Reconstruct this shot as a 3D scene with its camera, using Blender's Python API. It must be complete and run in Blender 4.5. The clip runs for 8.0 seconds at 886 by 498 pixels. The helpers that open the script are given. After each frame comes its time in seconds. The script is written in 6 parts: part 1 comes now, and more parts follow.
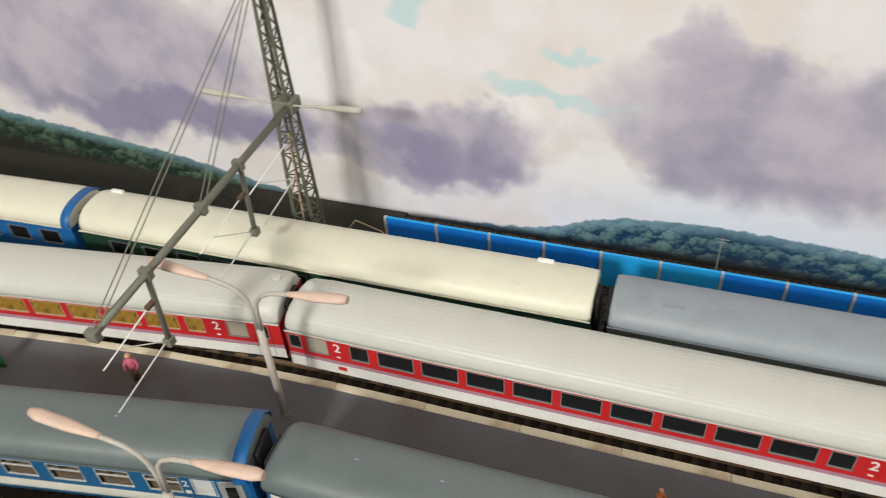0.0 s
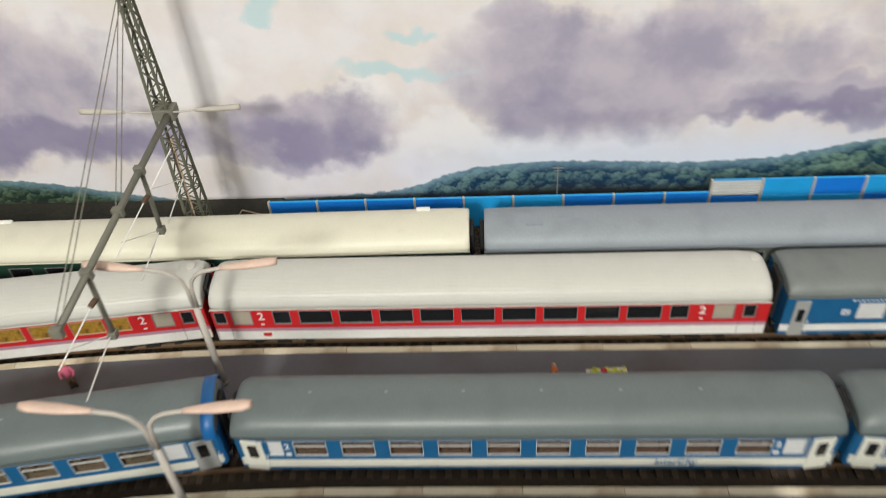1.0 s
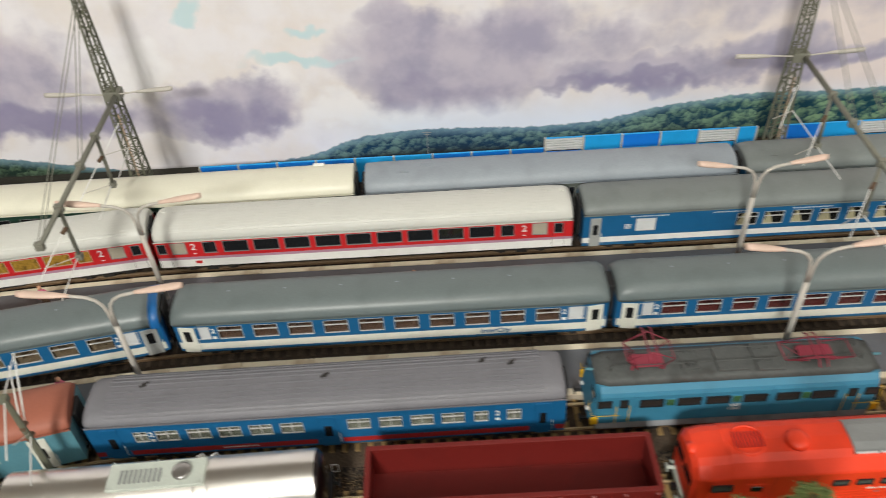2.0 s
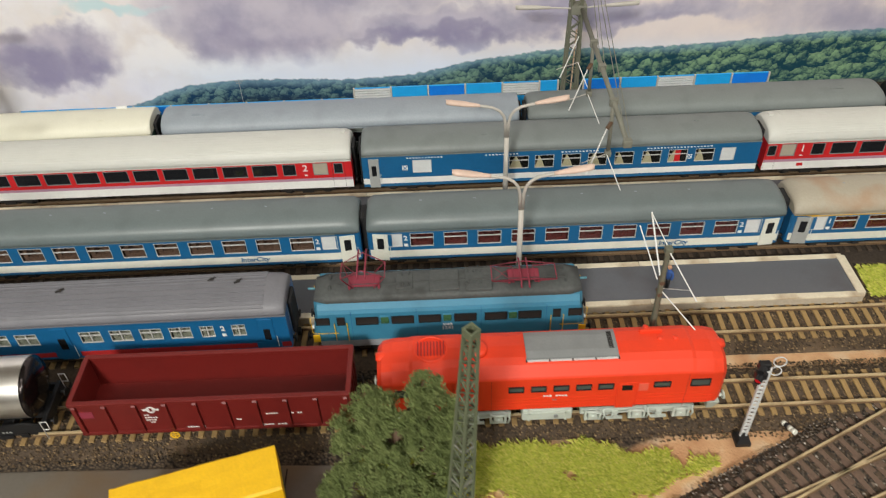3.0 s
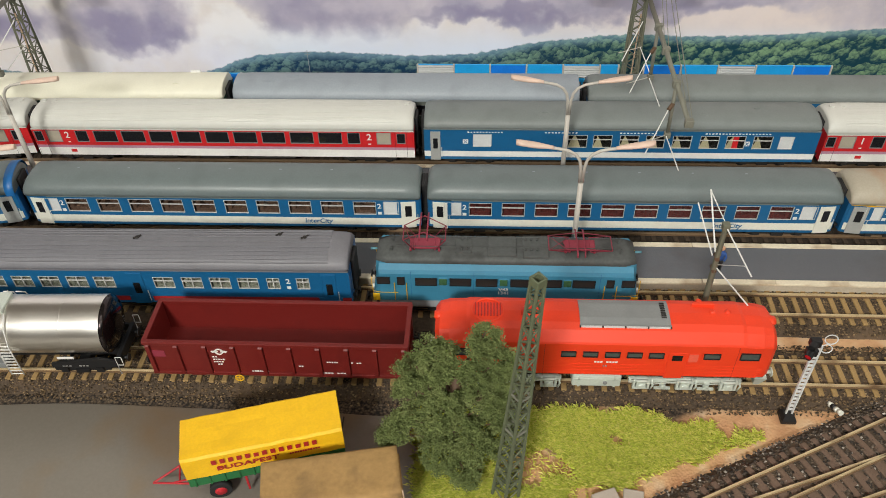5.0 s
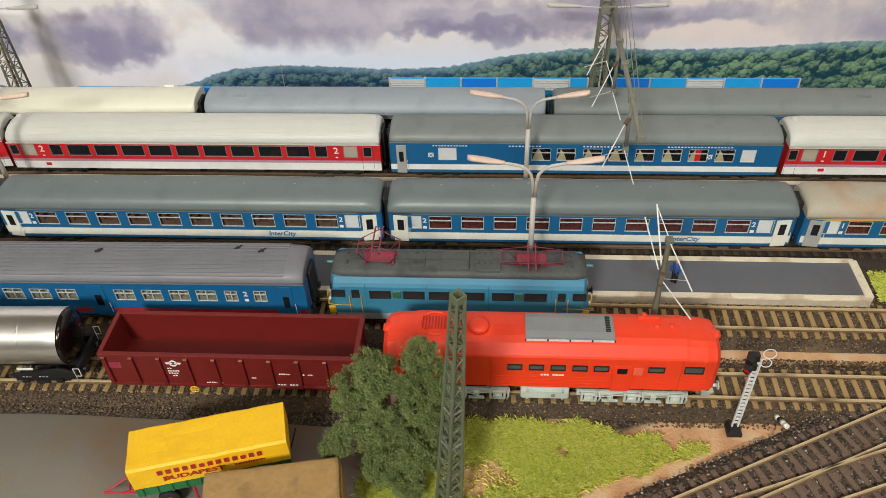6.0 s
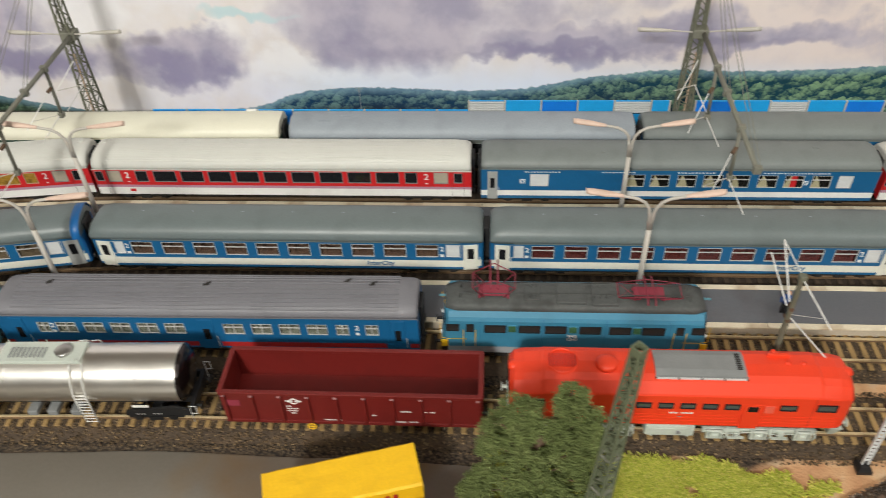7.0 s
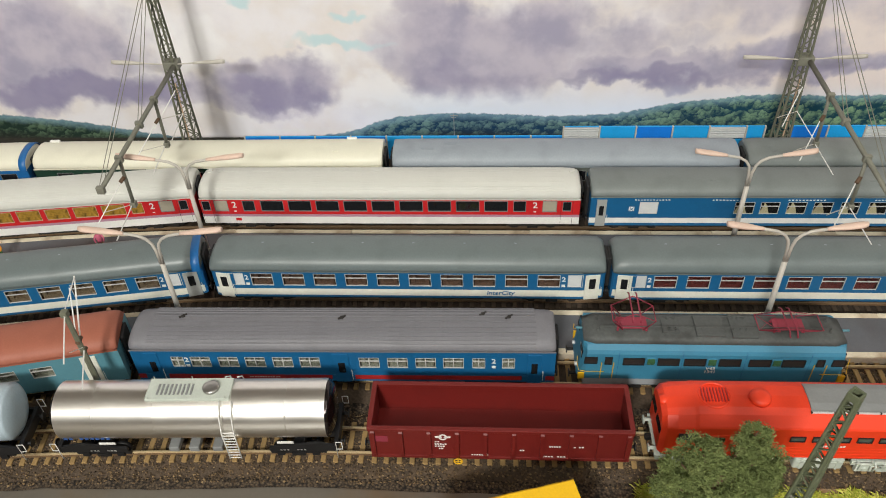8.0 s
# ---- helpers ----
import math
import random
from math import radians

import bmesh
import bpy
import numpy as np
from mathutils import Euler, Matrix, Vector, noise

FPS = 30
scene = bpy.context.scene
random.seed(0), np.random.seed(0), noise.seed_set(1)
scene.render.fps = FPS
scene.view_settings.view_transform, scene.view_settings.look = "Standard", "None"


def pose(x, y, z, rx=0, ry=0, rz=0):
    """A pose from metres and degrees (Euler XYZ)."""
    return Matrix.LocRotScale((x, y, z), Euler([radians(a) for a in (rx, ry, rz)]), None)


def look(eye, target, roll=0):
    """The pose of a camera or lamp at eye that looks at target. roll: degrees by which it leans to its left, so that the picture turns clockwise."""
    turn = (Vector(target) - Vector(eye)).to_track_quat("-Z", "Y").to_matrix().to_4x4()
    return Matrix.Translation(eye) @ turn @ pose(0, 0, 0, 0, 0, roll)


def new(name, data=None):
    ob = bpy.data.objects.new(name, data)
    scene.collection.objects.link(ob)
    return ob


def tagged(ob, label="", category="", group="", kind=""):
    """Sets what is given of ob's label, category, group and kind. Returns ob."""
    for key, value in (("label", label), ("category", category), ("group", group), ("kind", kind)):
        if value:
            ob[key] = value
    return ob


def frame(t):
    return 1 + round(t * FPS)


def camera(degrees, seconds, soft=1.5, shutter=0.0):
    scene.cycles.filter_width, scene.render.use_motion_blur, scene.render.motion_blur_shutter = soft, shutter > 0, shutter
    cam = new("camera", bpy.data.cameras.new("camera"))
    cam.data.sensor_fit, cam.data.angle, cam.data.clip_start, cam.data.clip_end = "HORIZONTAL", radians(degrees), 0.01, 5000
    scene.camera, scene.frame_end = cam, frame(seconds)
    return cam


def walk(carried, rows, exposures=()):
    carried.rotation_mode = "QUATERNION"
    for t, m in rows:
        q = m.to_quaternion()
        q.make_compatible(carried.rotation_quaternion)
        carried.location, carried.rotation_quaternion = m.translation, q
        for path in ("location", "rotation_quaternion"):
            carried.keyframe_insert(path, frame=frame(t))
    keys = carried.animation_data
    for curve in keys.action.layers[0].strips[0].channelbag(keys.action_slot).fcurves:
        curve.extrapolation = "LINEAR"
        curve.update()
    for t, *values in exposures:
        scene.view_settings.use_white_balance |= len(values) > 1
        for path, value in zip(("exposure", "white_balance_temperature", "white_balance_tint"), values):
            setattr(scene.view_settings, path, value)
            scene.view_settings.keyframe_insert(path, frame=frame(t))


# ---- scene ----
cam = camera(58.5, 8.0, soft=0.75, shutter=0.4)
PATH = [
    (0, (0.012, -0.009, 0.309), (-0.535, 1.404, -0.996), -4.3),
    (0.5, (0.01, -0.02, 0.311), (-0.352, 1.445, -1.0), -4.5),
    (1, (-0.005, -0.077, 0.335), (-0.133, 1.409, -0.997), -4.4),
    (1.2, (-0.011, -0.114, 0.353), (-0.098, 1.349, -1.007), -4.4),
    (2.3, (0.094, -0.228, 0.392), (0.095, 1.275, -0.927), -3.0),
    (2.5, (0.129, -0.237, 0.387), (0.134, 1.259, -0.94), -2.6),
    (3, (0.199, -0.259, 0.37), (0.2, 1.228, -0.968), -2.3),
    (3.5, (0.207, -0.267, 0.355), (0.201, 1.217, -0.986), -1.9),
    (4, (0.197, -0.278, 0.359), (0.163, 1.205, -0.983), -1.8),
    (4.5, (0.181, -0.281, 0.366), (0.117, 1.204, -0.973), -1.7),
    (4.7, (0.18, -0.282, 0.367), (0.103, 1.195, -0.98), -1.5),
    (6, (0.221, -0.283, 0.375), (0.098, 1.204, -0.957), -2.3),
    (6.5, (0.199, -0.277, 0.381), (0.078, 1.209, -0.952), -2.3),
    (7, (0.151, -0.27, 0.388), (0.03, 1.219, -0.941), -2.4),
    (7.5, (0.092, -0.27, 0.4), (-0.035, 1.22, -0.928), -2.6),
    (8, (0.067, -0.265, 0.403), (-0.049, 1.238, -0.911), -2.6),
]
walk(cam, [(t, look(eye, target, roll)) for t, eye, target, roll in PATH])

# ---------- light: hall with a front-left key lamp and two added fills ---
world = bpy.data.worlds.new("hall_air")
world.use_nodes = True
scene.world = world
world.node_tree.nodes["Background"].inputs[0].default_value = (1.0, 0.98, 0.95, 1)
world.node_tree.nodes["Background"].inputs[1].default_value = 0.010


def area_lamp(x, y, z, target, w, h, watts, color=(1.0, 0.975, 0.90)):
    d = bpy.data.lights.new("area_lamp", "AREA")
    d.shape, d.size, d.size_y, d.energy, d.color = "RECTANGLE", w, h, watts, color
    ob = new("area_lamp", d)
    ob.matrix_world = look((x, y, z), target)
    return ob


area_lamp(-0.40, -2.05, 1.60, (0.10, 0.25, 0.05), 0.42, 0.30, 57)
# Unseen overhead and right-hand fill lamps, added to brighten the layout.
area_lamp(0.55, -0.50, 1.74, (0.42, 0.1, 0), 2.0, 0.45, 6.8)
area_lamp(1.9, -1.3, 1.72, (0.3, 0.2, 0), 1.0, 0.3, 14.5)


# ---------- materials ----------
def mat(name, col, rough=0.5, metal=0.0, var=0.12, fine=900.0, broad=45.0, bump=0.0, dirt=None, spec=0.5):
    """Painted or natural surface: base colour varied by fine grain and by broad wear."""
    m = bpy.data.materials.new(name)
    m.use_nodes = True
    nt = m.node_tree
    N, L = nt.nodes, nt.links
    b = N["Principled BSDF"]
    b.inputs["Roughness"].default_value = rough
    b.inputs["Metallic"].default_value = metal
    b.inputs["Specular IOR Level"].default_value = spec
    co = N.new("ShaderNodeTexCoord")
    n1 = N.new("ShaderNodeTexNoise")
    n1.inputs["Scale"].default_value, n1.inputs["Detail"].default_value = fine, 3.0
    n2 = N.new("ShaderNodeTexNoise")
    n2.inputs["Scale"].default_value, n2.inputs["Detail"].default_value = broad, 4.0
    L.new(co.outputs["Object"], n1.inputs["Vector"])
    L.new(co.outputs["Object"], n2.inputs["Vector"])
    mx = N.new("ShaderNodeMix")
    mx.data_type = "RGBA"
    lo = tuple(c * (1 - var) for c in col)
    hi = tuple(min(1, c * (1 + var)) for c in col)
    mx.inputs["A"].default_value, mx.inputs["B"].default_value = (*lo, 1), (*hi, 1)
    L.new(n1.outputs["Fac"], mx.inputs["Factor"])
    m2 = N.new("ShaderNodeMix")
    m2.data_type = "RGBA"
    dc = dirt or tuple(c * (1 - 1.5 * var) for c in col)
    m2.inputs["B"].default_value = (*dc, 1)
    rp = N.new("ShaderNodeMapRange")
    rp.inputs["From Min"].default_value, rp.inputs["From Max"].default_value = 0.52, 0.78
    L.new(n2.outputs["Fac"], rp.inputs["Value"])
    L.new(rp.outputs["Result"], m2.inputs["Factor"])
    L.new(mx.outputs["Result"], m2.inputs["A"])
    L.new(m2.outputs["Result"], b.inputs["Base Color"])
    rr = N.new("ShaderNodeMapRange")
    rr.inputs["To Min"].default_value, rr.inputs["To Max"].default_value = max(0.03, rough - 0.08), min(1, rough + 0.1)
    L.new(n2.outputs["Fac"], rr.inputs["Value"])
    L.new(rr.outputs["Result"], b.inputs["Roughness"])
    if bump:
        bp = N.new("ShaderNodeBump")
        bp.inputs["Strength"].default_value, bp.inputs["Distance"].default_value = 0.6, bump
        L.new(n1.outputs["Fac"], bp.inputs["Height"])
        L.new(bp.outputs["Normal"], b.inputs["Normal"])
    return m


def stone_mat(name, stops):
    """Loose stones, each of its own tone."""
    m = bpy.data.materials.new(name)
    m.use_nodes = True
    N, L = m.node_tree.nodes, m.node_tree.links
    b = N["Principled BSDF"]
    b.inputs["Roughness"].default_value = 0.9
    g, r = N.new("ShaderNodeNewGeometry"), N.new("ShaderNodeValToRGB")
    el = r.color_ramp.elements
    el[0].position, el[0].color = stops[0][0], (*stops[0][1], 1)
    el[1].position, el[1].color = stops[-1][0], (*stops[-1][1], 1)
    for q, c in stops[1:-1]:
        el.new(q).color = (*c, 1)
    L.new(g.outputs["Random Per Island"], r.inputs[0])
    L.new(r.outputs[0], b.inputs["Base Color"])
    return m


def glass(name, tint, rough=0.05):
    """A thin pane: see-through with a tint, glossy at its surface."""
    m = bpy.data.materials.new(name)
    m.use_nodes = True
    N, L = m.node_tree.nodes, m.node_tree.links
    N.remove(N["Principled BSDF"])
    t, g, x = (N.new("ShaderNode" + s) for s in ("BsdfTransparent", "BsdfGlossy", "MixShader"))
    t.inputs["Color"].default_value = (*tint, 1)
    g.inputs["Roughness"].default_value = rough
    x.inputs[0].default_value = 0.06
    L.new(t.outputs[0], x.inputs[1])
    L.new(g.outputs[0], x.inputs[2])
    L.new(x.outputs[0], N["Material Output"].inputs["Surface"])
    return m


M = {}
for key, args in dict(
    white_roof=((0.62, 0.625, 0.58), 0.42, 0.0, 0.05), cream_roof=((0.75, 0.735, 0.605), 0.45, 0.0, 0.06), slate_roof=((0.150, 0.182, 0.184), 0.40),
    silver_roof=((0.30, 0.34, 0.38), 0.5), warm_grey_roof=((0.190, 0.215, 0.210), 0.48), ribbed_roof=((0.19, 0.19, 0.21), 0.5),
    clay_roof=((0.36, 0.12, 0.075), 0.6),
    blue=((0.010, 0.115, 0.275), 0.38), bright_blue=((0.012, 0.125, 0.36), 0.4), pale_blue=((0.10, 0.26, 0.32), 0.42),
    loco_blue=((0.045, 0.215, 0.34), 0.42), cream=((0.74, 0.74, 0.65), 0.45), white=((0.80, 0.80, 0.77), 0.45),
    red=((0.57, 0.018, 0.022), 0.4), rose=((0.44, 0.24, 0.32), 0.5), green=((0.012, 0.045, 0.03), 0.45), grey_side=((0.10, 0.115, 0.10), 0.5),
    deep_red=((0.40, 0.02, 0.02), 0.45), oxide=((0.160, 0.0135, 0.011), 0.45), orange_red=((0.86, 0.055, 0.016), 0.45, 0.0, 0.06),
    black=((0.012, 0.012, 0.013), 0.5), dark=((0.025, 0.022, 0.02), 0.7), rubber=((0.015, 0.015, 0.016), 0.8), steel=((0.5, 0.49, 0.47), 0.3),
    pale_grey=((0.55, 0.60, 0.54), 0.5), mid_grey=((0.24, 0.25, 0.25), 0.5), yellow=((0.78, 0.46, 0.015), 0.5), amber=((0.75, 0.33, 0.02), 0.5),
    maroon=((0.28, 0.035, 0.06), 0.5), lamp_shell=((0.74, 0.55, 0.45), 0.5), post=((0.52, 0.49, 0.44), 0.5), mast=((0.15, 0.155, 0.11), 0.6), olive_mast=((0.125, 0.145, 0.085), 0.65),
    beam=((0.20, 0.20, 0.16), 0.6), seat_red=((0.34, 0.070, 0.068), 0.8), seat_brown=((0.36, 0.205, 0.155), 0.8), seat_tan=((0.50, 0.36, 0.25), 0.8), seat_yellow=((0.80, 0.50, 0.07), 0.7),
    curtain=((0.75, 0.68, 0.45), 0.8), door_grey=((0.35, 0.36, 0.35), 0.5), frosted=((0.66, 0.68, 0.68), 0.35), beige_glass=((0.42, 0.38, 0.30), 0.35),
    fence_blue=((0.010, 0.21, 0.80), 0.4), fence_sky=((0.018, 0.38, 0.85), 0.4), dark_pane=((0.012, 0.013, 0.015), 0.12),
    tarp=((0.92, 0.53, 0.012), 0.55), truck_green=((0.02, 0.16, 0.05), 0.5), wheel_red=((0.5, 0.02, 0.03), 0.5),
    skin=((0.6, 0.33, 0.2), 0.6), cloth_blue=((0.03, 0.09, 0.3), 0.7), cloth_pink=((0.55, 0.12, 0.2), 0.7), cloth_orange=((0.7, 0.2, 0.06), 0.7),
    lens_red=((0.6, 0.01, 0.015), 0.3), brown=((0.12, 0.07, 0.04), 0.7), stone=((0.42, 0.37, 0.31), 0.85),
).items():
    M[key] = mat(key, *args)
M["rusty_roof"] = mat("rusty_roof", (0.42, 0.38, 0.30), 0.55, broad=24, dirt=(0.40, 0.19, 0.075))
M["canvas"] = mat("canvas", (0.38, 0.23, 0.085), 0.8, var=0.25, fine=420, broad=55, bump=0.0002, dirt=(0.14, 0.09, 0.045))
# Opaque pane with the yellow light of a coach interior painted on.
M["amber_glass"] = mat("amber_glass", (0.36, 0.21, 0.035), 0.2, var=0.7, fine=300, broad=240, dirt=(0.04, 0.024, 0.010))
M["ebony"] = mat("ebony", (0.030, 0.026, 0.024), 0.32)
M["porthole"] = mat("porthole", (0.05, 0.13, 0.06), 0.25, var=0.4)
M["skirt"] = mat("skirt", (0.33, 0.35, 0.37), 0.5, broad=80, dirt=(0.16, 0.15, 0.14))
M["loco_glass"] = mat("loco_glass", (0.085, 0.10, 0.09), 0.12)
M["steel"].node_tree.nodes["Principled BSDF"].inputs["Metallic"].default_value = 0.9
M["chrome"] = mat("chrome", (0.93, 0.91, 0.86), 0.30, 1.0, 0.02)
M["trim"] = mat("window_trim", (0.56, 0.56, 0.54), 0.35)
M["glass"] = glass("window_glass", (0.75, 0.76, 0.74))
M["platform"] = mat("platform_asphalt", (0.128, 0.133, 0.148), 0.55, var=0.2, fine=1500, broad=18, bump=0.0002, dirt=(0.085, 0.070, 0.066))
M["edge"] = mat("platform_edge", (0.76, 0.68, 0.52), 0.7, var=0.15, fine=700, broad=40, bump=0.0003, dirt=(0.30, 0.17, 0.07))
M["edge_side"] = mat("platform_side", (0.52, 0.45, 0.35), 0.8, var=0.2, bump=0.0003)
M["sleeper"] = mat("sleeper", (0.36, 0.235, 0.095), 0.8, var=0.3, fine=800, broad=60, bump=0.0002)
M["sleeper_dark"] = mat("sleeper_dark", (0.155, 0.100, 0.070), 0.8, var=0.3, fine=800, broad=60, bump=0.0002)
# Rear-track rails, ballast and sleepers: the coaches' shade is put into these colours.
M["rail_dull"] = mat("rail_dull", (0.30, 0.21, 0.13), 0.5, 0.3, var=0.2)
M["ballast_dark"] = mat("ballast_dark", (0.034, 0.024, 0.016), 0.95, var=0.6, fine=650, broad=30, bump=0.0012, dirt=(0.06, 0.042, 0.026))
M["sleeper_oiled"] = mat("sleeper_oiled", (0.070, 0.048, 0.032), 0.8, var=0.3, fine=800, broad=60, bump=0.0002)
M["rail_foot"] = mat("rail_foot", (0.17, 0.105, 0.055), 0.7)
# Near-black tone for the sheet that darkens the ground behind track a.
M["verge"] = mat("verge", (0.030, 0.028, 0.020), 0.95, var=0.5, fine=400, broad=60, bump=0.0008, dirt=(0.02, 0.026, 0.014))
M["rail"] = mat("rail", (0.72, 0.58, 0.35), 0.45, 0.35, var=0.15, dirt=(0.22, 0.13, 0.07))
M["ballast"] = mat("ballast", (0.075, 0.052, 0.034), 0.9, var=0.65, fine=650, broad=30, bump=0.0012, dirt=(0.15, 0.10, 0.06))
M["stone_chip"] = stone_mat("stone_chip", ((0, (0.026, 0.018, 0.011)), (0.5, (0.11, 0.072, 0.038)), (0.85, (0.18, 0.118, 0.058)), (1, (0.31, 0.22, 0.115))))
M["stone_dark"] = stone_mat("stone_dark", ((0, (0.018, 0.014, 0.012)), (0.6, (0.085, 0.066, 0.050)), (0.92, (0.18, 0.135, 0.095)), (1, (0.46, 0.42, 0.37))))
M["yard"] = mat("yard", (0.235, 0.212, 0.180), 0.36, var=0.10, fine=600, broad=14, bump=0.00008, dirt=(0.26, 0.165, 0.075))
M["grass"] = stone_mat("grass", ((0, (0.36, 0.42, 0.05)), (0.4, (0.62, 0.68, 0.09)), (0.75, (0.78, 0.78, 0.17)), (1, (0.86, 0.77, 0.27))))
M["leaf"] = mat("leaf", (0.175, 0.220, 0.070), 0.8, var=0.40, fine=420, broad=90, dirt=(0.32, 0.37, 0.14))
M["wood_board"] = mat("board", (0.3, 0.2, 0.12), 0.6)
M["ceiling_paint"] = mat("ceiling_paint", (0.75, 0.74, 0.71), 0.9, fine=30, broad=2)
M["wall_paint"] = mat("wall_paint", (0.55, 0.54, 0.52), 0.9, fine=30, broad=2)


# ---------- mesh helpers ----------
def part(name, bm, material, parent, label="", at=None):
    """Links a bmesh (or a mesh) as one object under a thing or part."""
    if isinstance(bm, bmesh.types.BMesh):
        me = bpy.data.meshes.new(name)
        bm.to_mesh(me)
        bm.free()
        for k in material if isinstance(material, (list, tuple)) else [material]:
            me.materials.append(M[k])
    else:
        me = bm
    ob = new(name, me)
    if parent is not None:
        ob.parent = parent
    if at is not None:
        ob.matrix_basis = at
    return tagged(ob, label)


def thing(name, m, label, category, group="", kind=""):
    ob = new(name)
    ob.empty_display_size = 0.01
    ob.matrix_basis = m
    return tagged(ob, label, category, group, kind)


def box(bm, x0, x1, y0, y1, z0, z1, mi=0, bevel=0.0):
    vs = [bm.verts.new(p) for p in ((x0, y0, z0), (x1, y0, z0), (x1, y1, z0), (x0, y1, z0), (x0, y0, z1), (x1, y0, z1), (x1, y1, z1), (x0, y1, z1))]
    fs = []
    for q in ((3, 2, 1, 0), (4, 5, 6, 7), (0, 1, 5, 4), (1, 2, 6, 5), (2, 3, 7, 6), (3, 0, 4, 7)):
        f = bm.faces.new([vs[i] for i in q])
        f.material_index = mi
        fs.append(f)
    if bevel:
        es = list({e for f in fs for e in f.edges})
        r = bmesh.ops.bevel(bm, geom=es, offset=bevel, segments=2, affect="EDGES", profile=0.5)
        for f in r["faces"]:
            f.material_index = mi
    return bm


def B(x0, x1, y0, y1, z0, z1, bevel=0.0):
    return box(bmesh.new(), x0, x1, y0, y1, z0, z1, 0, bevel)


def tube(bm, p, q, r, n=8, r2=None, mi=0, caps=True):
    p, q = Vector(p), Vector(q)
    d = (q - p).normalized()
    a = d.orthogonal().normalized()
    b = d.cross(a)
    r2 = r if r2 is None else r2
    rings = []
    for c, rr in ((p, r), (q, r2)):
        rings.append([bm.verts.new(c + rr * (math.cos(2 * math.pi * i / n) * a + math.sin(2 * math.pi * i / n) * b)) for i in range(n)])
    for i in range(n):
        f = bm.faces.new((rings[0][i], rings[0][(i + 1) % n], rings[1][(i + 1) % n], rings[1][i]))
        f.smooth, f.material_index = n > 6, mi
    if caps:
        bm.faces.new(rings[0][::-1]).material_index = mi
        bm.faces.new(rings[1]).material_index = mi
    return bm


def pipe(bm, pts, r, n=6, mi=0):
    """A round bar bent along points."""
    P = [Vector(q) for q in pts]
    rings, a = [], None
    for i, c in enumerate(P):
        d = ((P[min(i + 1, len(P) - 1)] - c).normalized() + (c - P[max(i - 1, 0)]).normalized())
        d = d.normalized() if d.length > 1e-6 else (P[-1] - P[0]).normalized()
        a = d.orthogonal().normalized() if a is None else (a - d * a.dot(d)).normalized()
        b = d.cross(a)
        rings.append([c + r * (math.cos(2 * math.pi * k / n) * a + math.sin(2 * math.pi * k / n) * b) for k in range(n)])
    return loft(bm, rings, mi=mi)


def loft(bm, rings, closed=True, caps=True, smooth=True, mi=0):
    """Skin through rings of equal point counts."""
    vr = [[bm.verts.new(p) for p in r] for r in rings]
    n = len(vr[0])
    for a, b in zip(vr, vr[1:]):
        for i in range(n if closed else n - 1):
            j = (i + 1) % n
            f = bm.faces.new((a[i], b[i], b[j], a[j]))
            f.smooth, f.material_index = smooth, mi
    if caps and closed:
        bm.faces.new(vr[0]).material_index = mi
        bm.faces.new(vr[-1][::-1]).material_index = mi
    return bm


def wall(bm, p0, p1, rows, holes, depth=0.0008):
    """A wall over the plan line p0-p1, outward to its right, in rows (z0, z1, material index), with holes (u0, u1, z0, z1) that have reveals."""
    p0, p1 = Vector((*p0, 0)), Vector((*p1, 0))
    ln = round((p1 - p0).length, 6)
    d = (p1 - p0) / ln
    nrm = Vector((d.y, -d.x, 0))
    us = sorted({0.0, ln, *(round(h[i], 6) for h in holes for i in (0, 1))})
    zs = sorted({*(round(r[i], 6) for r in rows for i in (0, 1)), *(round(h[i], 6) for h in holes for i in (2, 3))})
    V = {}

    def v(u, z, k=0.0):
        key = (round(u, 6), round(z, 6), k)
        if key not in V:
            V[key] = bm.verts.new(p0 + d * u - nrm * k + Vector((0, 0, z)))
        return V[key]

    for u0, u1 in zip(us, us[1:]):
        for z0, z1 in zip(zs, zs[1:]):
            uc, zc = (u0 + u1) / 2, (z0 + z1) / 2
            if any(h[0] < uc < h[1] and h[2] < zc < h[3] for h in holes):
                continue
            f = bm.faces.new((v(u0, z0), v(u1, z0), v(u1, z1), v(u0, z1)))
            f.material_index = next((r[2] for r in rows if r[0] - 1e-6 <= zc <= r[1] + 1e-6), 0)
    for h in holes:
        u0, u1, z0, z1 = (round(k, 6) for k in h)
        zc = (z0 + z1) / 2
        mi = next((r[2] for r in rows if r[0] - 1e-6 <= zc <= r[1] + 1e-6), 0)
        c = [(u0, z0), (u1, z0), (u1, z1), (u0, z1)]
        for a, b in zip(c, c[1:] + c[:1]):
            q = [bm.verts.new(p0 + d * u + Vector((0, 0, z)) - nrm * k) for (u, z), k in ((a, 0), (b, 0), (b, depth), (a, depth))]
            bm.faces.new(q[::-1]).material_index = mi
    return bm


def bars(bm, x0, x1, z, h, n, y=0.0, seed=1, gap=0.35):
    """A row of small upright marks, for lettering too small to read."""
    rnd = random.Random(seed)
    w = (x1 - x0) / n
    for i in range(n):
        if n < 10 and rnd.random() < 0.12:
            continue
        hh = h * rnd.choice((1, 1, 0.85))
        box(bm, x0 + i * w, x0 + (i + 1 - gap) * w, y - 0.00012, y, z, z + hh)
    return bm


FONT = {}


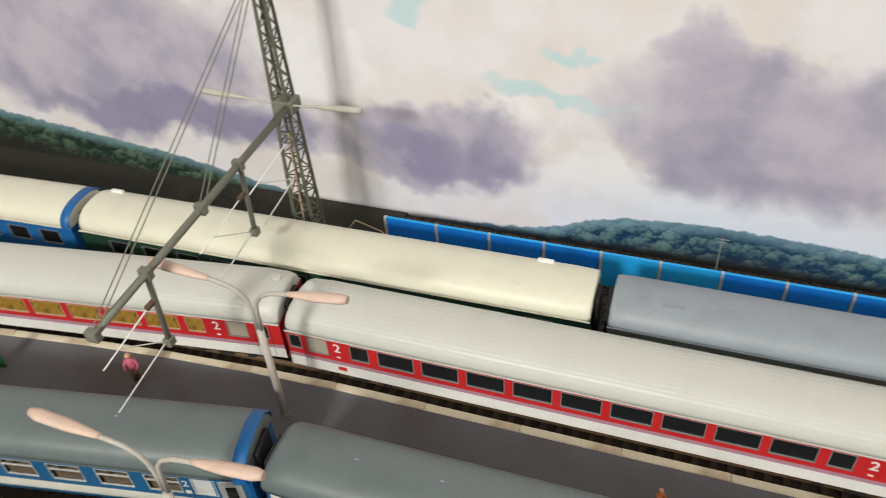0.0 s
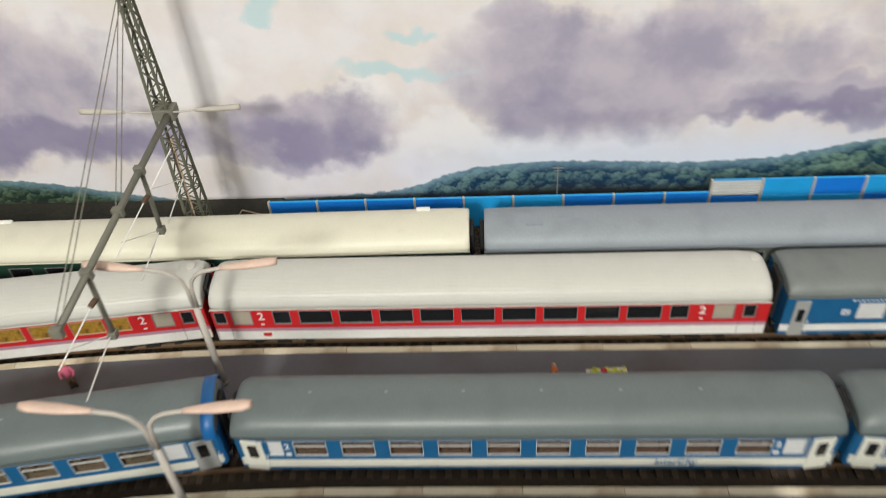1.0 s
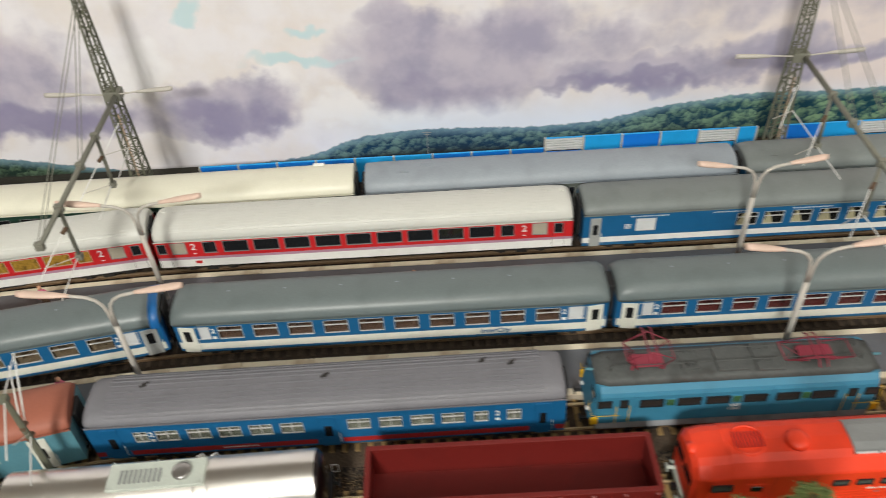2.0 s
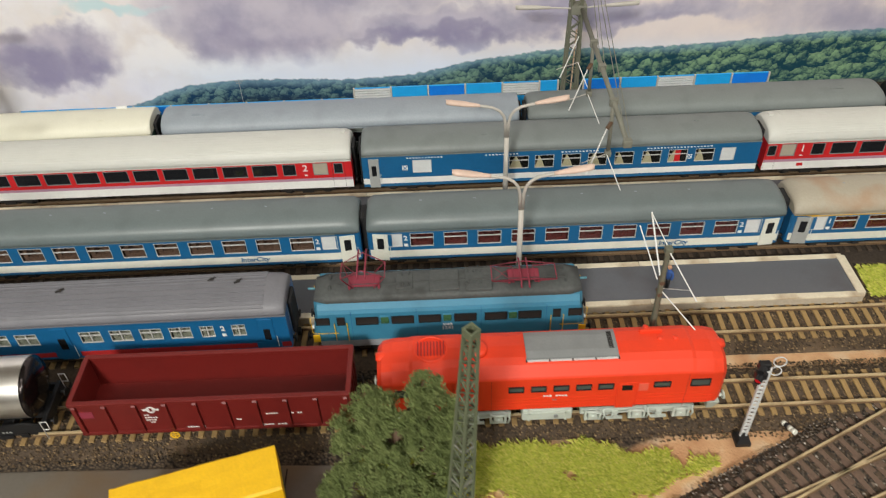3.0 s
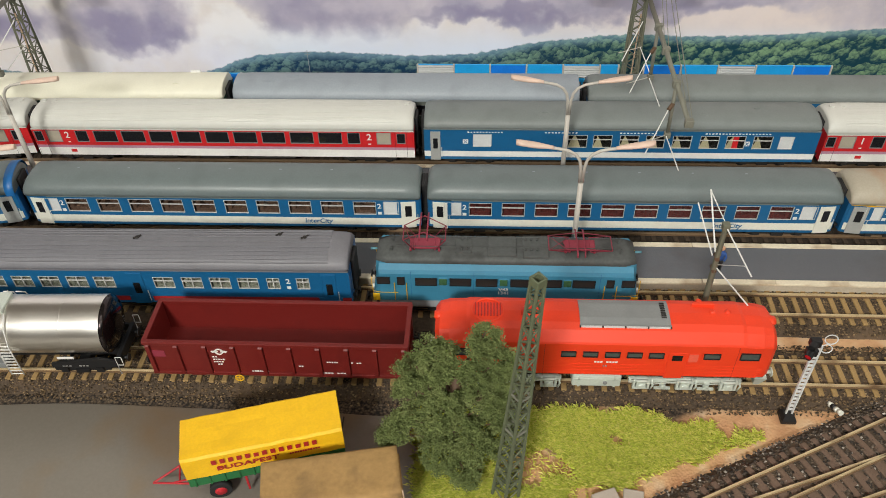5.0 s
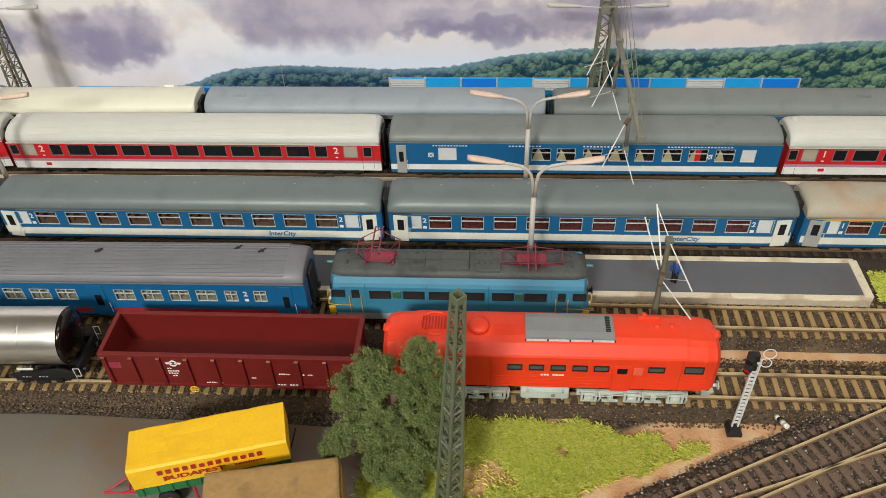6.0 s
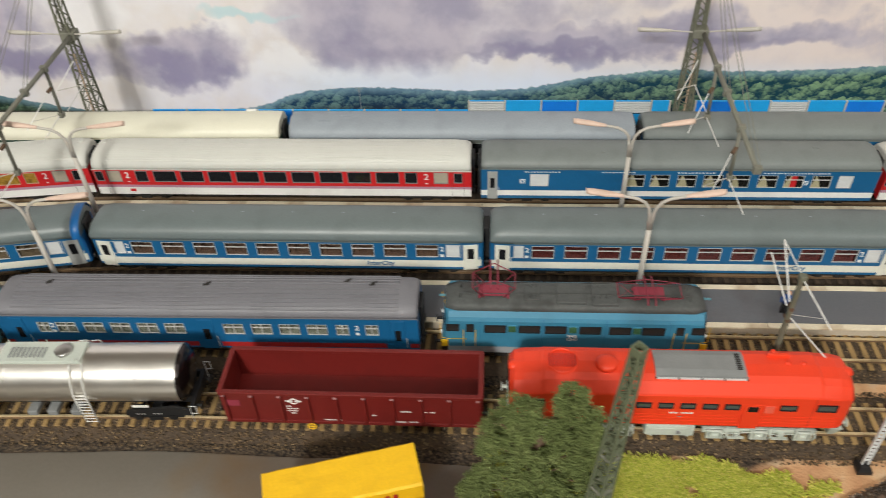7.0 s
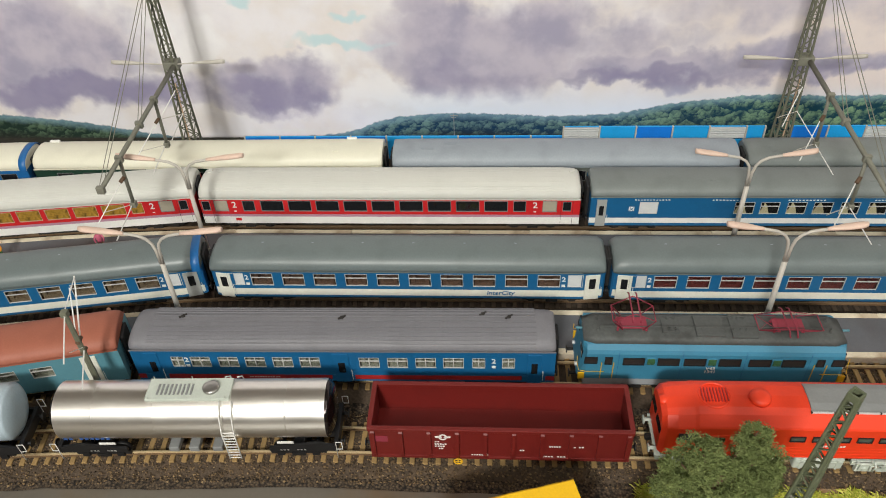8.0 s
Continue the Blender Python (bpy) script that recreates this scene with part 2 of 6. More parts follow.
def letters(text, size, shear=0.0):
    """Raised lettering in the xz plane, facing -y, about its centre."""
    key = (text, size, shear)
    if key not in FONT:
        cu = bpy.data.curves.new("lettering", "FONT")
        cu.body, cu.size, cu.extrude, cu.align_x, cu.align_y, cu.shear = text, size, 0.00006, "CENTER", "CENTER", shear
        cu.resolution_u, cu.offset = 3, 0.00010
        ob = bpy.data.objects.new("lettering", cu)
        scene.collection.objects.link(ob)
        me = bpy.data.meshes.new_from_object(ob.evaluated_get(bpy.context.evaluated_depsgraph_get()))
        bpy.data.objects.remove(ob)
        me.transform(Matrix.Rotation(radians(90), 4, "X"))
        FONT[key] = me
    return FONT[key]


def text_part(text, size, material, parent, at, shear=0.0):
    me = letters(text, size, shear).copy()
    me.materials.clear()
    me.materials.append(M[material])
    return part("lettering", me, material, parent, at=at)


# ---------- layout board, backdrop and hall ----------
TRACKS = {"a": (0.2665, -0.05, 0.06), "b": (0.2255, -0.10, 0.30), "c": (0.1445, -0.06, 0.40), "d": (0.0695, -0.05, 0.45), "e": (0.0150, 0.0, 0.15)}
RAIL = 0.006


def track_y(k, x):
    y, xs, c = TRACKS[k]
    return y - c * min(0, x - xs) ** 2


def on_track(k, x, half):
    """The pose of a vehicle whose ends, half its length from x, stand on a track."""
    a, b = track_y(k, x - half * 0.7), track_y(k, x + half * 0.7)
    return pose(x, (a + b) / 2, RAIL, 0, 0, math.degrees(math.atan2(b - a, 1.4 * half)))


BACK = 0.353


def sheet(name, x0, x1, y0, y1, n, m, zf, material, label, category, kind="structure"):
    bm = bmesh.new()
    vs = [[bm.verts.new((x0 + (x1 - x0) * i / n, y0 + (y1 - y0) * j / m, 0)) for j in range(m + 1)] for i in range(n + 1)]
    for i in range(n):
        for j in range(m):
            bm.faces.new((vs[i][j], vs[i + 1][j], vs[i + 1][j + 1], vs[i][j + 1])).smooth = True
    for v in bm.verts:
        v.co.z = zf(v.co.x, v.co.y)
    return tagged(part(name, bm, material, None), label, category, kind=kind)


tagged(part("layout_board", B(-1.3, 1.6, -0.22, 0.37, -0.04, -0.006), "wood_board", None), "wooden board that carries the model railway", "board", kind="structure")
tagged(part("ground", sheet("ground_tmp", -1.3, 1.6, -0.22, BACK - 0.002, 290, 57, lambda x, y: 0.0006 * noise.noise((x * 60, y * 60, 0)) - 0.0012, "ballast", "", "").data, "ballast", None),
       "brown ballast and earth of the model station", "ground", kind="structure")
bpy.data.objects.remove(bpy.data.objects["ground_tmp"])
tagged(part("floor", B(-4, 4, -4, 3, -1.05, -1.0), "wood_board", None), "floor of the exhibition hall", "floor", kind="structure")
for nm, a in (("wall_south", (-4, 4, -4.1, -4)), ("wall_north", (-4, 4, 3, 3.1)), ("wall_west", (-4.1, -4, -4, 3)), ("wall_east", (4, 4.1, -4, 3))):
    tagged(part(nm, B(*a, -1.0, 1.8), "wall_paint", None), "plain light wall of the hall", "wall", kind="structure")
tagged(part("ceiling", B(-4, 4, -4, 3, 1.8, 1.9), "ceiling_paint", None), "plain white ceiling of the hall", "ceiling", kind="structure")



# ---------- printed backdrop ----------
def backdrop_material():
    m = bpy.data.materials.new("printed_landscape")
    m.use_nodes = True
    N, L = m.node_tree.nodes, m.node_tree.links
    b = N["Principled BSDF"]
    b.inputs["Roughness"].default_value = 0.75
    b.inputs["Specular IOR Level"].default_value = 0.2

    def math_(op, *a, clamp=False):
        n = N.new("ShaderNodeMath")
        n.operation, n.use_clamp = op, clamp
        for i, v in enumerate(a):
            if isinstance(v, (int, float)):
                n.inputs[i].default_value = v
            else:
                L.new(v, n.inputs[i])
        return n.outputs[0]

    def noise_(scale, detail=5.0, vec=None, rough=0.55):
        n = N.new("ShaderNodeTexNoise")
        n.inputs["Scale"].default_value, n.inputs["Detail"].default_value, n.inputs["Roughness"].default_value = scale, detail, rough
        L.new(vec or co, n.inputs["Vector"])
        return n

    def mix_(f, a, c):
        n = N.new("ShaderNodeMix")
        n.data_type = "RGBA"
        for k, v in (("Factor", f), ("A", a), ("B", c)):
            if isinstance(v, tuple):
                n.inputs[k].default_value = (*v, 1)
            elif isinstance(v, (int, float)):
                n.inputs[k].default_value = v
            else:
                L.new(v, n.inputs[k])
        return n.outputs["Result"]

    def step_(v, a, c):
        n = N.new("ShaderNodeMapRange")
        n.interpolation_type = "SMOOTHSTEP"
        n.inputs["From Min"].default_value, n.inputs["From Max"].default_value = a, c
        L.new(v, n.inputs["Value"])
        return n.outputs["Result"]

    tc = N.new("ShaderNodeTexCoord")
    co = tc.outputs["Object"]
    sep = N.new("ShaderNodeSeparateXYZ")
    L.new(co, sep.inputs[0])
    x, z = sep.outputs["X"], sep.outputs["Z"]
    w1, w2 = noise_(14, 3), noise_(60, 6)
    s1, s2 = N.new("ShaderNodeSeparateColor"), N.new("ShaderNodeSeparateColor")
    L.new(w1.outputs["Color"], s1.inputs[0])
    L.new(w2.outputs["Color"], s2.inputs[0])

    def warped(v, c):
        a = math_("MULTIPLY_ADD", math_("SUBTRACT", s1.outputs[c], 0.5), 0.085, v)
        return math_("MULTIPLY_ADD", math_("SUBTRACT", s2.outputs[c], 0.5), 0.022, a)

    wx, wz = warped(x, 0), warped(z, 1)

    def blobs(spots):
        total = None
        for cx, cz, rx, rz, wt in spots:
            dx = math_("MULTIPLY", math_("SUBTRACT", wx, cx), 1 / rx)
            dz = math_("MULTIPLY", math_("SUBTRACT", wz, cz), 1 / rz)
            d = math_("ADD", math_("MULTIPLY", dx, dx), math_("MULTIPLY", dz, dz))
            v = math_("MULTIPLY", math_("SUBTRACT", 1.0, d, clamp=True), wt)
            total = v if total is None else math_("MAXIMUM", total, v)
        return total

    grey = blobs(((-0.37, 0.095, 0.16, 0.065, 1.6), (-0.31, 0.050, 0.13, 0.030, 1.5), (-0.225, 0.050, 0.06, 0.026, 1.1), (-0.128, 0.058, 0.068, 0.027, 1.5), (-0.16, 0.040, 0.07, 0.016, 0.9),
                  (0.055, 0.090, 0.105, 0.050, 1.5), (0.025, 0.124, 0.045, 0.020, 1.2), (0.115, 0.112, 0.055, 0.026, 1.1), (0.20, 0.074, 0.15, 0.020, 1.2), (0.17, 0.098, 0.10, 0.022, 0.8), (0.37, 0.078, 0.18, 0.018, 1.0),
                  (0.30, 0.128, 0.14, 0.030, 0.7), (0.62, 0.07, 0.2, 0.03, 1.0), (-0.57, 0.08, 0.12, 0.05, 1.0), (0.5, 0.12, 0.12, 0.03, 0.7), (-0.2, 0.2, 0.2, 0.04, 0.8), (0.15, 0.2, 0.25, 0.03, 0.7)))
    cyan = blobs(((-0.138, 0.129, 0.017, 0.010, 1.0), (-0.064, 0.088, 0.044, 0.009, 0.9), (-0.048, 0.115, 0.016, 0.007, 0.8)))
    deep = blobs(((-0.31, 0.047, 0.14, 0.020, 1.2), (-0.135, 0.052, 0.055, 0.016, 0.9), (0.21, 0.064, 0.12, 0.009, 0.8), (0.34, 0.070, 0.12, 0.009, 0.55), (0.05, 0.066, 0.08, 0.014, 0.5)))
    bright = blobs(((-0.195, 0.095, 0.035, 0.030, 1.0), (-0.085, 0.070, 0.035, 0.018, 0.8), (0.0, 0.045, 0.10, 0.016, 0.9), (0.08, 0.108, 0.02, 0.012, 0.8)))
    light = mix_(step_(noise_(20, 4).outputs["Fac"], 0.35, 0.65), (0.81, 0.76, 0.74), (0.85, 0.83, 0.865))
    light = mix_(step_(x, 0.10, 0.45), light, (0.83, 0.73, 0.70))
    light = mix_(math_("MULTIPLY", step_(bright, 0.0, 0.8), 0.8), light, (0.91, 0.905, 0.93))
    puff = noise_(34, 8, rough=0.62).outputs["Fac"]
    tone_ = math_("MULTIPLY_ADD", math_("SUBTRACT", puff, 0.5), 1.0, grey)
    sky = mix_(step_(tone_, -0.10, 1.05), light, mix_(step_(noise_(30, 5).outputs["Fac"], 0.30, 0.70), (0.39, 0.37, 0.49), (0.57, 0.53, 0.62)))
    sky = mix_(math_("MULTIPLY", step_(deep, 0.0, 0.9), 0.72), sky, (0.255, 0.235, 0.39))
    sky = mix_(math_("MULTIPLY", step_(cyan, 0.0, 0.8), 0.8), sky, (0.54, 0.74, 0.79))
    sky = mix_(math_("MULTIPLY", math_("MULTIPLY", step_(z, 0.058, 0.026), step_(x, -0.10, 0.04)), 0.75), sky, (0.73, 0.81, 0.94))
    # hill line
    fc = N.new("ShaderNodeFloatCurve")
    cv = fc.mapping.curves[0]
    knots = ((-0.6, 0.05), (-0.383, 0.026), (-0.322, 0.019), (-0.287, 0.013), (-0.253, 0.006), (-0.187, -0.002), (-0.111, 0.001), (-0.075, 0.004), (-0.055, 0.009), (-0.035, 0.017), (-0.012, 0.0225),
             (0.012, 0.0245), (0.05, 0.0255), (0.09, 0.0235), (0.13, 0.0225), (0.165, 0.0235), (0.198, 0.028), (0.238, 0.0365), (0.271, 0.0395), (0.298, 0.0425), (0.36, 0.0415), (0.433, 0.043), (0.53, 0.049), (0.9, 0.05))
    pts = [((a + 0.6) / 1.5, c * 5 + 0.2) for a, c in knots]
    cv.points[0].location, cv.points[1].location = pts[0], pts[-1]
    for p in pts[1:-1]:
        cv.points.new(*p)
    fc.mapping.update()
    L.new(math_("MULTIPLY_ADD", x, 1 / 1.5, 0.4), fc.inputs["Value"])
    hz = math_("MULTIPLY_ADD", fc.outputs[0], 0.2, -0.04)
    edge = math_("MULTIPLY_ADD", math_("SUBTRACT", noise_(150, 3).outputs["Fac"], 0.5), 0.006, hz)
    below = math_("SUBTRACT", edge, z)
    jit = N.new("ShaderNodeVectorMath")
    jit.operation = "MULTIPLY_ADD"
    L.new(noise_(170, 4).outputs["Color"], jit.inputs[0])
    jit.inputs[1].default_value = (0.009, 0.0, 0.009)
    L.new(co, jit.inputs[2])

    def crowns(scale, lift, fall):
        """Rounded tree crowns, light on top and dark underneath."""
        v = N.new("ShaderNodeTexVoronoi")
        v.inputs["Scale"].default_value = scale
        L.new(jit.outputs[0], v.inputs["Vector"])
        rel = N.new("ShaderNodeVectorMath")
        rel.operation = "SUBTRACT"
        L.new(jit.outputs[0], rel.inputs[0])
        L.new(v.outputs["Position"], rel.inputs[1])
        r = N.new("ShaderNodeSeparateXYZ")
        L.new(rel.outputs[0], r.inputs[0])
        up = math_("MULTIPLY", math_("MULTIPLY_ADD", r.outputs["X"], -0.35, r.outputs["Z"]), lift * scale)
        return math_("SUBTRACT", up, math_("MULTIPLY", math_("POWER", v.outputs["Distance"], 2.0), fall))

    tone = math_("ADD", math_("ADD", crowns(95, 0.55, 0.55), crowns(230, 0.30, 0.35)),
                 math_("ADD", math_("MULTIPLY", noise_(420, 4).outputs["Fac"], 0.55), math_("MULTIPLY_ADD", noise_(28, 3).outputs["Fac"], 0.9, -0.08)), clamp=True)
    warm = step_(x, 0.05, 0.42)
    cool = step_(x, -0.24, -0.06)
    lit = mix_(warm, mix_(cool, (0.10, 0.16, 0.10), (0.14, 0.245, 0.235)), (0.24, 0.39, 0.22))
    dark = mix_(warm, mix_(cool, (0.012, 0.030, 0.022), (0.006, 0.038, 0.090)), (0.008, 0.050, 0.075))
    trees = mix_(step_(tone, 0.10, 0.95), dark, lit)
    haze = mix_(math_("MULTIPLY", step_(below, 0.010, 0.0), 0.55), trees, (0.25, 0.42, 0.52))
    haze = mix_(math_("MULTIPLY", step_(below, 0.012, 0.03), math_("SUBTRACT", 1.0, warm)), haze, (0.022, 0.022, 0.018))
    col = mix_(step_(below, -0.0008, 0.0008), sky, haze)
    field = mix_(step_(z, 0.004, -0.004), col, (0.05, 0.045, 0.04))
    L.new(field, b.inputs["Base Color"])
    return m


M["print"] = backdrop_material()
# Sheet added only to darken the ground between track a and the backdrop.
tagged(part("verge", B(-1.3, -0.150, 0.288, BACK - 0.001, -0.002, 0.0012), "verge", None), "dark sheet added over the ground behind the last track", "verge", kind="structure")
tagged(part("backdrop", B(-1.3, 1.6, BACK, BACK + 0.006, -0.006, 0.42), "print", None), "printed backdrop panel of cloudy sky over wooded hills", "backdrop", kind="structure")


# ---------- tracks ----------
def sweep(bm, pts, w, z0, z1, mi=0):
    """A bar of rectangular section along a line of plan points."""
    rings = []
    for i, p in enumerate(pts):
        a, b = pts[max(0, i - 1)], pts[min(len(pts) - 1, i + 1)]
        d = Vector((b[0] - a[0], b[1] - a[1])).normalized()
        n = Vector((-d.y, d.x)) * w / 2
        rings.append([(p[0] - n.x, p[1] - n.y, z0), (p[0] + n.x, p[1] + n.y, z0), (p[0] + n.x, p[1] + n.y, z1), (p[0] - n.x, p[1] - n.y, z1)])
    return loft(bm, rings, smooth=False)


def offset(pts, o):
    out = []
    for i, p in enumerate(pts):
        a, b = pts[max(0, i - 1)], pts[min(len(pts) - 1, i + 1)]
        d = Vector((b[0] - a[0], b[1] - a[1])).normalized()
        out.append((p[0] - d.y * o, p[1] + d.x * o))
    return out


def bed_mesh(pts, width, seed):
    """A low, rough bank of stones under a track."""
    bm = bmesh.new()
    prof = [(-0.5, -0.002), (-0.42, 0.0004), (-0.34, 0.0022), (-0.2, 0.0026), (-0.07, 0.0026), (0.07, 0.0026), (0.2, 0.0026), (0.34, 0.0022), (0.42, 0.0004), (0.5, -0.002)]
    rings = []
    for i, p in enumerate(pts):
        a, b = pts[max(0, i - 1)], pts[min(len(pts) - 1, i + 1)]
        d = Vector((b[0] - a[0], b[1] - a[1])).normalized()
        r = []
        for u, z in prof:
            q = (p[0] - d.y * u * width, p[1] + d.x * u * width)
            k = noise.noise((q[0] * 300 + seed, q[1] * 300, 0)) + 0.6 * noise.noise((q[0] * 700, q[1] * 700, seed))
            r.append((q[0], q[1] + 0.0004 * k, z + 0.00055 * k))
        rings.append(r)
    return loft(bm, rings, closed=False, caps=False)


SLEEPER = {}


def track(label, pts, length, pitch, kind="sleeper", bed=True, seed=0):
    t = thing("track", Matrix(), label, "track", "station tracks", "structure")
    if bed:
        fine = []
        for p, q in zip(pts, pts[1:]):
            n = max(1, int((Vector(q) - Vector(p)).length / 0.003))
            fine += [(p[0] + (q[0] - p[0]) * i / n, p[1] + (q[1] - p[1]) * i / n) for i in range(n)]
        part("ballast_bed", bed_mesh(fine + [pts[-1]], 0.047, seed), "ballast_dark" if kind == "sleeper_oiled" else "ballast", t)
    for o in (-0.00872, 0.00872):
        r = part("rail", sweep(bmesh.new(), offset(pts, o), 0.0009, 0.0046, RAIL), "rail_dull" if kind == "sleeper_oiled" else "rail", t, "model rail, darkened for the coaches' shade" if kind == "sleeper_oiled" else "tan-painted model rail")
        part("rail_foot", sweep(bmesh.new(), offset(pts, o), 0.0022, 0.0037, 0.0046), "rail_foot", r)
    key = (kind, length)
    if key not in SLEEPER:
        ob = part("sleeper", B(-0.00155, 0.00155, -length / 2, length / 2, 0.0012, 0.0036, 0.0003), kind, None)
        SLEEPER[key] = ob.data
        bpy.data.objects.remove(ob)
    run, rnd = 0.0, random.Random(seed)
    for p, q in zip(pts, pts[1:]):
        d = Vector(q) - Vector(p)
        while run < d.length:
            c = Vector(p) + d.normalized() * run
            part("sleeper", SLEEPER[key], None, t, at=pose(c.x, c.y, rnd.uniform(-0.0002, 0.0001), 0, 0, math.degrees(math.atan2(d.y, d.x)) + rnd.uniform(-1.2, 1.2)))
            run += pitch
        run -= d.length
    return t


def line(k, x0, x1, step=0.02):
    n = int((x1 - x0) / step)
    return [(x0 + (x1 - x0) * i / n, track_y(k, x0 + (x1 - x0) * i / n)) for i in range(n + 1)]


for i, (k, x0, x1) in enumerate((("a", -0.55, 0.9), ("b", -0.55, 0.9), ("c", -0.52, 0.85), ("d", -0.5, 0.9), ("e", -0.5, 0.9))):
    # Tracks a to c take the tones with the coaches' shade painted in.
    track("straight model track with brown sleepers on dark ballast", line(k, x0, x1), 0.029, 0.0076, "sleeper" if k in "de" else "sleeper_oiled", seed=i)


def ray_line(x, y, deg, s0, s1, n=12):
    c, s = math.cos(radians(deg)), math.sin(radians(deg))
    return [(x + c * (s0 + (s1 - s0) * i / n), y + s * (s0 + (s1 - s0) * i / n)) for i in range(n + 1)]


track("diverging model track with dark sleepers running to the yard", ray_line(0.344, -0.056, 25.6, -0.17, 0.115), 0.031, 0.0072, "sleeper_dark", True, 11)
track("second diverging model track with dark sleepers", ray_line(0.371, -0.0588, 20.6, -0.16, 0.16), 0.031, 0.0072, "sleeper_dark", True, 12)


# ---------- platforms ----------
def platform(label, back, front, x0, x1, z=0.010):
    """A paved strip between two plan lines with pale edge stones."""
    t = thing("platform", Matrix(), label, "platform", "platforms", "structure")
    n = 60
    xs = [x0 + (x1 - x0) * i / n for i in range(n + 1)]

    def strip(ya, yb, z0, z1):
        return loft(bmesh.new(), [[(x, ya(x), z0), (x, yb(x), z0), (x, yb(x), z1), (x, ya(x), z1)] for x in xs], smooth=False)

    E = 0.0042
    part("paving", strip(lambda x: front(x) + E, lambda x: back(x) - E, -0.001, z - 0.0004), "platform", t, "dark grey asphalt paving")
    part("edge_wall", strip(lambda x: front(x) + 0.0008, lambda x: front(x) + E - 0.0002, -0.001, z - 0.0016), "edge_side", t)
    part("edge_wall", strip(lambda x: back(x) - E + 0.0002, lambda x: back(x) - 0.0008, -0.001, z - 0.0016), "edge_side", t)
    rnd = random.Random(4)
    x = x0
    while x < x1 - 0.001:
        w = min(0.046, x1 - x)
        for f in (lambda q: front(q) + E / 2, lambda q: back(q) - E / 2):
            a, b = f(x), f(x + w)
            ln = math.hypot(w, b - a)
            part("edge_stone", B(0.0001, ln - 0.0001, -E / 2, E / 2, -0.0016, 0.0, 0.0003), "edge", t,
                 at=pose(x, a, z + rnd.uniform(-0.0001, 0.0003), 0, 0, math.degrees(math.atan2(b - a, w))))
        x += w
    return t


platform("long dark asphalt platform with worn cream edges", lambda x: track_y("b", x) - 0.0185, lambda x: track_y("c", x) + 0.0195, -0.5, 0.85)
p2 = platform("dark asphalt platform with worn cream edges, ending in a square head", lambda x: track_y("c", x) - 0.0235, lambda x: track_y("d", x) + 0.0125, -0.5, 0.462)
part("end_stone", B(0.458, 0.4635, 0.0845, 0.1190, 0.0075, 0.0104, 0.0003), "edge", p2)


# ---------- coaches ----------
HW = 0.01625
WIN = {}


def window(parent, x, y, z, w, h, style, face=0):
    """A framed window about its centre, in a wall that faces -y (face 0) or +y (180)."""
    key = (round(w, 5), round(h, 5), style)
    if key not in WIN:
        bm, t = bmesh.new(), 0.00034

        def rect(g, y):
            return [(-w / 2 - g, y, -h / 2 - g), (w / 2 + g, y, -h / 2 - g), (w / 2 + g, y, h / 2 + g), (-w / 2 - g, y, h / 2 + g)]

        loft(bm, [rect(-t / 2, 0.0004), rect(-t / 2, -0.0003), rect(t / 2, -0.0003), rect(t / 2, 0.0004)], caps=False, smooth=False)
        fr = part("window", bm, {"dark": "mid_grey", "beige": "mid_grey", "amber": "seat_tan", "bare": "black", "ebony": "black"}.get(style, "trim"), None)
        bar = []
        if style in ("bar", "cross"):
            bar.append(B(-w / 2, w / 2, -0.0002, 0.0004, h * 0.12, h * 0.12 + 0.0005))
        if style == "cross":
            bar.append(B(-0.0003, 0.0003, -0.00025, 0.0004, -h / 2, h / 2))
        bars_ = []
        for k in bar:
            o = part("glazing_bar", k, "trim", None)
            bars_.append(o.data)
            bpy.data.objects.remove(o)
        pb = bmesh.new()
        box(pb, -w / 2, w / 2, 0.0004, 0.0006, -h / 2, h / 2)
        pn = part("pane", pb, {"dark": "dark_pane", "beige": "beige_glass", "frosted": "frosted", "amber": "amber_glass", "bare": "loco_glass", "ebony": "ebony"}.get(style, "glass"), None)
        WIN[key] = (fr.data, pn.data, bars_)
        bpy.data.objects.remove(fr)
        bpy.data.objects.remove(pn)
    f, p, bars_ = WIN[key]
    wd = part("window", f, None, parent, at=pose(x, y, z, 0, 0, face))
    part("pane", p, None, wd)
    for k in bars_:
        part("glazing_bar", k, None, wd)


def roof_mesh(L, ze, zt, hw, ribs=0, rib_h=0.0004, end=0.72):
    """A rounded carriage roof whose ends fall off."""
    n = 48 if ribs else 22
    prof = []
    for i in range(n + 1):
        a = math.pi * i / n
        c, s = math.cos(a), math.sin(a)
        y = -math.copysign(abs(c) ** 0.82, c) * hw
        z = abs(s) ** 0.78
        k = rib_h if ribs and 0.12 < i / n < 0.88 and i % max(2, n // ribs) == 0 else 0
        prof.append((y, z, k))
    rings = []
    mid = min(1.0, end + 0.12)
    near = max(0.95, end)
    for x, q, inset in ((-L / 2, end, 0.0014), (-L / 2 + 0.0012, mid, 0.0007), (-L / 2 + 0.004, near, 0.0002), (-L / 2 + 0.011, 1, 0), (L / 2 - 0.011, 1, 0), (L / 2 - 0.004, near, 0.0002), (L / 2 - 0.0012, mid, 0.0007), (L / 2, end, 0.0014)):
        r = [(x, y * (1 - inset / hw), ze + (zt - ze) * z * q + (k if q == 1 else 0)) for y, z, k in prof]
        rings.append(r)
    return loft(bmesh.new(), rings)


